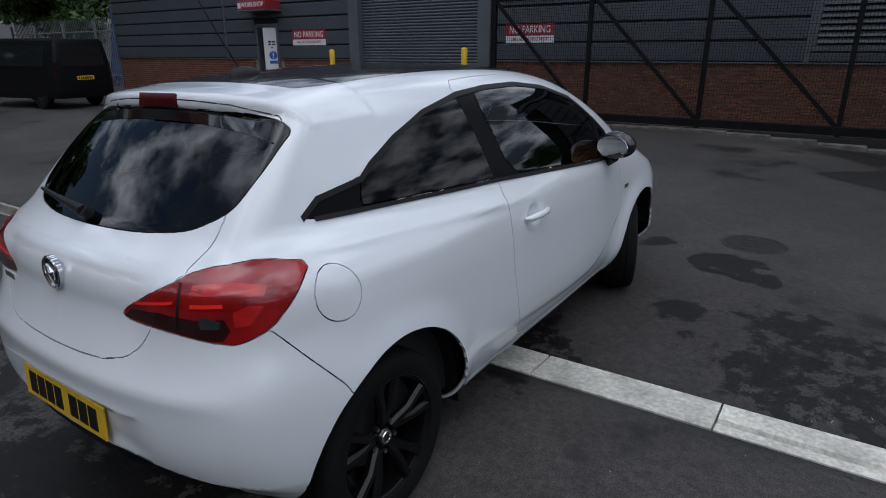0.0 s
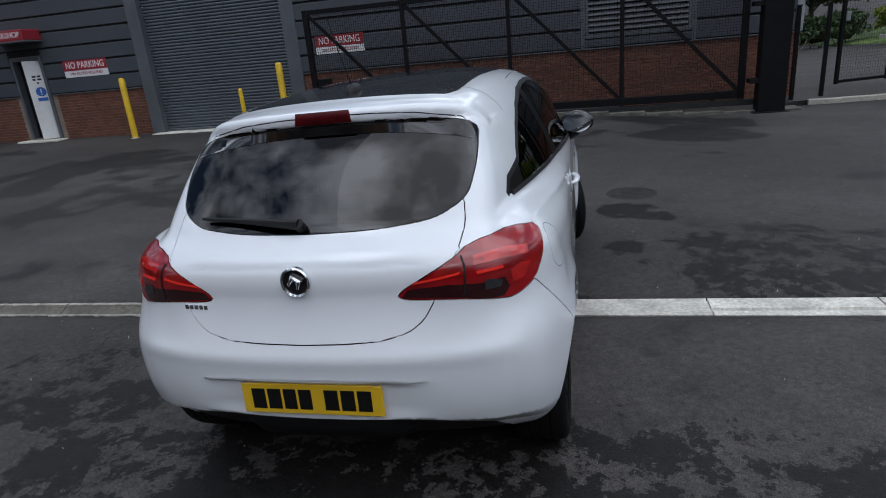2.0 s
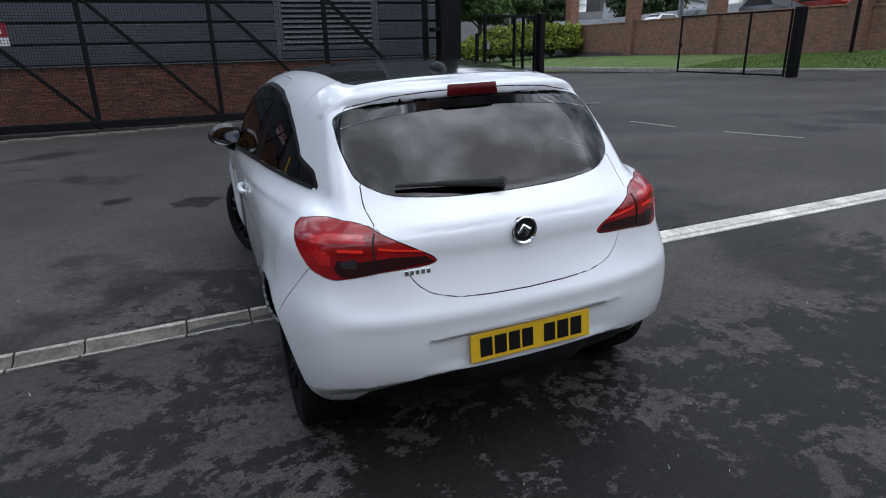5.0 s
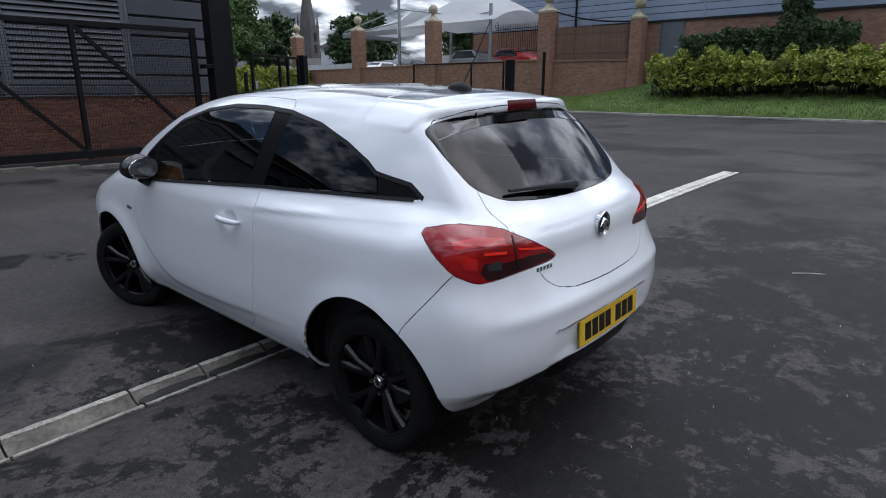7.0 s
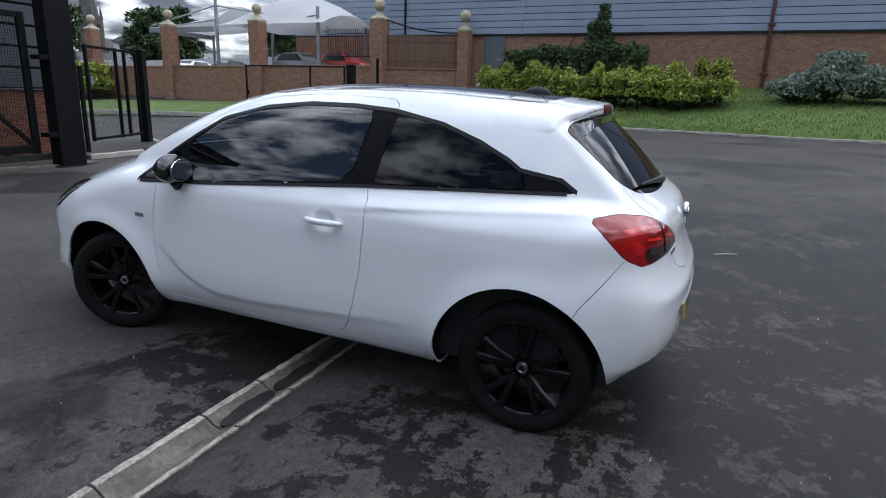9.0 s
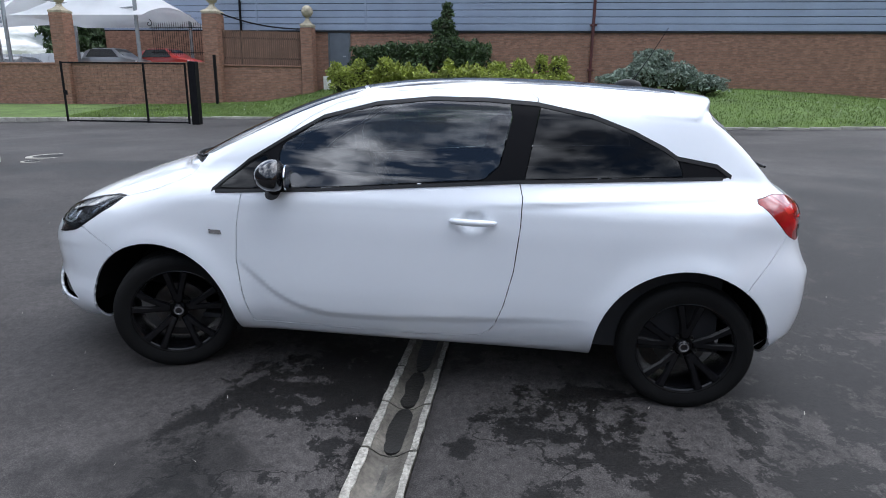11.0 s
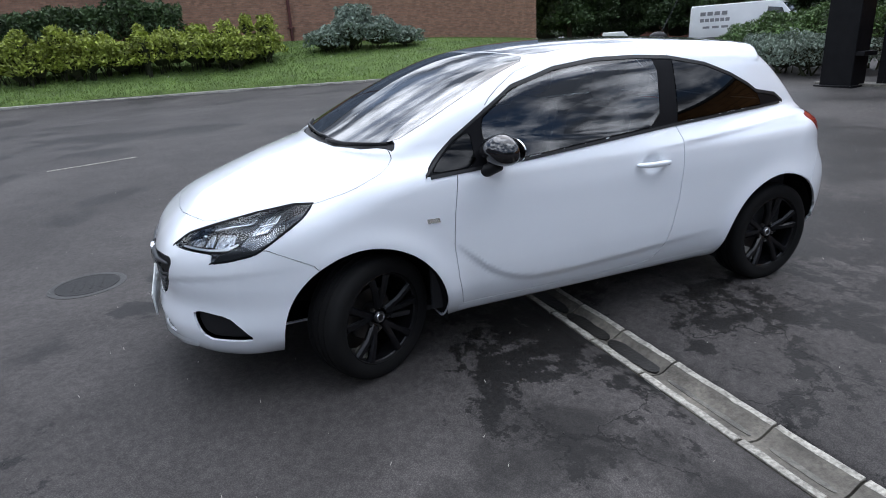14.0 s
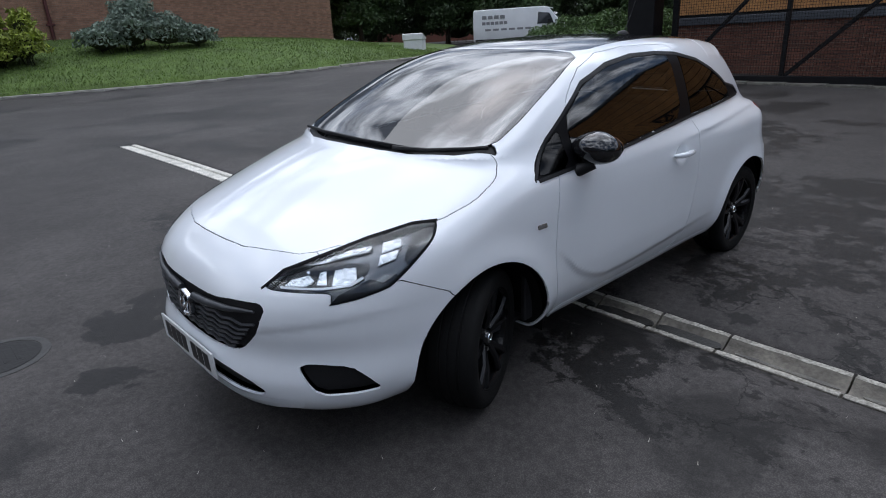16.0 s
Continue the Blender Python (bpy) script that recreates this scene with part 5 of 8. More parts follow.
# ---- things: vehicles and far buildings ----
def hull(sections, bm=None):
    """A closed hull from cross sections: (y, half width, z low, z belt, z roof, half roof width)."""
    bm = bm or bmesh.new()
    prev = None
    for y, w, z0, z1, z2, wr in sections:
        ring_v = [bm.verts.new(p) for p in ((-w * .94, y, z0), (-w, y, z0 + .12), (-w, y, z1), (-wr, y, z2 - .06), (-wr * .85, y, z2), (wr * .85, y, z2), (wr, y, z2 - .06), (w, y, z1), (w, y, z0 + .12), (w * .94, y, z0))]
        if prev:
            for k in range(10):
                bm.faces.new((prev[k], prev[(k + 1) % 10], ring_v[(k + 1) % 10], ring_v[k]))
        else:
            bm.faces.new(ring_v)
        prev = ring_v
    bm.faces.new(prev[::-1])
    return bm


def vehicle(name, label, at, paint, sections, wheel_y, wheel_r, track, windows, marks=()):
    ob = thing(name, label, "van" if "van" in name else "car", at)
    part("body", hull(sections), paint, ob, smooth=28)
    for y in wheel_y:
        for s in (-1, 1):
            w = part("wheel", lathe([(-.1, wheel_r * .6), (-.1, wheel_r * .95), (-.08, wheel_r), (.08, wheel_r), (.1, wheel_r * .95), (.1, wheel_r * .6)], 28, "x", True), RUBBER, ob, smooth=40)
            w.matrix_local = pose(s * track, y, wheel_r)
            part("rim", lathe([(s * .08, wheel_r * .62), (s * .085, wheel_r * .3), (s * .06, 0)], 20, "x"), TRIM_BLACK if paint is VAN_BLACK else GALV, w)
    for poly, nm in windows:
        bm = bmesh.new()
        top = [bm.verts.new(p) for p in poly]
        f = bm.faces.new(top)
        f.normal_update()
        c = f.normal.copy()
        r = bmesh.ops.extrude_face_region(bm, geom=[f])
        bmesh.ops.translate(bm, verts=[g for g in r["geom"] if isinstance(g, bmesh.types.BMVert)], vec=c * .02)
        part(nm, bm, DARK_GLASS, ob)
    for a, b, mat, nm in marks:
        part(nm, block(a, b, .002), mat, ob)
    return ob


# white panel van, its side to the yard
vw = [(-3.35, .92, .45, 1.45, 2.42, .84), (-3.30, .97, .35, 1.45, 2.50, .88), (1.35, .97, .35, 1.45, 2.50, .88), (1.75, .97, .35, 1.45, 2.40, .82), (2.55, .96, .35, 1.30, 1.50, .85), (3.15, .93, .38, 1.05, 1.16, .80), (3.38, .84, .45, .85, .95, .70)]
marks = [((.972, -2.7 + .42 * k, 1.88), (.979, -2.38 + .42 * k, 2.10), MARK_GREY, "side_mark") for k in range(4)] + [((.972, -2.7 + .30 * k, 1.52), (.979, -2.46 + .30 * k, 1.72), MARK_GREY, "side_mark") for k in range(6)] + [((.972, -2.5 + .55 * k, 1.14), (.979, -2.1 + .55 * k, 1.27), MARK_GREY, "side_mark") for k in range(6)]
marks += [((.972, -3.2, .50), (.984, 3.0, .62), TRIM_BLACK, "rubbing_strip"), ((.80, 3.05, .72), (.95, 3.27, .98), REFLECTOR, "headlight"), ((.985, 1.75, 1.35), (1.16, 1.90, 1.68), TRIM_BLACK, "door_mirror"), ((-.9, 3.2, .40), (.9, 3.44, .66), TRIM_BLACK, "front_bumper")]
vehicle("panel_van", "white panel van with dark markings parked by the trees", pose(24.9, -30.6, .40, 0, 0, 116), VAN_WHITE, vw, (-2.1, 2.1), .34, .86,
        [([(.975, 1.05, 1.42), (.975, 2.15, 1.42), (.93, 1.85, 2.05), (.91, 1.10, 2.15)], "side_window"), ([(-.74, 2.50, 1.56), (.74, 2.50, 1.56), (.70, 1.82, 2.34), (-.70, 1.82, 2.34)], "windscreen")],
        marks)
# the mirrored side faces away: the van is turned so that this one shows
bk = [(-2.2, .80, .38, 1.10, 1.82, .66), (-2.15, .88, .28, 1.15, 1.90, .74), (.4, .90, .26, 1.15, 1.92, .76), (.9, .90, .26, 1.10, 1.80, .72), (1.5, .88, .28, 1.05, 1.20, .76), (2.1, .84, .32, .92, .98, .70), (2.3, .74, .40, .8, .86, .6)]
vehicle("small_van", "black small van parked with its back doors to the yard", pose(-18.97, 6.0, float(land(-18.97, 6.0)) + .02, 0, 0, 100), VAN_BLACK, bk, (-1.35, 1.4), .31, .78,
        [([(-.68, -2.185, 1.16), (.68, -2.185, 1.16), (.60, -2.195, 1.72), (-.60, -2.195, 1.72)], "rear_window"), ([(-.895, .6, 1.15), (-.895, -1.8, 1.15), (-.76, -1.8, 1.72), (-.78, .5, 1.72)], "side_window")],
        [((-.26, -2.215, .78), (.26, -2.195, .89), PLATE_YELLOW, "number_plate")] + [((-.22 + .065 * k, -2.22, .80), (-.18 + .065 * k, -2.21, .87), PLATE_INK, "plate_mark") for k in range(7)] + [((-.86, -2.19, .85), (-.76, -2.15, 1.25), SMOKE_LENS, "tail_light"), ((.76, -2.19, .85), (.86, -2.15, 1.25), SMOKE_LENS, "tail_light")])
cs = [(-2.1, .74, .35, .80, .88, .6), (-1.9, .84, .28, .88, 1.35, .56), (-1.2, .88, .24, .92, 1.50, .62), (.2, .88, .24, .92, 1.50, .62), (1.1, .87, .26, .90, .98, .70), (1.9, .82, .3, .76, .82, .64), (2.1, .70, .4, .66, .70, .5)]
glass = [([(.885, -1.6, .95), (.885, .75, .95), (.66, .15, 1.42), (.64, -1.35, 1.42)], "side_window"), ([(-.885, -1.6, .95), (-.885, .75, .95), (-.66, .15, 1.42), (-.64, -1.35, 1.42)], "side_window"), ([(-.62, 1.0, 1.03), (.62, 1.0, 1.03), (.56, .28, 1.46), (-.56, .28, 1.46)], "windscreen")]
for label, paint, x, y, turn in (("silver estate car parked under the white canopy", CAR_SILVER, 33.0, 25.2, 175), ("red hatchback car parked under the white canopy", CAR_RED, 34.2, 22.3, 170), ("dark hatchback car parked at the far fence", VAN_BLACK, 37.0, 36.0, 95), ("white car parked at the far fence", VAN_WHITE, 36.5, 39.5, 95)):
    vehicle("parked_car", label, pose(x, y, float(land(x, y)) + .02, 0, 0, turn), paint, cs, (-1.3, 1.3), .31, .76, glass, [((.74, 1.86, .62), (.82, 1.98, .74), REFLECTOR, "headlight"), ((-.82, 1.86, .62), (-.74, 1.98, .74), REFLECTOR, "headlight")])

# stretched white canopy over the parking places
canopy = thing("canopy", "white stretched membrane canopy on grey steel poles", "canopy", pose(33.2, 0, 0))
bm = bmesh.new()
rows = []
for i in range(25):
    u = i / 24
    y = 21.2 + 8.8 * u
    h = 5.7 + 2.0 * math.sin(math.pi * min(1, .08 + u * .92)) ** .8
    rows.append([bm.verts.new((x, y, 5.6 + (h - 5.6) * (1 - (x / 3.4) ** 2))) for x in np.linspace(-3.4, 3.4, 13)])
for p, q in zip(rows, rows[1:]):
    for k in range(12):
        bm.faces.new((p[k], p[k + 1], q[k + 1], q[k]))
bmesh.ops.solidify(bm, geom=bm.faces[:], thickness=.03)
part("membrane", bm, MEMBRANE, canopy, "curved white membrane", smooth=60)
bm = bmesh.new()
rows = []
for i in range(15):
    u = i / 14
    rows.append([bm.verts.new((x, 30.4 + 6.2 * u, 5.62 - .25 * u + (1.35 * (1 - u) ** 1.4) * (1 - (x / 3.0) ** 2) + .2)) for x in np.linspace(-3.0, 3.0, 9)])
for p, q in zip(rows, rows[1:]):
    for k in range(8):
        bm.faces.new((p[k], p[k + 1], q[k + 1], q[k]))
bmesh.ops.solidify(bm, geom=bm.faces[:], thickness=.03)
part("membrane", bm, MEMBRANE, canopy, "curved white membrane", smooth=60)
part("valance", block((-3.05, 36.55, 5.25), (3.05, 36.6, 5.62), .01), GALV, canopy)
part("valance", block((-3.08, 30.4, 5.2), (-3.02, 36.6, 5.55), .01), GALV, canopy)
for x, y, top in ((-2.9, 30.3, 7.6), (-2.9, 21.9, 6.6), (2.9, 30.3, 7.4), (2.9, 21.9, 6.4), (2.9, 36.3, 5.6)):
    g0 = float(land(33.2 + x, y))
    part("pole", tube([(x, y, g0 - .1), (x, y, top)], .11, 12), GALV, canopy, smooth=50)
    part("pole_base", block((x - .22, y - .22, g0 - .05), (x + .22, y + .22, g0 + .05), .008), GALV, canopy)
for p, q in (((-2.9, 30.3, 6.9), (-2.9, 36.5, 5.7)), ((-2.9, 30.3, 6.0), (-2.9, 36.5, 5.45)), ((-2.9, 30.3, 6.9), (-2.6, 25.5, 6.2)), ((-2.9, 21.9, 6.1), (-2.7, 26.0, 5.75)), ((2.9, 30.3, 6.8), (2.9, 36.4, 5.6))):
    part("arm", tube([p, q], .05, 8), GALV, canopy)

# far white fence, church, low houses, brick building by the trees
fence = thing("far_fence", "white profiled sheet fence along the car park", "fence", pose(41, 0, 0))
for k in range(22):
    y = 30 + 1.5 * k
    z = float(land(41, y))
    part("sheet_panel", block((-.05, y, z), (.05, y + 1.46, z + 2.0), .01), FAR_WHITE, fence)
    part("fence_rib", block((-.09, y + .70, z), (-.05, y + .78, z + 2.02), .004), FAR_WHITE, fence)
church = thing("church", "distant dark stone church with a tall spire", "church", pose(150, 204, 8, 0, 0, 20))
part("tower", block((-3.2, -3.2, -6), (3.2, 3.2, 16), .3), CHURCH, church)
bm = bmesh.new()
bmesh.ops.create_cone(bm, cap_ends=True, segments=8, radius1=3.4, radius2=.15, depth=21)
bm.transform(Matrix.Translation((0, 0, 26.5)))
part("spire", bm, CHURCH, church)
for s in (-1, 1):
    for t in (-1, 1):
        bm = bmesh.new()
        bmesh.ops.create_cone(bm, cap_ends=True, segments=6, radius1=.7, radius2=.05, depth=5)
        bm.transform(Matrix.Translation((s * 2.7, t * 2.7, 18.4)))
        part("pinnacle", bm, CHURCH, church)
for z in (8, 12.5):
    part("louvre_opening", block((-1, -3.26, z - 1.6), (1, -3.18, z + 1.6), .1), CLAD_BACK, church)
bm = bmesh.new()
v = [bm.verts.new(p) for p in ((3, -5, -6), (22, -5, -6), (22, 5, -6), (3, 5, -6), (3, -5, 4), (22, -5, 4), (22, 5, 4), (3, 5, 4), (3, 0, 10), (22, 0, 10))]
for f in ((0, 1, 5, 4), (1, 2, 6, 9, 5), (2, 3, 7, 6), (3, 0, 4, 8, 7), (4, 5, 9, 8), (6, 7, 8, 9)):
    bm.faces.new([v[k] for k in f])
part("nave", bm, CHURCH, church)


def far_house(x, y, w, d, h, turn, mat, label):
    z = float(land(x, y))
    ob = thing("far_building", label, "building", pose(x, y, z - .3, 0, 0, turn))
    part("wall", block((-w / 2, -d / 2, 0), (w / 2, d / 2, h), .02), mat, ob)
    bm = bmesh.new()
    v = [bm.verts.new(p) for p in ((-w / 2 - .3, -d / 2 - .3, h), (w / 2 + .3, -d / 2 - .3, h), (w / 2 + .3, d / 2 + .3, h), (-w / 2 - .3, d / 2 + .3, h), (-w / 2 + 1, 0, h + d * .3), (w / 2 - 1, 0, h + d * .3))]
    for f in ((0, 1, 5, 4), (2, 3, 4, 5), (1, 2, 5), (3, 0, 4), (3, 2, 1, 0)):
        bm.faces.new([v[k] for k in f])
    part("roof", bm, CHURCH, ob)
    for k in range(3):
        wd = part("window", block((-w * .36 + k * w * .27, -d / 2 - .03, h * .3), (-w * .36 + k * w * .27 + w * .15, -d / 2 + .01, h * .75), .01), DARK_GLASS, ob)
        part("window_sill", block((-w * .37 + k * w * .27, -d / 2 - .1, h * .26), (-w * .35 + k * w * .27 + w * .16, -d / 2 + .01, h * .295), .01), STONE, wd)
    return ob


far_house(60, -52, 16, 9, 5.5, 55, BRICK, "orange brick building glimpsed behind the trees")
far_house(66, 74, 18, 9, 4, 30, FAR_WHITE, "low pale building beyond the car park")
bin_ = thing("grit_bin", "white plastic grit bin with a sloped lid on the verge", "grit bin", pose(22.0, -18.2, float(land(22.0, -18.2)), 0, 0, 35))
bm = block((-.5, -.35, -.05), (.5, .35, .5), .03)
part("tub", bm, SIGN_WHITE, bin_)
bm = block((-.54, -.39, .5), (.54, .39, .62), .04)
for v in bm.verts:
    if v.co.z > .55:
        v.co.z += (v.co.y + .39) * .28
part("lid", bm, SIGN_WHITE, bin_)
# palisade fence and tarpaulin beyond the black van
pal = thing("palisade_fence", "galvanised palisade fence at the end of the wall", "fence", pose(-23.2, 11.6, float(land(-23, 11)) - .05, 0, 0, 180))
bm = bmesh.new()
a = [(-.035, 0), (-.012, -.02), (.012, -.02), (.035, 0)]
lo = [bm.verts.new((x, y, 0)) for x, y in a]
hi = [bm.verts.new((x, y, 2.8)) for x, y in a]
tip = bm.verts.new((0, -.01, 2.95))
for k in range(3):
    bm.faces.new((lo[k], lo[k + 1], hi[k + 1], hi[k]))
    bm.faces.new((hi[k], hi[k + 1], tip))
bmesh.ops.solidify(bm, geom=bm.faces[:], thickness=.004)
pale = mesh_of("pale", bm, GALV)
for k in range(70):
    part("pale", pale, None, pal).matrix_local = Matrix.Translation((.1 + k * .155, 0, 0))
for z in (.5, 2.3):
    part("rail", block((0, .01, z), (11, .06, z + .05), .004), GALV, pal)
for x in (.02, 2.8, 5.6, 8.4, 11):
    part("fence_post", block((x - .05, .061, -.2), (x + .05, .14, 2.7), .006), GALV, pal)
tarp = thing("covered_load", "blue tarpaulin draped over a stack behind the fence", "tarpaulin", pose(-27.5, 15.5, float(land(-27, 15))))
bm = bmesh.new()
bmesh.ops.create_grid(bm, x_segments=24, y_segments=16, size=1)
for v in bm.verts:
    u, w = abs(v.co.x), abs(v.co.y)
    edge = max(u, w)
    v.co = Vector((v.co.x * 2.6, v.co.y * 1.6, 4.4 - 4.4 * max(0, (edge - .75) / .25) + .08 * math.sin(v.co.x * 9) * math.sin(v.co.y * 7)))
part("sheet", bm, TARP_BLUE, tarp, smooth=50)
# the car leans with the yard
CAR = Matrix(((0.99978, -0.00005, -0.02094, 0), (-0.00005, 0.99999, -0.00524, 0), (0.02094, 0.00524, 0.99977, 0), (0, 0, 0, 1)))


# ---- the car's outer form, as one smooth solid ----
def curve(pts):
    """A smooth function of one number through a few knots."""
    xs, ys = np.array([p[0] for p in pts], float), np.array([p[1] for p in pts], float)
    d = np.diff(ys) / np.diff(xs)
    m = np.concatenate([[d[0]], (d[1:] * np.diff(xs)[:-1] + d[:-1] * np.diff(xs)[1:]) / (xs[2:] - xs[:-2]), [d[-1]]])

    def at(x):
        x = np.asarray(x, float)
        i = np.clip(np.searchsorted(xs, x) - 1, 0, len(xs) - 2)
        h = xs[i + 1] - xs[i]
        t = (x - xs[i]) / h
        tc = np.clip(t, 0, 1)
        v = (2 * tc ** 3 - 3 * tc ** 2 + 1) * ys[i] + (tc ** 3 - 2 * tc ** 2 + tc) * h * m[i] + (3 * tc ** 2 - 2 * tc ** 3) * ys[i + 1] + (tc ** 3 - tc ** 2) * h * m[i + 1]
        return v + (t - tc) * h * np.where(t > 1, m[i + 1], m[i])
    return at


def smax(a, b, k):
    h = np.maximum(k - np.abs(a - b), 0) / k
    return np.maximum(a, b) + h * h * k / 4


def smin(a, b, k):
    return -smax(-a, -b, k)


def step(a, b, x):
    t = np.clip((x - a) / (b - a), 0, 1)
    return t * t * (3 - 2 * t)


plan_width = curve([(-1.95, .80), (-1.7, .848), (-1.5, .868), (-1.25, .870), (-.9, .868), (-.3, .866), (.3, .862), (.9, .855), (1.25, .853), (1.6, .840), (1.9, .80), (2.2, .74)])
side_section = curve([(.16, -.13), (.22, -.09), (.28, -.048), (.36, -.014), (.46, 0), (.58, .002), (.70, 0), (.84, -.006), (.92, -.020), (1.0, -.058), (1.1, -.125), (1.3, -.28)])
nose_line = curve([(.12, 2.03), (.2, 2.12), (.27, 2.185), (.34, 2.205), (.45, 2.18), (.56, 2.185), (.66, 2.17), (.73, 2.135), (.79, 2.075), (.88, 1.975), (1.1, 1.7)])
nose_plan = curve([(0, 0), (.2, .004), (.4, .035), (.55, .105), (.66, .20), (.75, .31), (.8, .40), (.86, .6)])
tail_line = curve([(.15, -1.66), (.25, -1.755), (.33, -1.825), (.42, -1.862), (.55, -1.878), (.62, -1.874), (.69, -1.855), (.76, -1.837), (.84, -1.826), (.9, -1.822), (.95, -1.808), (.985, -1.775), (1.03, -1.71), (1.1, -1.6), (1.3, -1.3)])
tail_plan = curve([(0, 0), (.2, .004), (.35, .016), (.55, .052), (.68, .098), (.75, .14), (.8, .19), (.86, .30), (.95, .6)])
deck_line = curve([(-2.0, .95), (-1.8, 1.0), (-1.5, 1.07), (-1.0, 1.09), (0, 1.1), (.7, 1.12), (1.1, 1.09), (1.34, 1.045), (1.5, 1.003), (1.65, .955), (1.8, .90), (1.95, .838), (2.05, .785), (2.13, .725), (2.2, .62)])
deck_drop = curve([(-2, .05), (-1.3, .10), (.9, .10), (1.1, .13), (1.5, .21), (1.9, .23), (2.2, .22)])
cabin_width = curve([(-1.9, .56), (-1.7, .61), (-1.4, .685), (-1.0, .752), (-.5, .793), (0, .806), (.5, .795), (.8, .772), (1.0, .745), (1.3, .68)])
roof_line = curve([(-1.6, 1.365), (-1.33, 1.418), (-1.1, 1.444), (-.85, 1.462), (-.6, 1.475), (-.3, 1.480), (0, 1.473), (.2, 1.457), (.42, 1.424), (.6, 1.38), (.9, 1.28)])
screen_line = curve([(.95, 1.46), (1.06, 1.30), (1.15, 1.13), (1.25, .92), (1.35, .69), (1.42, .50), (1.5, .22)])
glass_line = curve([(.9, -1.81), (1.02, -1.69), (1.10, -1.616), (1.19, -1.529), (1.28, -1.434), (1.36, -1.340), (1.5, -1.16)])
sill_crease = curve([(-1.0, .43), (-.65, .415), (-.43, .403), (-.06, .380), (.31, .367), (.47, .378), (.60, .424), (.68, .47), (.74, .52), (.85, .62)])


def solid(x, y, z):
    """Below zero inside the body."""
    x = np.abs(x)
    # lower body
    w = plan_width(y) + side_section(z)
    for cy, r in ((-1.235, .375), (1.285, .385)):
        d = np.hypot(y - cy, z - .29)
        w = w + .020 * np.exp(-((d - r) / .075) ** 2) * step(.15, .35, z)
    crease = sill_crease(y)
    w = w - .010 * step(crease + .010, crease - .034, z) * step(-1.0, -.3, y) * step(.92, .72, y)
    w = w - .085 * np.maximum(z - .6, 0) * step(-.9, -1.5, y)
    above_line = z - (.914 - .0625 * y)  # shoulder line: a ridge with a sharp underside
    w = w + .015 * np.where(above_line > 0, np.exp(-(above_line / .055) ** 2), np.exp(-(above_line / .017) ** 2)) * step(-.15, -.65, y) * step(-1.70, -1.35, y)
    w = w - .021 * np.exp(-(((y + .272) / .055) ** 2 + ((z - .853) / .043) ** 2) ** 2)  # handle cup
    f = x - w
    f = smax(f, (z - deck_line(y) + deck_drop(y) * x ** 2 + .10 * x ** 6) * .9, .09)
    f = smax(f, (y - nose_line(z) + nose_plan(x)) * .95, .10)
    fold = .47 + .2 * x
    f = smax(f, (y - nose_line(z) + nose_plan(x) + .013 * step(fold + .008, fold - .024, z) * step(.40, .50, z) * step(.30, .46, x)) * .95, .10)
    hollow = .019 * step(.978, .938, z) * step(.68, .86, z) * step(.56, .36, x)  # tailgate under its ledge
    hollow = hollow + .019 * step(.572, .560, z) * step(.40, .47, z) * step(.50, .27, x)  # recess round the number plate
    under = .418 - .10 * np.maximum(x - .36, 0)  # the corners of the bumper turn under
    hollow = hollow + .75 * np.clip(under - z, 0, .055) * step(.24, .34, x) * step(.90, .66, x)
    hollow = hollow - .010 * np.exp(-((z - .655) / .035) ** 2) * step(.80, .60, x)  # shelf along the top of the bumper
    f = smax(f, (tail_line(z) + tail_plan(x) * (1 + .25 * step(.66, .82, z)) + hollow - y) * .95, .10)
    f = smax(f, .205 + .05 * step(-1.3, -1.8, y) - z, .05)
    # cabin
    v = np.maximum(z, .9) - 1.0
    c = x - (cabin_width(y) - .30 * v - .36 * v ** 2)
    c = smax(c, z - roof_line(y) + .07 * x ** 2 + .28 * x ** 4, .09)
    c = smax(c, (y - screen_line(np.maximum(z, 1.04)) + .03 + .20 * x ** 2 + .35 * x ** 4) * .55, .05)
    c = smax(c, (glass_line(np.maximum(z, .985)) + .15 * x ** 2 + .2 * x ** 4 - y) * .70, .04)
    c = smax(c, .9 - z, .05)
    f = smin(f, c, .035)
    # roof spoiler over the rear window
    q = np.maximum(y, -1.18)
    s = x - (cabin_width(q) - .045 * (q - y) - .30 * v - .36 * v ** 2)
    s = smax(s, z - roof_line(y) + .07 * x ** 2 + .28 * x ** 4, .09)
    s = smax(s, roof_line(y) - .052 - .13 * x ** 2 - .25 * x ** 4 - z, .02)
    s = smax(s, -1.388 + .20 * x ** 2 + .45 * x ** 4 - y, .025)
    s = smax(s, y + 1.0, .02)
    return smin(f, s, .008)
def slope(p):
    e = 1e-4
    return np.stack([(solid(*(p + e * np.eye(3)[k]).T) - solid(*(p - e * np.eye(3)[k]).T)) / (2 * e) for k in range(3)], axis=1)


def settle(p, rounds=3):
    """Moves points onto the body's skin."""
    for _ in range(rounds):
        g = slope(p)
        p = p - g * (solid(*p.T) / np.maximum((g * g).sum(1), 1e-6))[:, None]
    return p


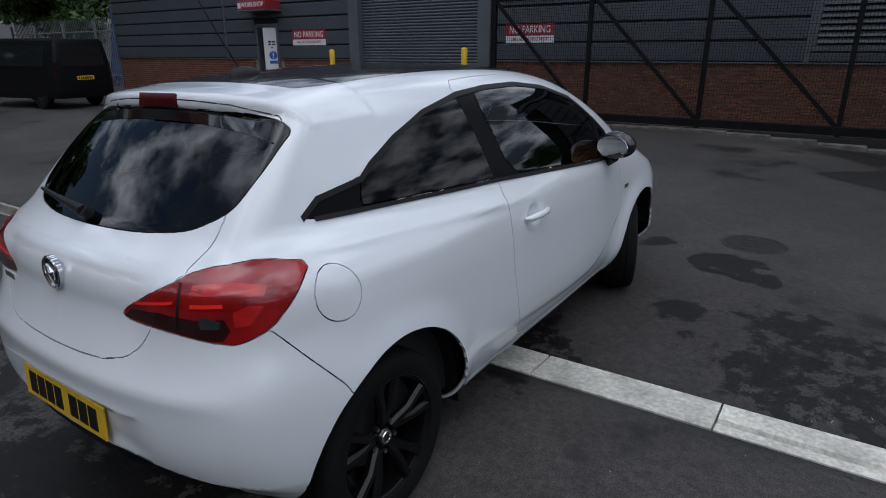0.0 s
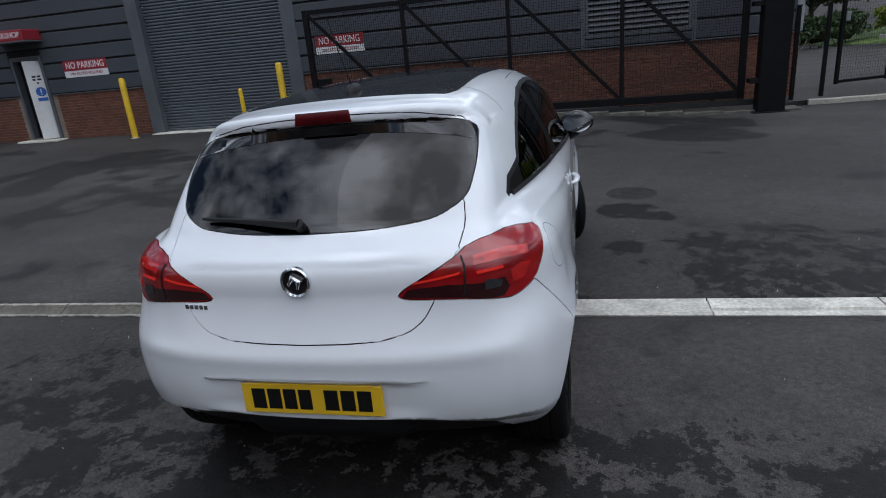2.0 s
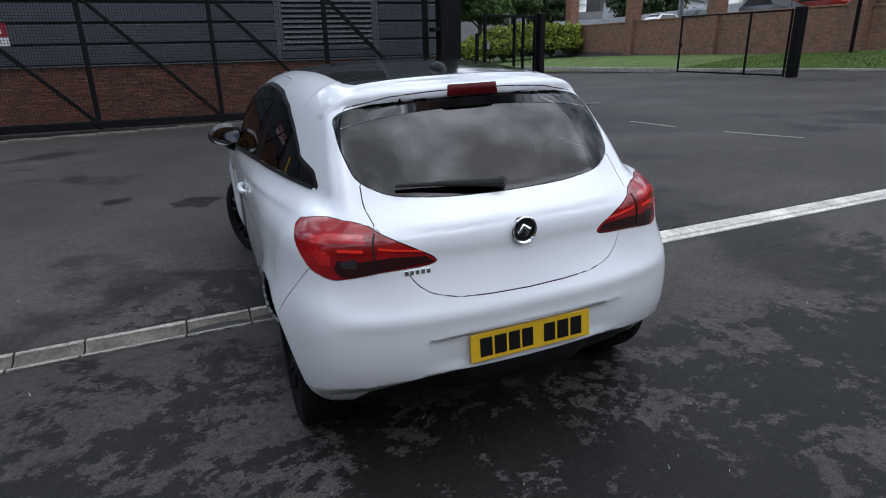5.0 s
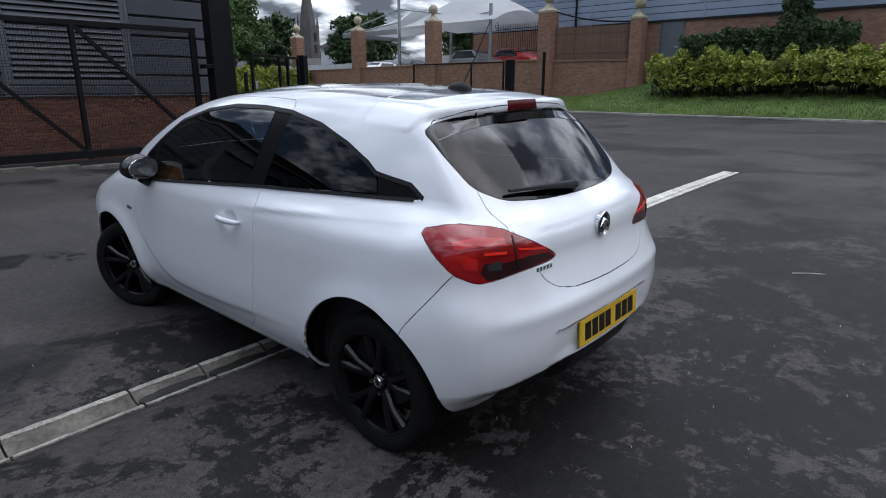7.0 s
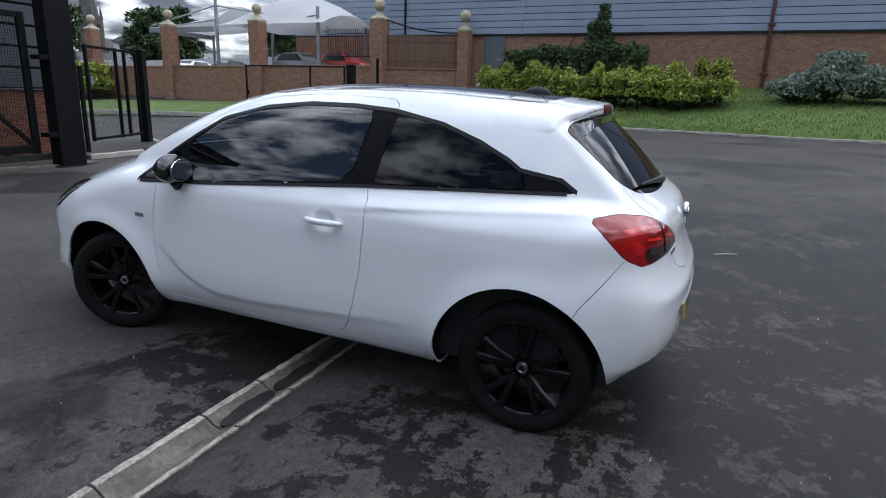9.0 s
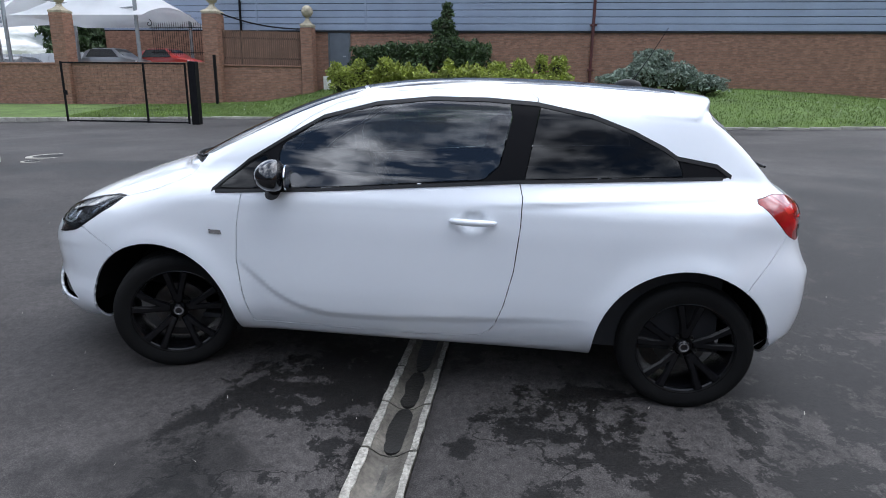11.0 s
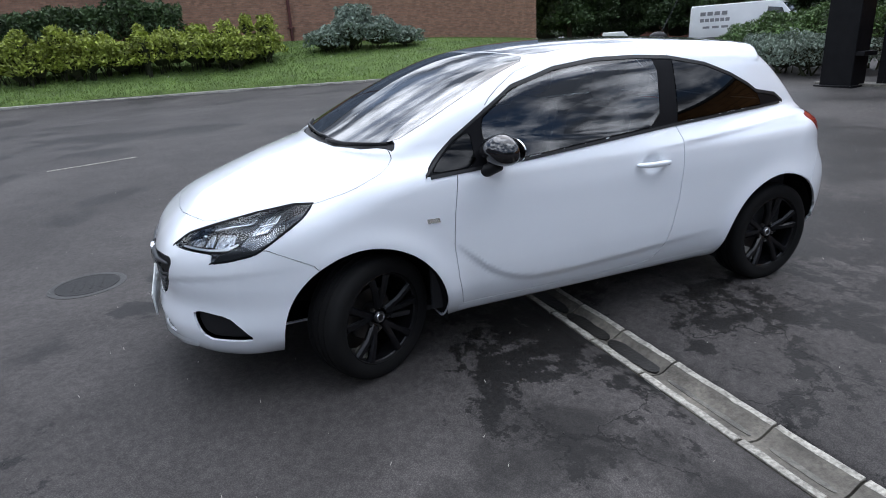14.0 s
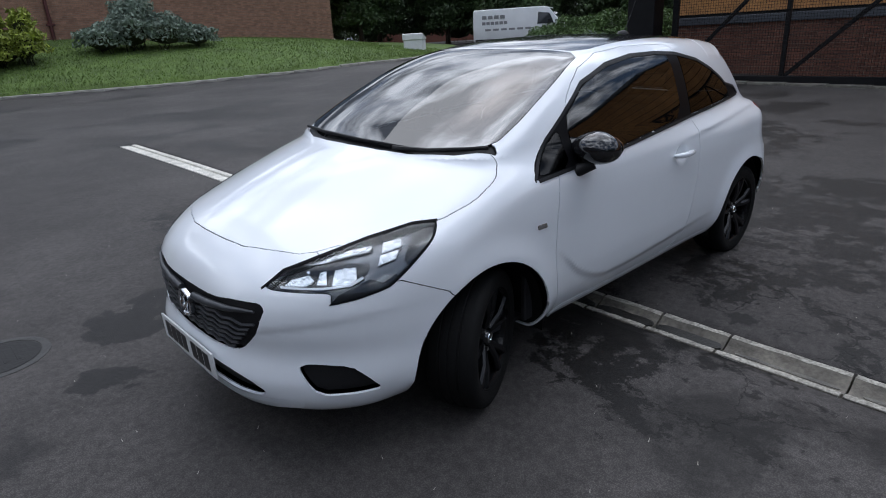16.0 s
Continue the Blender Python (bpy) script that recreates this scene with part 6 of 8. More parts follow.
def skin(cell):
    """Quads all over the solid: one point in each cell that the skin crosses, joined across the crossed edges."""
    n = [int(1.0 / cell) + 1, int(4.3 / cell) + 1, int(1.5 / cell) + 1]
    ax = [np.arange(-n[0], n[0] + 1) * cell, -2.05 + np.arange(n[1]) * cell, .10 + np.arange(n[2]) * cell]
    half_x = ax[0][n[0]:]
    far = 5
    rough = solid(*np.meshgrid(half_x[::far], ax[1][::far], ax[2][::far], indexing="ij"))
    at = np.ix_(*[np.minimum((np.arange(len(a)) + far // 2) // far, r - 1) for a, r in zip((half_x, ax[1], ax[2]), rough.shape)])
    half = rough[at]
    near = np.nonzero(np.abs(half) < far * cell * 1.6)
    half[near] = solid(half_x[near[0]], ax[1][near[1]], ax[2][near[2]])
    v = np.concatenate([half[:0:-1], half])
    inside = v < 0
    c = inside[:-1, :-1, :-1].astype(np.int8)
    count = sum(inside[i:inside.shape[0] - 1 + i, j:inside.shape[1] - 1 + j, k:inside.shape[2] - 1 + k].astype(np.int8) for i in (0, 1) for j in (0, 1) for k in (0, 1))
    cells = np.argwhere((count > 0) & (count < 8))
    index = -np.ones(count.shape, int)
    index[tuple(cells.T)] = np.arange(len(cells))
    low = np.array([a[0] for a in ax])
    pts = low + (cells + .5) * cell
    pts = settle(pts, 4)
    limit = low + (cells + .5) * cell
    pts = np.clip(pts, limit - .75 * cell, limit + .75 * cell)
    quads = []
    for a in range(3):
        b, d = (a + 1) % 3, (a + 2) % 3
        sl = [slice(None)] * 3
        sl[a] = slice(0, -1)
        s2 = [slice(None)] * 3
        s2[a] = slice(1, None)
        e = np.argwhere(inside[tuple(sl)] != inside[tuple(s2)])
        e = e[(e[:, b] > 0) & (e[:, d] > 0) & (e[:, b] < count.shape[b]) & (e[:, d] < count.shape[d])]
        at = []
        for ob, od in ((0, 0), (-1, 0), (-1, -1), (0, -1)):
            q = e.copy()
            q[:, b] += ob
            q[:, d] += od
            at.append(index[tuple(q.T)])
        q = np.stack(at, 1)
        out = inside[tuple(e.T)]
        q[out] = q[out][:, ::-1]
        quads.append(q[:, ::-1])
    return pts, np.concatenate(quads)
# ---- the car: panels cut out of the skin ----
DIAG = math.sqrt(.5)
VIEWS = {  # name: how a point shows in that view (u, v), the way along which the view looks at it
    "side": (lambda p: (p[:, 1], p[:, 2]), (1, 0, 0)),
    "rear": (lambda p: (np.abs(p[:, 0]), p[:, 2]), (0, -1, 0)),
    "front": (lambda p: (np.abs(p[:, 0]), p[:, 2]), (0, 1, 0)),
    "top": (lambda p: (np.abs(p[:, 0]), p[:, 1]), (0, 0, 1)),
    "tail": (lambda p: ((np.abs(p[:, 0]) + p[:, 1]) * DIAG, p[:, 2]), (DIAG, -DIAG, 0)),
    "nose": (lambda p: ((np.abs(p[:, 0]) - p[:, 1]) * DIAG, p[:, 2]), (DIAG, DIAG, 0)),
}


def ring(cy, cz, r, n=64):
    return [(cy + r * math.cos(i * 2 * math.pi / n), cz + r * math.sin(i * 2 * math.pi / n)) for i in range(n)]


def arch(cy, cz, r, n=40):
    """A wheel arch: half a ring, straight down below the axle."""
    return [(cy + r * math.cos(i * math.pi / n), cz + r * math.sin(i * math.pi / n)) for i in range(n + 1)] + [(cy - r, .0), (cy + r, .0)]


def rounded(poly, cuts=2):
    """Corner cutting: a smooth closed outline from a few corners."""
    p = np.array(poly, float)
    for _ in range(cuts):
        q = np.roll(p, -1, axis=0)
        p = np.stack([.82 * p + .18 * q, .18 * p + .82 * q], 1).reshape(-1, 2)
    return p


def contains(poly, u, v):
    inside = np.zeros(len(u), bool)
    for (x0, y0), (x1, y1) in zip(poly, np.roll(poly, -1, axis=0)):
        cross = (y0 > v) != (y1 > v)
        if y0 != y1:
            inside ^= cross & (u < (x1 - x0) * (v - y0) / (y1 - y0) + x0)
    return inside


def nearest(poly, u, v):
    best, bu, bv = np.full(len(u), 9.0), u.copy(), v.copy()
    for (x0, y0), (x1, y1) in zip(poly, np.roll(poly, -1, axis=0)):
        dx, dy = x1 - x0, y1 - y0
        t = np.clip(((u - x0) * dx + (v - y0) * dy) / max(dx * dx + dy * dy, 1e-12), 0, 1)
        qu, qv = x0 + t * dx, y0 + t * dy
        d = np.hypot(qu - u, qv - v)
        m = d < best
        best[m], bu[m], bv[m] = d[m], qu[m], qv[m]
    return best, bu, bv


# name, view, outline, what else must hold; the first that holds a place takes it
side_window = [(.97, .934), (.731, .943), (.458, .963), (-.043, 1.0), (-.464, 1.029), (-.956, 1.050), (-1.385, 1.061), (-1.40, 1.072), (-1.333, 1.118), (-1.157, 1.148),
               (-1.101, 1.186), (-.964, 1.253), (-.779, 1.319), (-.532, 1.366), (-.311, 1.38), (-.053, 1.381), (.204, 1.354), (.458, 1.288), (.628, 1.191), (.81, 1.082), (.94, .985)]
REGIONS = [
    ("arch_rear", "side", np.array(arch(-1.225, .295, .385)), lambda p, n: (np.abs(p[:, 0]) > .45)),
    ("arch_front", "side", np.array(arch(1.285, .285, .385)), lambda p, n: (np.abs(p[:, 0]) > .45)),
    ("door_glass", "side", rounded([(.655, .959), (.3, .983), (-.043, 1.012), (-.365, 1.036), (-.435, 1.362), (-.309, 1.369), (-.052, 1.369), (.204, 1.342), (.458, 1.274), (.56, 1.21), (.655, 1.15)], 1), lambda p, n: np.abs(p[:, 0]) > .4),
    ("corner_glass", "side", rounded([(.935, .95), (.715, .958), (.715, 1.118), (.81, 1.06), (.92, .975)], 1), lambda p, n: np.abs(p[:, 0]) > .4),
    ("quarter_glass", "side", np.array([(-.492, 1.038), (-.82, 1.053), (-1.19, 1.066), (-1.16, 1.135), (-1.1, 1.173), (-.963, 1.239), (-.777, 1.306), (-.548, 1.354)]), lambda p, n: np.abs(p[:, 0]) > .4),
    ("window_surround", "side", rounded(side_window, 1), lambda p, n: (np.abs(p[:, 0]) > .4) & (n[:, 0] * p[:, 0] > 0)),
    ("tail_light", "tail", rounded([(-.499, .984), (-.617, 1.003), (-.782, .986), (-.91, .93), (-1.004, .868), (-1.03, .842), (-.996, .829), (-.884, .826), (-.774, .808), (-.70, .80), (-.6095, .837), (-.5416, .91)], 1), lambda p, n: (p[:, 1] < -1.3)),
    ("headlight", "nose", rounded([(-1.13, .708), (-1.052, .764), (-.933, .801), (-.759, .846), (-.595, .878), (-.50, .88), (-.515, .83), (-.591, .762), (-.668, .704), (-.764, .680), (-.878, .662), (-.862, .703), (-1.0, .705)], 1), lambda p, n: p[:, 1] > 1.3),
    ("rear_window", "rear", rounded([(-.3, 1.030), (.238, 1.034), (.45, 1.052), (.552, 1.105), (.575, 1.215), (.568, 1.325), (.33, 1.362), (-.3, 1.372)], 2), lambda p, n: (p[:, 1] < -1.2) & (n[:, 1] < -.2) & (n[:, 2] > .12)),
    ("rear_valance", "rear", np.array([(-.2, .412), (.305, .416), (.44, .408), (.53, .385), (.60, .345), (.65, .29), (.66, .1), (-.2, .1)]), lambda p, n: p[:, 1] < -1.5),
    ("tailgate", "rear", rounded([(-.3, .693), (.256, .704), (.37, .73), (.42, .765), (.458, .826), (.535, .975), (.548, 1.03), (.540, 1.09), (.550, 1.2), (.552, 1.335), (.3, 1.385), (-.3, 1.40)], 1), lambda p, n: (p[:, 1] < -1.2) & (n[:, 1] < -.05)),
    ("fuel_flap", "side", np.array(ring(-1.435, .885, .078, 32)), lambda p, n: p[:, 0] > .4),
    ("grille", "front", rounded([(-.3, .63), (.22, .634), (.335, .652), (.50, .66), (.47, .56), (.40, .485), (.355, .455), (.2, .435), (-.3, .425)], 1), lambda p, n: p[:, 1] > 1.8),
    ("lower_intake", "front", rounded([(-.3, .372), (.30, .374), (.42, .357), (.495, .316), (.44, .292), (-.3, .28)], 1), lambda p, n: p[:, 1] > 1.8),
    ("fog_recess", "nose", rounded([(-1.012, .424), (-.969, .44), (-.821, .424), (-.766, .378), (-.714, .316), (-.79, .314), (-.942, .318)], 1), lambda p, n: p[:, 1] > 1.6),
    ("windscreen", "top", rounded([(-.3, 1.272), (.2, 1.272), (.38, 1.238), (.56, 1.155), (.672, 1.06), (.668, .869), (.63, .598), (.545, .285), (.3, .362), (-.3, .40)], 1), lambda p, n: (p[:, 2] > 1.0) & (p[:, 1] > .1)),
    ("cowl", "top", np.array([(-.3, 1.315), (0, 1.312), (.2, 1.301), (.38, 1.268), (.566, 1.186), (.705, 1.075), (.672, 1.055), (.5, 1.1), (-.3, 1.2)]), lambda p, n: (p[:, 2] > .95) & (p[:, 1] > .9)),
    ("roof_panel", "top", rounded([(-.3, .385), (.3, .345), (.525, .265), (.50, -.2), (.462, -.7), (.457, -1.17), (.3, -1.195), (-.3, -1.20)], 1), lambda p, n: p[:, 2] > 1.3),
    ("bonnet", "top", rounded([(-.3, 2.01), (.2, 2.002), (.365, 1.955), (.511, 1.893), (.61, 1.73), (.70, 1.54), (.758, 1.468), (.785, 1.30), (.765, 1.15), (.705, 1.075), (.566, 1.186), (.38, 1.268), (.2, 1.301), (-.3, 1.315)], 1), lambda p, n: (p[:, 2] > .75) & (n[:, 2] > .1)),
    ("door", "side", np.array([(.822, .93), (.848, .769), (.859, .611), (.841, .446), (.808, .285), (.2, .278), (-.237, .284), (-.32, .297), (-.36, .325), (-.39, .37), (-.426, .471), (-.464, .636), (-.485, .845), (-.487, .965),
                               (-.469, 1.03), (-.536, 1.385), (-.50, 1.412), (-.32, 1.420), (-.059, 1.421), (.201, 1.402), (.408, 1.346), (.52, 1.287), (.585, 1.242), (.622, 1.205), (.628, 1.15), (.8, 1.0)]), lambda p, n: np.abs(p[:, 0]) > .4),
    ("rear_bumper", "side", np.array([(-1.64, .85), (-1.56, .737), (-1.479, .632), (-1.40, .45), (-1.40, .05), (-2.2, .05), (-2.2, .85)]), lambda p, n: p[:, 1] < -1.3),
    ("front_bumper", "side", np.array([(1.72, .735), (1.592, .674), (1.505, .632), (1.45, .4), (1.45, .05), (2.4, .05), (2.4, 1.0), (1.86, 1.0), (1.86, .78)]), lambda p, n: p[:, 1] > 1.3),
]


def panels(cell):
    """The skin as panels: name of the region -> (points, normals, quads)."""
    pts, quads = skin(cell)
    mid = pts[quads].mean(1)
    nrm = slope(mid)
    label = np.full(len(quads), len(REGIONS))
    for k in range(len(REGIONS) - 1, -1, -1):
        name, view, poly, also = REGIONS[k]
        u, v = VIEWS[view][0](mid)
        label[contains(poly, u, v) & also(mid, nrm)] = k
    low = np.full(len(pts), 99)
    high = np.full(len(pts), -1)
    for c in range(4):
        np.minimum.at(low, quads[:, c], label)
        np.maximum.at(high, quads[:, c], label)
    for k, (name, view, poly, also) in enumerate(REGIONS):
        at = np.flatnonzero((low == k) & (high > k))
        if not len(at):
            continue
        p = pts[at]
        way = np.array(VIEWS[view][1], float)[None] * np.ones((len(at), 1))
        sign = np.where(p[:, 0] < 0, -1.0, 1.0)
        u, v = VIEWS[view][0](p)
        d, qu, qv = nearest(poly, u, v)
        near = d < 1.8 * cell
        q = p.copy()
        if view == "side":
            q[:, 1], q[:, 2] = qu, qv
            way[:, 0] *= sign
        elif view in ("rear", "front"):
            q[:, 0], q[:, 2] = qu * sign, qv
        elif view == "top":
            q[:, 0], q[:, 1] = qu * sign, qv
        else:
            s = 1 if view == "nose" else -1
            depth = (np.abs(p[:, 0]) + s * p[:, 1]) * DIAG
            q[:, 0], q[:, 1], q[:, 2] = (depth + qu) * DIAG * sign, s * (depth - qu) * DIAG, qv
            way[:, 0] *= sign
        for _ in range(5):
            e = 1e-4
            f = solid(*q.T)
            g = (solid(*(q + e * way).T) - f) / e
            q = q - way * np.clip(f / np.where(np.abs(g) < .15, .15 * np.sign(g + 1e-9), g), -.03, .03)[:, None]
        ok = near & (np.abs(solid(*q.T)) < .002) & (np.linalg.norm(q - p, axis=1) < 3 * cell)
        pts[at[ok]] = q[ok]
    normal = slope(pts)
    normal /= np.linalg.norm(normal, axis=1)[:, None]
    names = [r[0] for r in REGIONS] + ["body_shell"]
    return {n: (pts, normal, quads[label == k]) for k, n in enumerate(names)}


def panel_mesh(name, pts, normal, quads, material, gap=.0022, depth=.014, sunk=0.0):
    """One panel: its outer face, drawn in a little at the edge, and a lip that turns inwards all round."""
    used, q = np.unique(quads, return_inverse=True)
    q = q.reshape(-1, 4)
    p, n = pts[used].copy(), normal[used]
    edges = {}
    for f in q.tolist():
        for a, b in zip(f, f[1:] + f[:1]):
            edges[(a, b)] = True
    rim = [(a, b) for a, b in edges if (b, a) not in edges]
    centre = np.zeros_like(p)
    count = np.zeros(len(p))
    m = p[q].mean(1)
    for c in range(4):
        np.add.at(centre, q[:, c], m)
        np.add.at(count, q[:, c], 1)
    inward = centre / np.maximum(count, 1)[:, None] - p
    on = np.unique(np.array(rim).ravel()) if rim else np.array([], int)
    l = np.linalg.norm(inward[on], axis=1)[:, None] + 1e-9
    p[on] += inward[on] / l * gap
    p -= n * sunk
    verts, norms, faces = p.tolist(), n.tolist(), q.tolist()
    top, under = {}, {}
    for v in on.tolist():
        away = (-inward[v] / (np.linalg.norm(inward[v]) + 1e-9)).tolist()
        top[v] = len(verts)
        verts.append(p[v].tolist())
        norms.append(away)
        under[v] = len(verts)
        verts.append((p[v] - n[v] * depth).tolist())
        norms.append(away)
    for a, b in rim:
        faces.append([top[b], top[a], under[a], under[b]])
    me = bpy.data.meshes.new(name)
    me.from_pydata(verts, [], faces)
    me.materials.append(material)
    me.polygons.foreach_set("use_smooth", [True] * len(me.polygons))
    me.update()
    me.normals_split_custom_set_from_vertices(norms)
    return me
# ---- the car ----
def first_hit(start, way, far=3.0):
    """Where rays from outside first meet the skin."""
    t = np.arange(.2, far, .025)
    n = len(start)
    lo = np.full(n, np.nan)
    for s in t:
        v = solid(*(start + way * s).T)
        m = np.isnan(lo) & (v < 0)
        lo[m] = s
        if not np.isnan(lo).any():
            break
    lo = np.where(np.isnan(lo), far / 2, lo)
    a, b = lo - .025, lo.copy()
    for _ in range(12):
        m = (a + b) / 2
        v = solid(*(start + way * m[:, None]).T) < 0
        b, a = np.where(v, m, b), np.where(v, a, m)
    return start + way * a[:, None]


def on_skin(view, uv, sign):
    """Points of the skin that show at (u, v) in a view, on one side of the car."""
    uv = np.array(uv, float)
    u, v = uv[:, 0], uv[:, 1]
    o = np.zeros(len(u))
    if view == "side":
        start, way = np.stack([o + 1.2, u, v], 1), (-1, 0, 0)
    elif view == "rear":
        start, way = np.stack([u, o - 2.4, v], 1), (0, 1, 0)
    elif view == "front":
        start, way = np.stack([u, o + 2.6, v], 1), (0, -1, 0)
    elif view == "top":
        start, way = np.stack([u, v, o + 1.8], 1), (0, 0, -1)
    else:
        s = 1 if view == "nose" else -1
        start, way = np.stack([(2.6 + u) * DIAG, s * (2.6 - u) * DIAG, v], 1), (-DIAG, -s * DIAG, 0)
    p = first_hit(start, np.array(way, float)[None])
    p[:, 0] *= sign
    return p


def skin_patch(view, poly, sign, lift, mat, name, thick=.004, grid=.02):
    """A thin piece laid on the skin, with the given outline."""
    from mathutils.geometry import delaunay_2d_cdt
    poly = np.array(poly, float)
    edge = []
    for a, b in zip(poly, np.roll(poly, -1, axis=0)):
        k = max(1, int(np.hypot(*(b - a)) / grid))
        edge += [a + (b - a) * i / k for i in range(k)]
    lo, hi = poly.min(0), poly.max(0)
    gu, gv = np.meshgrid(np.arange(lo[0], hi[0], grid), np.arange(lo[1], hi[1], grid))
    inner = np.stack([gu.ravel(), gv.ravel()], 1)
    if len(inner):
        d = nearest(poly, inner[:, 0], inner[:, 1])[0]
        inner = inner[contains(poly, inner[:, 0], inner[:, 1]) & (d > grid * .45)]
    uv = np.concatenate([np.array(edge), inner]) if len(inner) else np.array(edge)
    n = len(edge)
    out = delaunay_2d_cdt([Vector(p) for p in uv.tolist()], [(i, (i + 1) % n) for i in range(n)], [], 1, 1e-6)
    uv2 = np.array([tuple(v) for v in out[0]])
    p = on_skin(view, uv2, sign)
    g = slope(p)
    g /= np.linalg.norm(g, axis=1)[:, None]
    top, under = p + g * lift, p + g * (lift - thick)
    k = len(top)
    faces = [list(f) for f in out[2]]
    count = {}
    for f in faces:
        for a, b in zip(f, f[1:] + f[:1]):
            count[(a, b)] = 1
    rim = [(a, b) for a, b in count if (b, a) not in count]
    ring_at = {v: 0 for e in rim for v in e}
    verts, norms = top.tolist(), g.tolist()
    for v in list(ring_at):
        ring_at[v] = len(verts)
        verts += [top[v].tolist(), under[v].tolist()]
        norms += [g[v].tolist()] * 2
    faces += [[ring_at[b], ring_at[a], ring_at[a] + 1, ring_at[b] + 1] for a, b in rim]
    me = bpy.data.meshes.new(name)
    me.from_pydata(verts, [], faces)
    bm = bmesh.new()
    bm.from_mesh(me)
    bmesh.ops.recalc_face_normals(bm, faces=bm.faces)
    bm.to_mesh(me)
    bm.free()
    f0 = me.polygons[0]
    if Vector(f0.normal).dot(Vector(g[out[2][0][0]])) < 0:
        me.flip_normals()
    me.materials.append(mat)
    me.polygons.foreach_set("use_smooth", [True] * len(me.polygons))
    me.normals_split_custom_set_from_vertices(norms)
    return me


car = thing("hatchback_car", "glossy white three-door hatchback with black roof and black wheels", "car", CAR)
PANELS = panels(.016)


def halves(name):
    """A panel that the car has on both sides: the left and the right one."""
    pts, normal, quads = PANELS[name]
    x = pts[quads].mean(1)[:, 0]
    return (pts, normal, quads[x < 0]), (pts, normal, quads[x > 0])


body = part("body_shell", panel_mesh("body_shell", *PANELS["body_shell"], PAINT), None, car, "white painted body shell with roof sides and wings")
# black shell under the panels, added so that the gaps look shaded
seam_quads = np.concatenate([PANELS[k][2] for k in ("body_shell", "bonnet", "tailgate", "rear_bumper", "front_bumper", "fuel_flap", "door", "roof_panel")])
part("seam_backing", panel_mesh("seam_backing", *PANELS["body_shell"][:2], seam_quads, SEAM, gap=0.0, depth=.002, sunk=.0105), None, car, "black inner skin added for the shade in the panel gaps")
bonnet = part("bonnet", panel_mesh("bonnet", *PANELS["bonnet"], PAINT), None, car)
roof_panel = part("roof_panel", panel_mesh("roof_panel", *PANELS["roof_panel"], GLOSS_BLACK), None, car, "gloss black roof panel")
tailgate = part("tailgate", panel_mesh("tailgate", *PANELS["tailgate"], PAINT), None, car, "white tailgate with a roof spoiler")
part("rear_window", panel_mesh("rear_window", *PANELS["rear_window"], GLASS_DARK, depth=.006), None, tailgate, "dark tinted rear window")
part("windscreen", panel_mesh("windscreen", *PANELS["windscreen"], GLASS_SCREEN, depth=.006), None, car, "raked clear windscreen")
part("cowl", panel_mesh("cowl", *PANELS["cowl"], TRIM_BLACK, sunk=.012), None, car, "black plastic cowl under the windscreen")
rear_bumper = part("rear_bumper", panel_mesh("rear_bumper", *PANELS["rear_bumper"], PAINT), None, car)
part("valance", panel_mesh("valance", *PANELS["rear_valance"], TRIM_BLACK, sunk=.006), None, rear_bumper, "black plastic lower valance")
front_bumper = part("front_bumper", panel_mesh("front_bumper", *PANELS["front_bumper"], PAINT), None, car, "white front bumper with a raised lip")
grille_back = part("grille", panel_mesh("grille", *PANELS["grille"], TRIM_BLACK, sunk=.02, depth=.02), None, front_bumper, "black mesh grille")
part("lower_intake", panel_mesh("lower_intake", *PANELS["lower_intake"], TRIM_BLACK, sunk=.03, depth=.02), None, front_bumper)
part("fuel_flap", panel_mesh("fuel_flap", *PANELS["fuel_flap"], PAINT), None, car, "round white fuel flap")
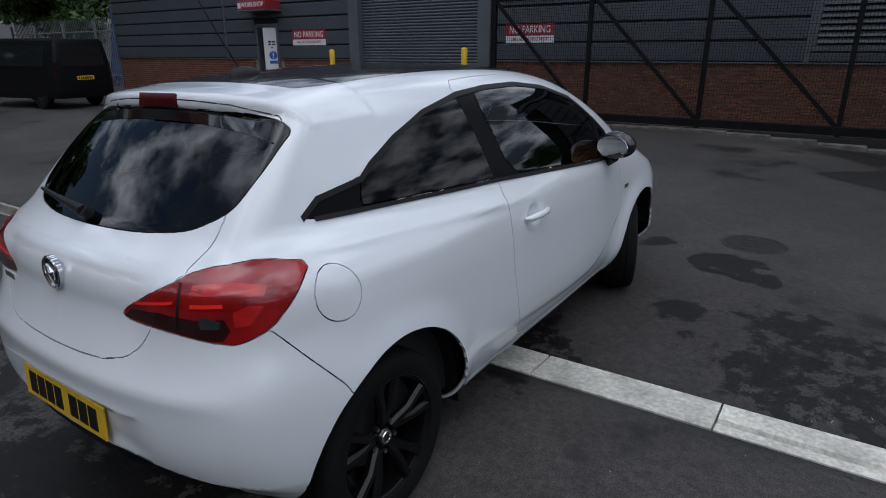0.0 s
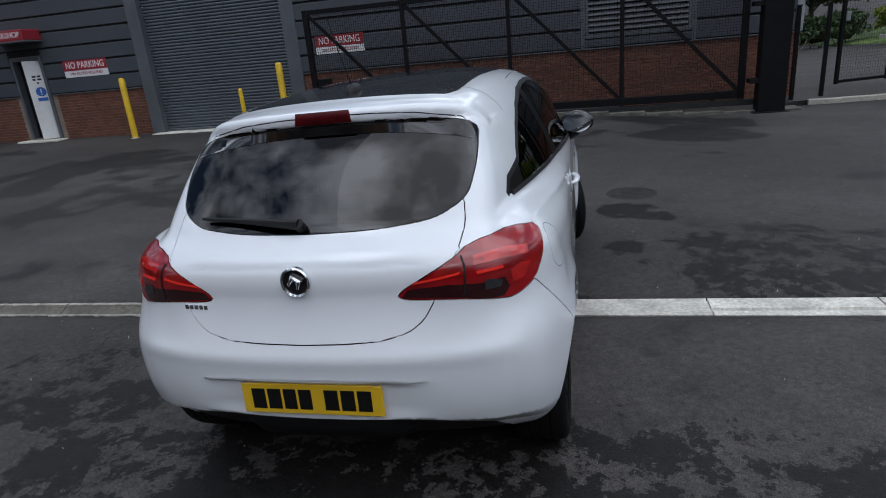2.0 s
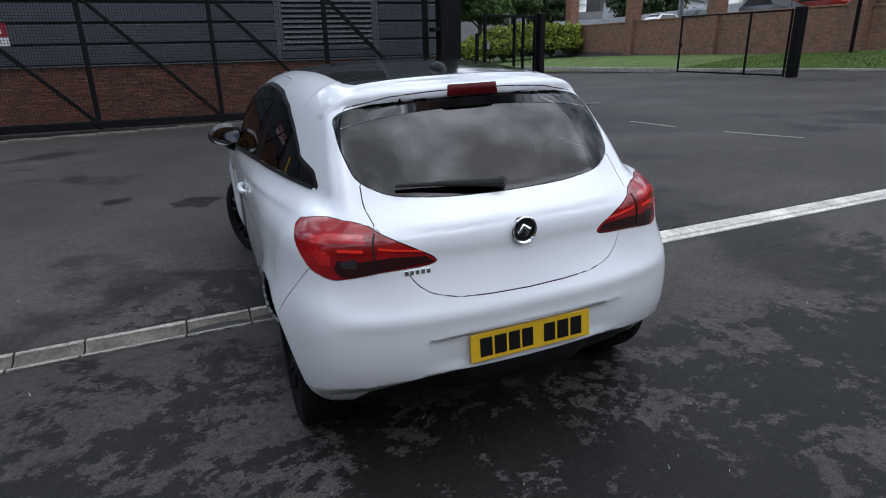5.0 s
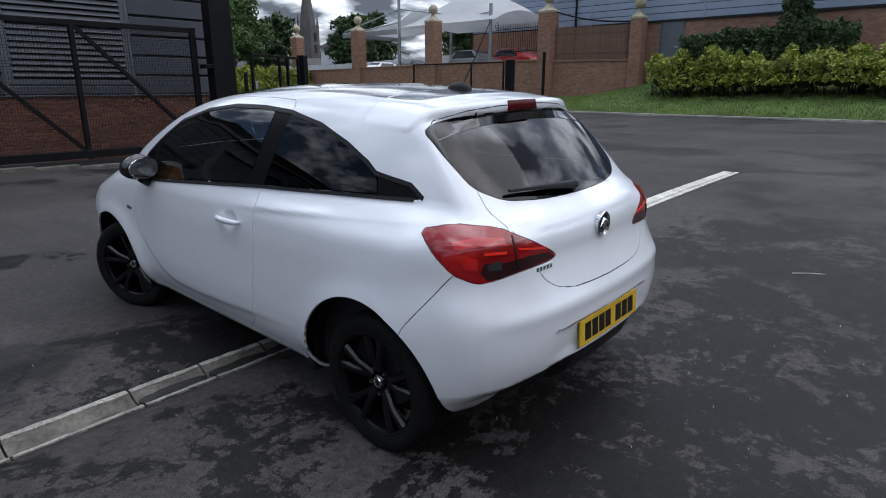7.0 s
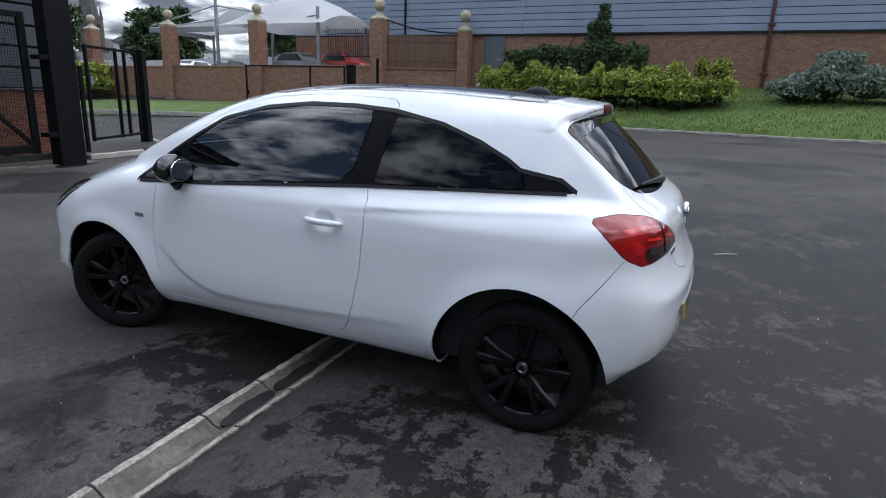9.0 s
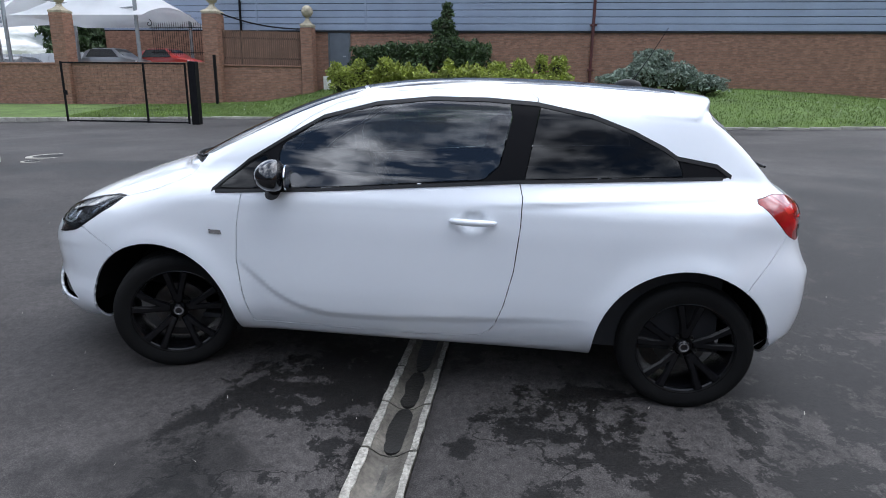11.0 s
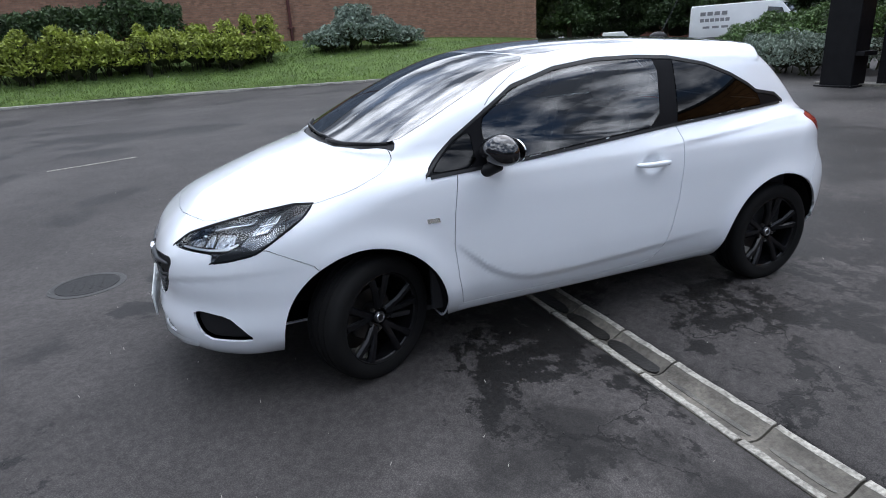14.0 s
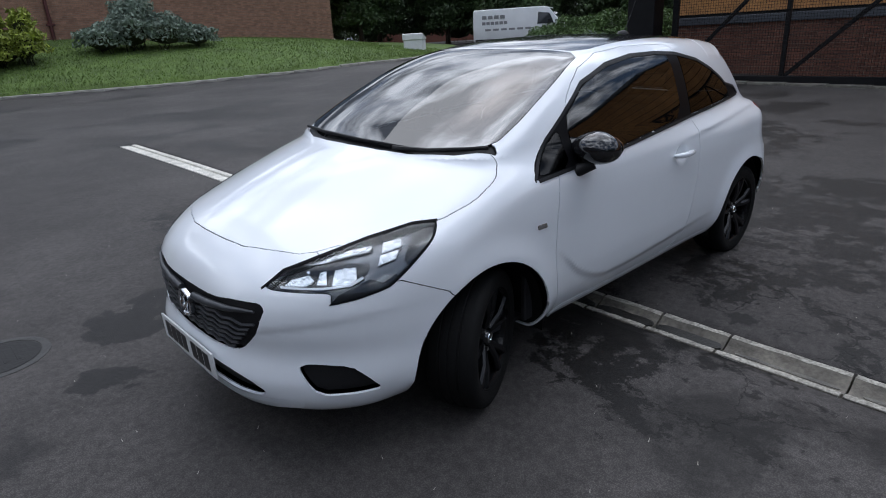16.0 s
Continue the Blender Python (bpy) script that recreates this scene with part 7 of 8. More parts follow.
for sign, k in ((-1, 0), (1, 1)):
    door = part("door", panel_mesh("door", *halves("door")[k], PAINT), None, car, "long white door")
    part("door_glass", panel_mesh("door_glass", *halves("door_glass")[k], GLASS_CLEAR, depth=.005), None, door)
    part("corner_glass", panel_mesh("corner_glass", *halves("corner_glass")[k], GLASS_CORNER, depth=.005), None, door)
    part("window_surround", panel_mesh("window_surround", *halves("window_surround")[k], SATIN_BLACK, depth=.008, sunk=.001), None, car, "black window surround and door pillar")
    part("quarter_glass", panel_mesh("quarter_glass", *halves("quarter_glass")[k], GLASS_QUARTER, depth=.005), None, car, "dark tinted rear quarter window")
    part("fog_recess", panel_mesh("fog_recess", *halves("fog_recess")[k], TRIM_BLACK, sunk=.028, depth=.01), None, front_bumper)
    # black seal along the top of the side windows, and round the headlight
    arc = [(-1.40, 1.070), (-1.333, 1.116), (-1.157, 1.147), (-1.101, 1.185), (-.964, 1.252), (-.779, 1.318), (-.532, 1.365), (-.311, 1.380), (-.053, 1.381), (.204, 1.354), (.458, 1.288), (.628, 1.191), (.81, 1.082), (.97, .945)]
    seal = [(y, z + .004) for y, z in arc] + [(y + .003, z - .013) for y, z in arc[::-1]]
    part("window_seal", skin_patch("side", seal, sign, .0035, TRIM_BLACK, "window_seal", .010), None, car, "black rubber window seal")
    # belt moulding
    belt = [(.95, .938), (.458, .964), (-.043, 1.001), (-.464, 1.030), (-.956, 1.051), (-1.36, 1.062)]
    strip = [(y, z + .004) for y, z in belt] + [(y, z - .010) for y, z in belt[::-1]]
    part("belt_moulding", skin_patch("side", strip, sign, .006, TRIM_BLACK, "belt_moulding", .012), None, car, "black rubber belt moulding")
    sill = [(-.78, .288), (-.3, .281), (.3, .276), (.83, .279)]
    sill = sill + [(y, z - .024) for y, z in sill[::-1]]
    part("sill", skin_patch("side", sill, sign, .009, PAINT, "sill", .016), None, car, "white painted sill edge")
    # handle
    at = on_skin("side", [(-.175, .856), (-.37, .854), (-.272, .850)], sign)
    bm = bmesh.new()
    out = sign * .030
    tube([(sign * .866 - sign * .004, -.375, .853), (sign * .875 + sign * .004, -.365, .853), (sign * .868 + out * .62, -.33, .854), (sign * .868 + out * .8, -.272, .855), (sign * .868 + out * .62, -.215, .856), (sign * .872, -.178, .857), (sign * .862, -.17, .857)], [.006, .012, .0145, .015, .0145, .012, .006], 10, bm)
    part("door_handle", bm, PAINT, door, "white pull handle", smooth=50)
    # side flasher
    part("side_flasher", skin_patch("side", [(.925, .735), (.985, .737), (.988, .756), (.930, .754)], sign, .004, CHROME, "side_flasher", .006), None, car, "small chrome side flasher")
    # wing mirror
    bm = bmesh.new()
    bmesh.ops.create_uvsphere(bm, u_segments=24, v_segments=14, radius=1)
    for v in bm.verts:
        x, y, z = v.co
        taper = 1 - .22 * max(0, -x * sign)
        v.co = Vector((x * .112, (y * .095 if y > 0 else y * .045), z * .074 * taper * (1.06 if z > 0 else .9)))
    bm.transform(pose(0, 0, .005, 0, sign * 4, sign * -14))
    mirror = part("wing_mirror", bm, GLOSS_BLACK, car, "gloss black wing mirror", smooth=60)
    mirror.matrix_local = pose(sign * .885, .625, 1.022)
    bm = lathe([(-.003, 0), (-.003, 1), (.003, 1), (.003, 0)], 28, "z")
    bm.transform(pose(0, -.052, .003, 90, 0, sign * -14) @ Matrix.Diagonal((.092, .058, 1, 1)))
    part("mirror_glass", bm, MIRROR, mirror)
    bm = tube([(-sign * .005, .01, -.055), (-sign * .055, .045, -.088), (-sign * .095, .075, -.108), (-sign * .125, .085, -.112)], [.03, .03, .032, .026], 12)
    part("mirror_foot", bm, TRIM_BLACK, mirror, smooth=50)
    # rear lamp
    lamp = part("tail_light", panel_mesh("tail_light", *halves("tail_light")[k], RED_LENS, depth=.03), None, car, "red wraparound tail light")
    part("smoked_lens", skin_patch("tail", [(-1.018, .838), (-.995, .864), (-.90, .874), (-.80, .866), (-.725, .872), (-.712, .84), (-.735, .812), (-.78, .812), (-.884, .830)], sign, .0015, SMOKE_LENS, "smoked_lens", .003), None, lamp, "smoked dark lower lens")
    part("inner_lens", skin_patch("tail", [(-.815, .925), (-.72, .932), (-.62, .925), (-.61, .95), (-.70, .960), (-.80, .952)], sign, .0015, MID_RED, "inner_lens", .003), None, lamp)
    part("inner_lens", skin_patch("tail", [(-.70, .85), (-.66, .855), (-.62, .90), (-.66, .905), (-.70, .89)], sign, .0015, MID_RED, "inner_lens", .003), None, lamp)
    part("light_strip", skin_patch("tail", [(-.985, .880), (-.86, .904), (-.856, .912), (-.978, .888)], sign, .003, BRIGHT_RED, "light_strip", .003), None, lamp, "bright red light strip")
    part("light_strip", skin_patch("tail", [(-.81, .897), (-.725, .902), (-.725, .911), (-.81, .907)], sign, .003, BRIGHT_RED, "light_strip", .003), None, lamp)
    part("reversing_lamp", skin_patch("tail", [(-.79, .842), (-.74, .845), (-.735, .866), (-.775, .876), (-.79, .872)], sign, .003, SMOKE_GREY, "reversing_lamp", .003), None, lamp, "grey reversing lamp")
    part("lamp_joint", skin_patch("tail", [(-.858, .834), (-.853, .834), (-.832, .955), (-.837, .955)], sign, .0035, TRIM_BLACK, "lamp_joint", .003), None, lamp)
    # headlamp
    lamp = part("headlight", panel_mesh("headlight", *halves("headlight")[k], HOUSING, sunk=.026, depth=.008), None, car, "swept-back headlight with chrome reflectors")
    top_edge = [(-1.13, .708), (-1.052, .764), (-.933, .801), (-.759, .846), (-.595, .878), (-.505, .882)]
    rim = top_edge + [(u + .004, v - .005) for u, v in top_edge[::-1]]
    part("lamp_rim", skin_patch("nose", rim, sign, .002, SATIN_BLACK, "lamp_rim", .008), None, lamp, "black rim")
    rim = [(-.505, .882), (-.515, .83), (-.591, .762), (-.668, .704), (-.764, .680), (-.878, .662), (-.872, .669), (-.767, .687), (-.673, .711), (-.597, .768), (-.522, .834), (-.511, .879)]
    part("lamp_rim", skin_patch("nose", rim, sign, .002, SATIN_BLACK, "lamp_rim", .008), None, lamp)
    part("lamp_cover", panel_mesh("lamp_cover", *halves("headlight")[k], LENS_CLEAR, depth=.03), None, lamp)
    part("lamp_bezel", skin_patch("nose", [(-1.098, 0.722), (-1.023, 0.775), (-0.863, 0.794), (-0.741, 0.786), (-0.752, 0.754), (-0.793, 0.722), (-0.844, 0.708), (-1.085, 0.707)], sign, -.020, GLOSS_BLACK, "lamp_bezel", .006), None, lamp, "black bezel")
    part("lamp_bezel", skin_patch("nose", [(-.60, .855), (-.55, .868), (-.522, .868), (-.53, .83), (-.60, .765), (-.615, .79)], sign, -.016, GLOSS_BLACK, "lamp_bezel", .006), None, lamp)
    for outline in ([(-1.045, .724), (-1.018, .742), (-.955, .757), (-.935, .742), (-.965, .726)], [(-.925, .729), (-.915, .764), (-.895, .768), (-.888, .730)], [(-.870, .726), (-.862, .770), (-.79, .776), (-.782, .745), (-.80, .730)],
                    [(-.99, .782), (-.93, .799), (-.81, .820), (-.735, .832), (-.745, .818), (-.83, .806), (-.92, .788)], [(-.70, .835), (-.635, .846), (-.632, .826), (-.70, .812)], [(-.705, .805), (-.64, .818), (-.648, .792), (-.71, .778)]):
        part("reflector", skin_patch("nose", outline, sign, -.012, LAMP_CHROME, "reflector", .006, .012), None, lamp, "bright chrome reflector")
    part("daylight_strip", skin_patch("nose", [(-1.06, .716), (-.90, .714), (-.80, .722), (-.757, .744), (-.763, .75), (-.805, .729), (-.90, .721), (-1.06, .722)], sign, -.010, REFLECTOR, "daylight_strip", .004, .012), None, lamp, "thin white light strip")
    part("flasher", skin_patch("nose", [(-0.87, 0.672), (-0.843, 0.698), (-0.736, 0.74), (-0.689, 0.722), (-0.643, 0.746), (-0.625, 0.716), (-0.736, 0.674)], sign, -.012, SMOKE_GREY, "flasher", .008), None, lamp, "smoked grey flasher")
    for u, v, r in ((-0.828, 0.755, .017), (-0.961, 0.747, .014)):
        c = Vector(on_skin("nose", [(u, v)], sign)[0]) - Vector((sign * .03, .03, .004))
        bm = bmesh.new()
        bmesh.ops.create_uvsphere(bm, u_segments=16, v_segments=10, radius=r)
        bm.transform(Matrix.Translation(c))
        part("projector", bm, CHROME, lamp, smooth=60)

# badges, plates and small trim
def plate(name, mat, face, label, parent, bars):
    ob = part(name, block((-.26, -.004, -.0555), (.26, .004, .0555), .002), mat, parent, label)
    ob.matrix_local = face
    for x0, x1 in bars:
        part("plate_mark", block((x0, -.0055, -.0375), (x1, -.0038, .0375)), PLATE_INK, ob)
    return ob


marks = [(-.222, -.172), (-.162, -.112), (-.102, -.055), (-.045, .002), (.05, .10), (.11, .16), (.17, .22)]
yp = float(on_skin("rear", [(0, .495)], 1)[0][1])
plate("rear_number_plate", PLATE_YELLOW, pose(.006, yp - .010, .500, -4, 0, 0), "yellow number plate with black marks", car, marks)
yp = float(on_skin("front", [(0, .36)], 1)[0][1])
plate("front_number_plate", PLATE_WHITE, pose(0, yp + .016, .368, 2, 0, 180), "white number plate with black marks", car, marks)
part("plate_hood", skin_patch("rear", [(-.40, .570), (-.27, .582), (0, .586), (.27, .584), (.42, .576), (.27, .566), (-.27, .564)], 1, .006, PAINT, "plate_hood", .012), None, rear_bumper)
for y0, z0, turn, r, owner in ((-1.0, .909, 180, .053, car), (1.0, .55, 0, .058, car)):
    c = on_skin("rear" if y0 < 0 else "front", [(0, z0)], 1)[0]
    s = 1 if y0 > 0 else -1
    badge = part("badge", lathe([(-.004, r), (.010, r), (.014, r * .93), (.010, r * .82), (.004, r * .8), (-.004, r * .8)], 36, "z", True), CHROME, owner, "round chrome badge with a plain emblem", smooth=40)
    badge.matrix_local = pose(0, c[1] + s * .004, z0, -90 if s > 0 else 90, 0, 0)
    part("badge_disc", lathe([(.002, 0), (.005, r * .8), (0, r * .82)], 28, "z"), GLOSS_BLACK, badge)
    bm = tube([(-r * .5, -r * .2, .008), (-r * .1, r * .35, .009), (r * .3, r * .1, .009), (r * .1, -r * .45, .008)], [r * .1, r * .22, r * .26, r * .1], 8)
    part("badge_emblem", bm, CHROME, badge, smooth=50)
bm = bmesh.new()
for i in range(5):
    p = on_skin("rear", [(-.455 + i * .020, .812)], 1)[0]
    block((p[0] - .007, p[1] - .004, p[2] - .009), (p[0] + .007, p[1] + .004, p[2] + .009), .001, None, bm)
part("model_marks", bm, CHROME, tailgate, "small chrome name marks as plain bars")
part("brake_light", skin_patch("rear", [(-.112, 1.368), (.112, 1.368), (.106, 1.404), (-.106, 1.404)], 1, .008, BRAKE_RED, "brake_light", .018), None, tailgate, "dark red high brake light")
# black trim that closes the gap between the spoiler's edge and the glass
bm = bmesh.new()
rows = []
for x in np.linspace(-.55, .55, 45):
    y = -1.388 + .16 * x ** 2 + .40 * x ** 4
    z = float(roof_line(y)) - .054 - .13 * x ** 2 - .25 * x ** 4
    zb = z - .032
    yb = float(glass_line(zb)) + .15 * x ** 2 + .2 * x ** 4 - .002
    rows.append([bm.verts.new(p) for p in ((x, y, z), (x, yb, zb), (x, yb + .02, zb), (x, y + .03, z + .012))])
for p, q in zip(rows, rows[1:]):
    for k in range(4):
        bm.faces.new((p[k], p[(k + 1) % 4], q[(k + 1) % 4], q[k]))
bm.faces.new(rows[0])
bm.faces.new(rows[-1][::-1])
part("spoiler_trim", bm, GLOSS_BLACK, tailgate, "black trim under the spoiler", smooth=40)
# rear wiper
bm = bmesh.new()
a = on_skin("rear", [(-.02, 1.050), (-.12, 1.058), (-.26, 1.068), (-.42, 1.074)], 1)
g = slope(a)
g /= np.linalg.norm(g, axis=1)[:, None]
tube((a + g * .022).tolist(), [.020, .015, .010, .006], 8, bm)
tube([(a[0] - g[0] * .005).tolist(), (a[0] + g[0] * .03).tolist()], .02, 12, bm)
part("rear_wiper", bm, TRIM_BLACK, tailgate, "black rear wiper", smooth=40)
# windscreen wipers
for pts in ([(.58, 1.165), (.30, 1.245), (-.05, 1.275), (-.37, 1.245)], [(-.28, 1.275), (-.45, 1.225), (-.60, 1.14), (-.665, 1.085)]):
    a = np.array([on_skin("top", [(abs(x), y)], 1 if x >= 0 else -1)[0] for x, y in pts])
    g = slope(a)
    g /= np.linalg.norm(g, axis=1)[:, None]
    bm = tube((a + g * .013).tolist(), [.009, .008, .006, .004], 8)
    tube((a + g * .004).tolist(), .004, 6, bm)
    part("wiper", bm, TRIM_BLACK, car, "black windscreen wiper", smooth=40)
# aerial
bm = bmesh.new()
bmesh.ops.create_uvsphere(bm, u_segments=16, v_segments=10, radius=1)
for v in bm.verts:
    v.co = Vector((v.co.x * .032, v.co.y * .075, max(0, v.co.z) * .040))
bm.transform(pose(0, -1.02, 1.445))
part("aerial_base", bm, TRIM_BLACK, car, "black roof aerial foot", smooth=60)
part("aerial_rod", tube([(0, -1.045, 1.478), (0, -1.12, 1.60), (0, -1.20, 1.745)], [.0028, .0022, .0018], 6), TRIM_BLACK, car)
# door mirror-side sills, lip and grille slats
lip = [(.0, .272), (.30, .272), (.48, .286), (.60, .290), (.60, .274), (.48, .262), (.30, .246), (.0, .244)]
for sign in (-1, 1):
    part("front_lip", skin_patch("front", lip, sign, .014, PAINT, "front_lip", .018), None, front_bumper, "white painted front lip")
for i in range(6):
    z = .452 + i * .024
    w = .33 + i * .024
    bm = bmesh.new()
    for sign in (-1, 1):
        a = on_skin("front", [(w * k / 16, z + .0055 * math.cos(k * math.pi / 2)) for k in range(17)], sign)
        tube((a - np.array([0, .007, 0])).tolist(), .0055, 6, bm)
    part("grille_slat", bm, GRILLE_GREY, grille_back, smooth=50)
bm = bmesh.new()
for sign in (-1, 1):
    a = on_skin("front", [(.06, .592), (.18, .600), (.32, .614), (.455, .628)], sign)
    tube((a - np.array([0, .001, 0])).tolist(), [.016, .016, .012, .005], 8, bm)
part("grille_bar", bm, GRILLE_GREY, grille_back, "dark grey wing bar across the grille", smooth=50)


# wheels
def wheel(x, y, steer):
    side = -1 if x < 0 else 1
    hub = part("wheel", lathe([(-.045, .02), (-.045, .055), (-.03, .062), (.0, .055), (.0, .0)], 24), TRIM_BLACK, car, "black alloy wheel with a worn road tyre")
    hub.matrix_local = pose(x, y, .30, 0, 0, steer) @ (Matrix.Diagonal((1, 1, 1, 1)) if side > 0 else Matrix.Rotation(math.pi, 4, "Z"))
    t = [(-.098, .222), (-.104, .245), (-.106, .265), (-.100, .284), (-.088, .296), (-.07, .3005), (-.045, .3015), (-.042, .296), (-.036, .296), (-.033, .302), (-.006, .3025), (-.004, .297), (.004, .297), (.006, .3025),
         (.033, .302), (.036, .296), (.042, .296), (.045, .3015), (.07, .3005), (.088, .296), (.100, .284), (.106, .265), (.104, .245), (.098, .222), (.085, .214), (-.085, .214)]
    part("tyre", lathe(t, 64, closed=True), RUBBER, hub, "black rubber tyre", smooth=35)
    rim = part("rim", lathe([(.098, .218), (.096, .224), (.088, .222), (.078, .208), (.02, .196), (-.06, .192), (-.09, .20)], 56), RIM_BLACK, hub, "black rim", smooth=40)
    for i in range(5):
        a = 2 * math.pi * i / 5 + .3
        bm = bmesh.new()
        for d in (-.17, .17):
            c0, c1 = Vector((.052, .045 * math.cos(a), .045 * math.sin(a))), Vector((.082, .212 * math.cos(a + d * 1.25), .212 * math.sin(a + d * 1.25)))
            mid = (c0 + c1) / 2 + Vector((.010, 0, 0))
            n = Vector((1, 0, 0))
            prev = None
            for p, w in ((c0, .022), (mid, .016), (c1, .021)):
                across = n.cross((c1 - c0).normalized()).normalized() * w
                q = [bm.verts.new(p + across), bm.verts.new(p + across * .55 + n * .012), bm.verts.new(p - across * .55 + n * .012), bm.verts.new(p - across), bm.verts.new(p - n * .03)]
                if prev:
                    for k in range(5):
                        bm.faces.new((prev[k], prev[(k + 1) % 5], q[(k + 1) % 5], q[k]))
                else:
                    bm.faces.new(q)
                prev = q
            bm.faces.new(prev[::-1])
        part("spoke", bm, RIM_BLACK, hub, smooth=25)
        bm = lathe([(.05, 0), (.066, .009), (.05, .011)], 6)
        bm.transform(Matrix.Translation((0, .055 * math.cos(a + .63), .055 * math.sin(a + .63))))
        part("wheel_nut", bm, STEEL, hub)
    part("hub_cap", lathe([(.05, .034), (.066, .032), (.072, .026), (.073, 0)], 24), GLOSS_BLACK, hub, smooth=40)
    part("cap_badge", lathe([(.072, .024), (.0755, .022), (.0755, .016), (.073, .015)], 24, closed=True), CHROME, hub, smooth=40)
    part("brake_disc", lathe([(-.01, .06), (-.005, .125), (-.03, .127), (-.035, .06)], 36), STEEL, hub, "worn steel brake disc")
    return hub


wheel(-.738, -1.255, 0)
wheel(.738, -1.255, 0)
wheel(-.725, 1.255, 24)
wheel(.725, 1.255, 22)

# inside of the wheel arches
for cy, cz, r in ((-1.225, .295, .385), (1.285, .285, .385)):
    for sign in (-1, 1):
        bm = bmesh.new()
        rows = []
        lining = [(cy + (r + .004) * math.cos(math.pi * k / 24), cz + (r + .004) * math.sin(math.pi * k / 24)) for k in range(25)]
        if cy < 0:
            lining = [(cy + r + .004, .215)] + lining[:-1]
        else:
            lining = lining[1:] + [(cy - r - .004, .215)]
        for y, z in lining:
            rows.append([bm.verts.new((sign * x, y, z)) for x in (.45, .60, .82)] + [bm.verts.new((sign * .45, cy, cz))])
        for p, q in zip(rows, rows[1:]):
            for j in (0, 1):
                bm.faces.new((p[j], p[j + 1], q[j + 1], q[j]))
            bm.faces.new((p[0], q[0], q[3], p[3]))
        part("arch_liner", bm, RUBBER, car)

# cabin
for nm, a, b in (("cabin_floor", (-.70, -1.45, .235), (.70, 1.15, .26)), ("door_card", (-.76, -1.40, .262), (-.735, .95, .90)), ("door_card", (.735, -1.40, .262), (.76, .95, .90)), ("boot_panel", (-.62, -1.62, .262), (.62, -1.58, .88)), ("parcel_shelf", (-.62, -1.578, .80), (.62, -1.15, .83))):
    part(nm, block(a, b, .004), CABIN, car)
bm = bmesh.new()
n = 9
grid = [[bm.verts.new((x, y, float(roof_line(y)) - .07 * x * x - .28 * x ** 4 - .045)) for x in np.linspace(-.52, .52, n)] for y in np.linspace(.22, -1.12, 10)]
for p, q in zip(grid, grid[1:]):
    for j in range(n - 1):
        bm.faces.new((p[j], p[j + 1], q[j + 1], q[j]))
part("headliner", bm, HEADLINER, car, "pale grey headliner", smooth=60)
bm = bmesh.new()
prev = None
for y, z0, z1 in ((.50, .62, .88), (.56, .60, .985), (.72, .6, 1.01), (1.0, .6, 1.0), (1.2, .6, .985)):
    q = [bm.verts.new((x, y, z)) for x, z in ((-.70, z0), (.70, z0), (.70, z1 - .03), (.5, z1), (-.5, z1), (-.70, z1 - .03))]
    if prev:
        for k in range(6):
            bm.faces.new((prev[k], prev[(k + 1) % 6], q[(k + 1) % 6], q[k]))
    else:
        bm.faces.new(q)
    prev = q
part("dashboard", bm, CABIN, car, "black dashboard")
bm = bmesh.new()
w = lathe([(.19 * 0 + .015 * math.cos(a), .178 + .015 * math.sin(a)) for a in (2 * math.pi * k / 8 for k in range(8))], 32, "z", True)
me = bpy.data.meshes.new("scratch")
w.to_mesh(me)
w.free()
bm.from_mesh(me)
bpy.data.meshes.remove(me)
for a in (0, math.pi, 1.5 * math.pi):
    bar((0, 0, 0), (.175 * math.cos(a), .175 * math.sin(a), 0), .035, .02, bm)
ob = part("steering_wheel", bm, CABIN, car, "black three-spoke steering wheel", smooth=50)
ob.matrix_local = pose(.36, .42, .93, 66, 0, 0)


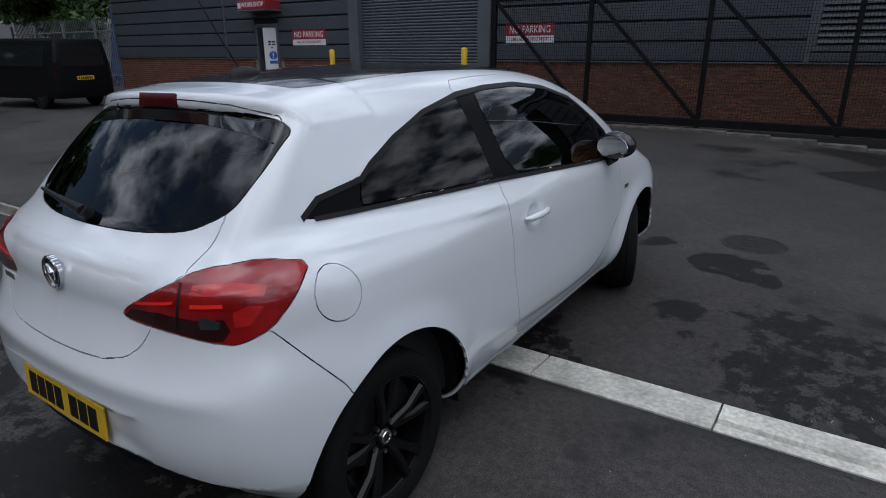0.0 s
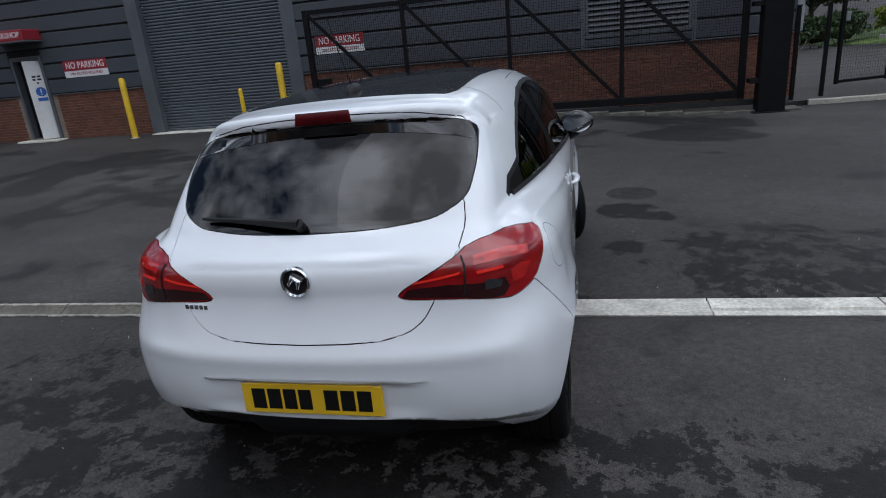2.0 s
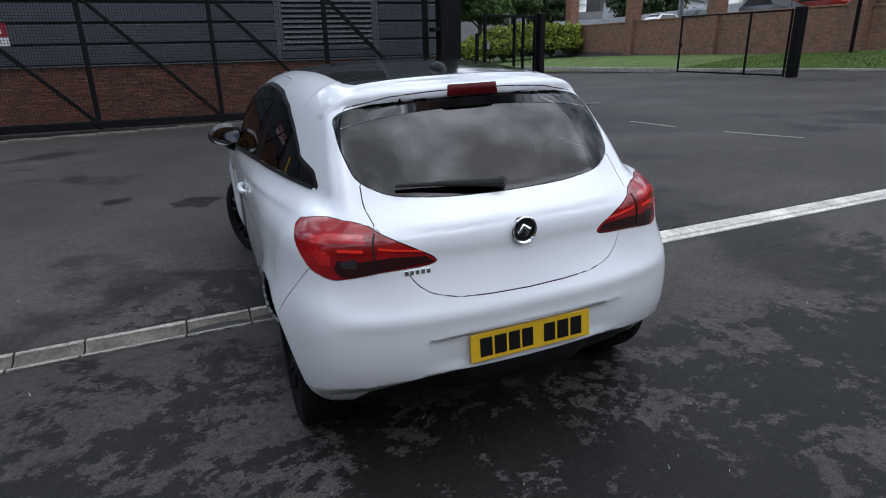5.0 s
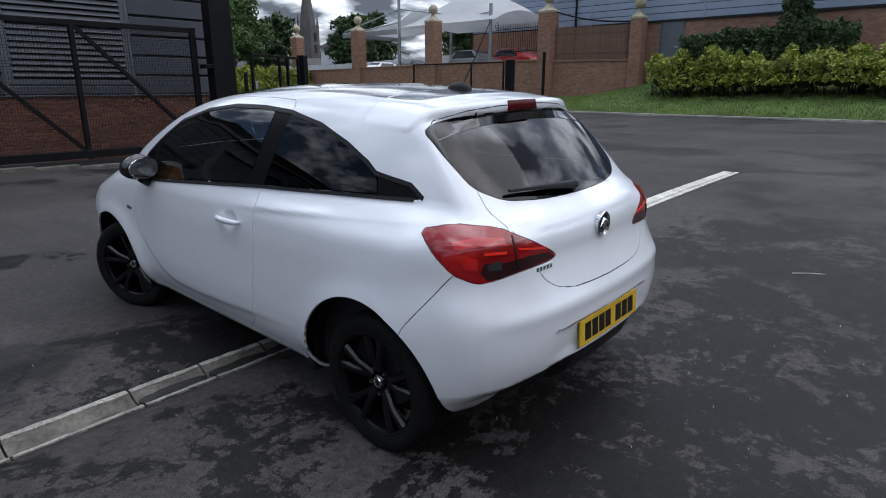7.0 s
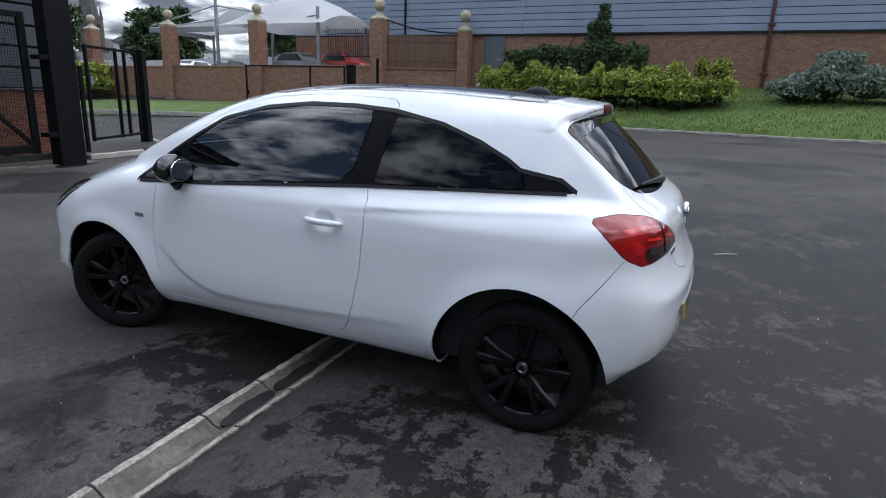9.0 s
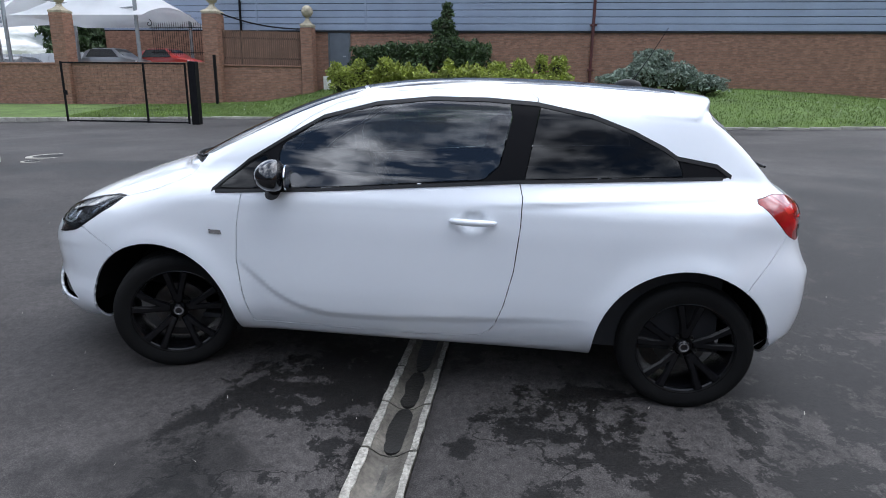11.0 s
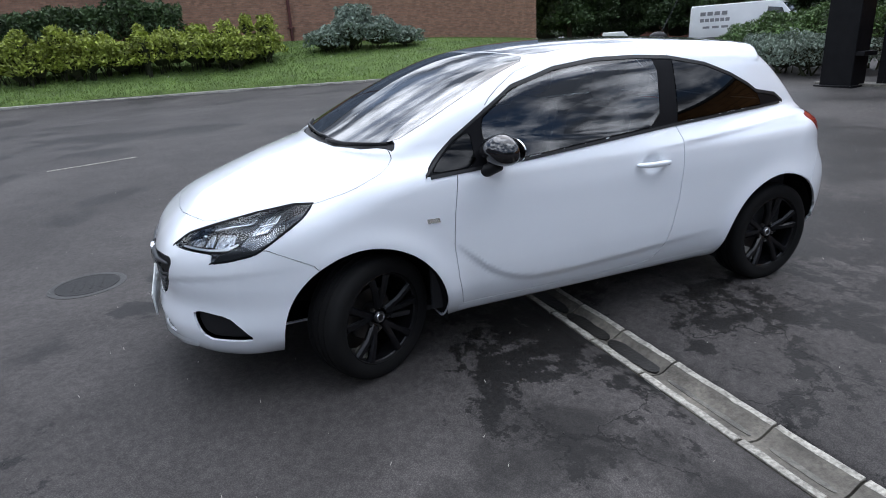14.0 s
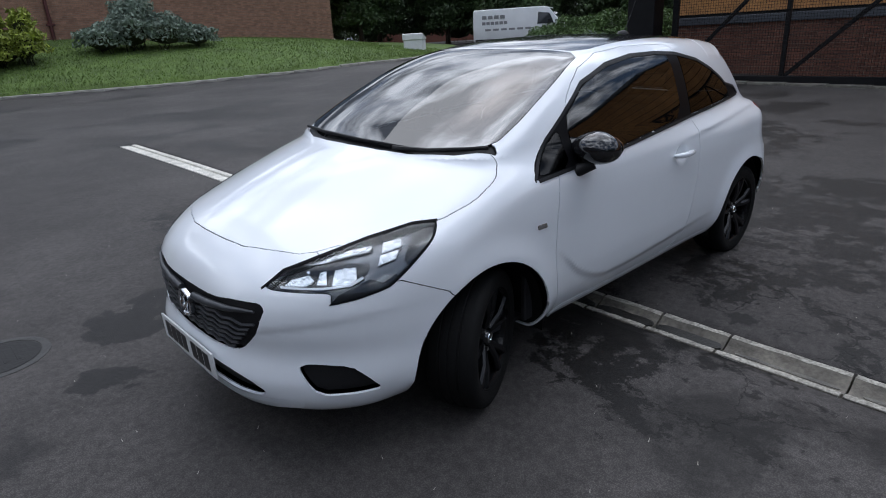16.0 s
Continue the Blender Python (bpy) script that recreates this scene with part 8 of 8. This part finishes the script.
def seat(x, y, width, back_top, rests):
    ob = part("seat", block((-width / 2, -.05, -.10), (width / 2, .48, .06), .05), SEAT_CLOTH, car, "black cloth seat with a headrest")
    ob.matrix_local = pose(x, y, .52)
    bm = block((-width / 2, -.07, 0), (width / 2, .07, back_top - .52), .05)
    bm.transform(pose(0, -.03, 0, 16, 0, 0))
    part("seat_back", bm, SEAT_CLOTH, ob)
    for rx in rests:
        bm = block((-.12, -.045, 0), (.12, .045, .17), .035)
        bm.transform(pose(rx, -.03 - .29 * (back_top - .5), back_top - .50, 12, 0, 0))
        part("headrest", bm, SEAT_CLOTH, ob)


seat(-.36, -.12, .50, 1.12, (0,))
seat(.36, -.12, .50, 1.12, (0,))
seat(0, -.98, 1.16, 1.06, (-.38, .38))
# ---- pieces of the walls, last ----
brick_mesh = mesh_of("brick", block((-.1075, -.012, -.0325), (.1075, .010, .0325), .003), BRICK)


def brick_wall(parent, length, z0, z1, m, joined_mat, holes, near=None, name="brickwork"):
    places = bricks_at(length, z0, z1, holes)
    picked, rest = [], places
    if near:
        full = [p for p in places if near[0] < p[0] < near[1] and p[1] > .2]
        picked = full[-300:]
        taken = set(picked)
        rest = [p for p in places if p not in taken]
    mass = part(name, brick_mass(name, rest, m, joined_mat), None, parent)
    tagged(mass, "", kind="stuff")
    for x, w, z in picked:
        part("brick", brick_mesh, None, parent).matrix_local = m @ Matrix.Translation((x, 0, z))


n0 = pose(-23, NY, 0)
holes = [(DR0 + 23 - .15, DR1 + 23 + .15, -1, 3), (SH0 + 23 - .36, SH1 + 23 + .36, -1, 6)]
brick_wall(wall_north, 28.25, -.3, 1.275, n0, BRICK_JOINED, holes, near=(23.2, 28.2))
e0 = EAST @ Matrix.Translation((-Y1, 0, 0))
brick_wall(wall_east, Y1 - Y0, .42, 4.62, e0, BRICK_BROWN_JOINED, [(Y1 - 10.1, Y1 - 8.86, 0, 4.7)])
s0 = SOUTH @ Matrix.Translation((-4.6, 0, 0))
brick_wall(wall_south, 28.6, -.1, 1.40, s0, BRICK_JOINED, [])
brick_wall(wall_rear, RY1 - RY0, 2.0, RB, pose(RX, 0, 0, 0, 0, -90) @ Matrix.Translation((-RY1, 0, 0)), BRICK_BROWN_JOINED, [(RY1 - 21.4, RY1 - 18.6, 0, 5.3)])
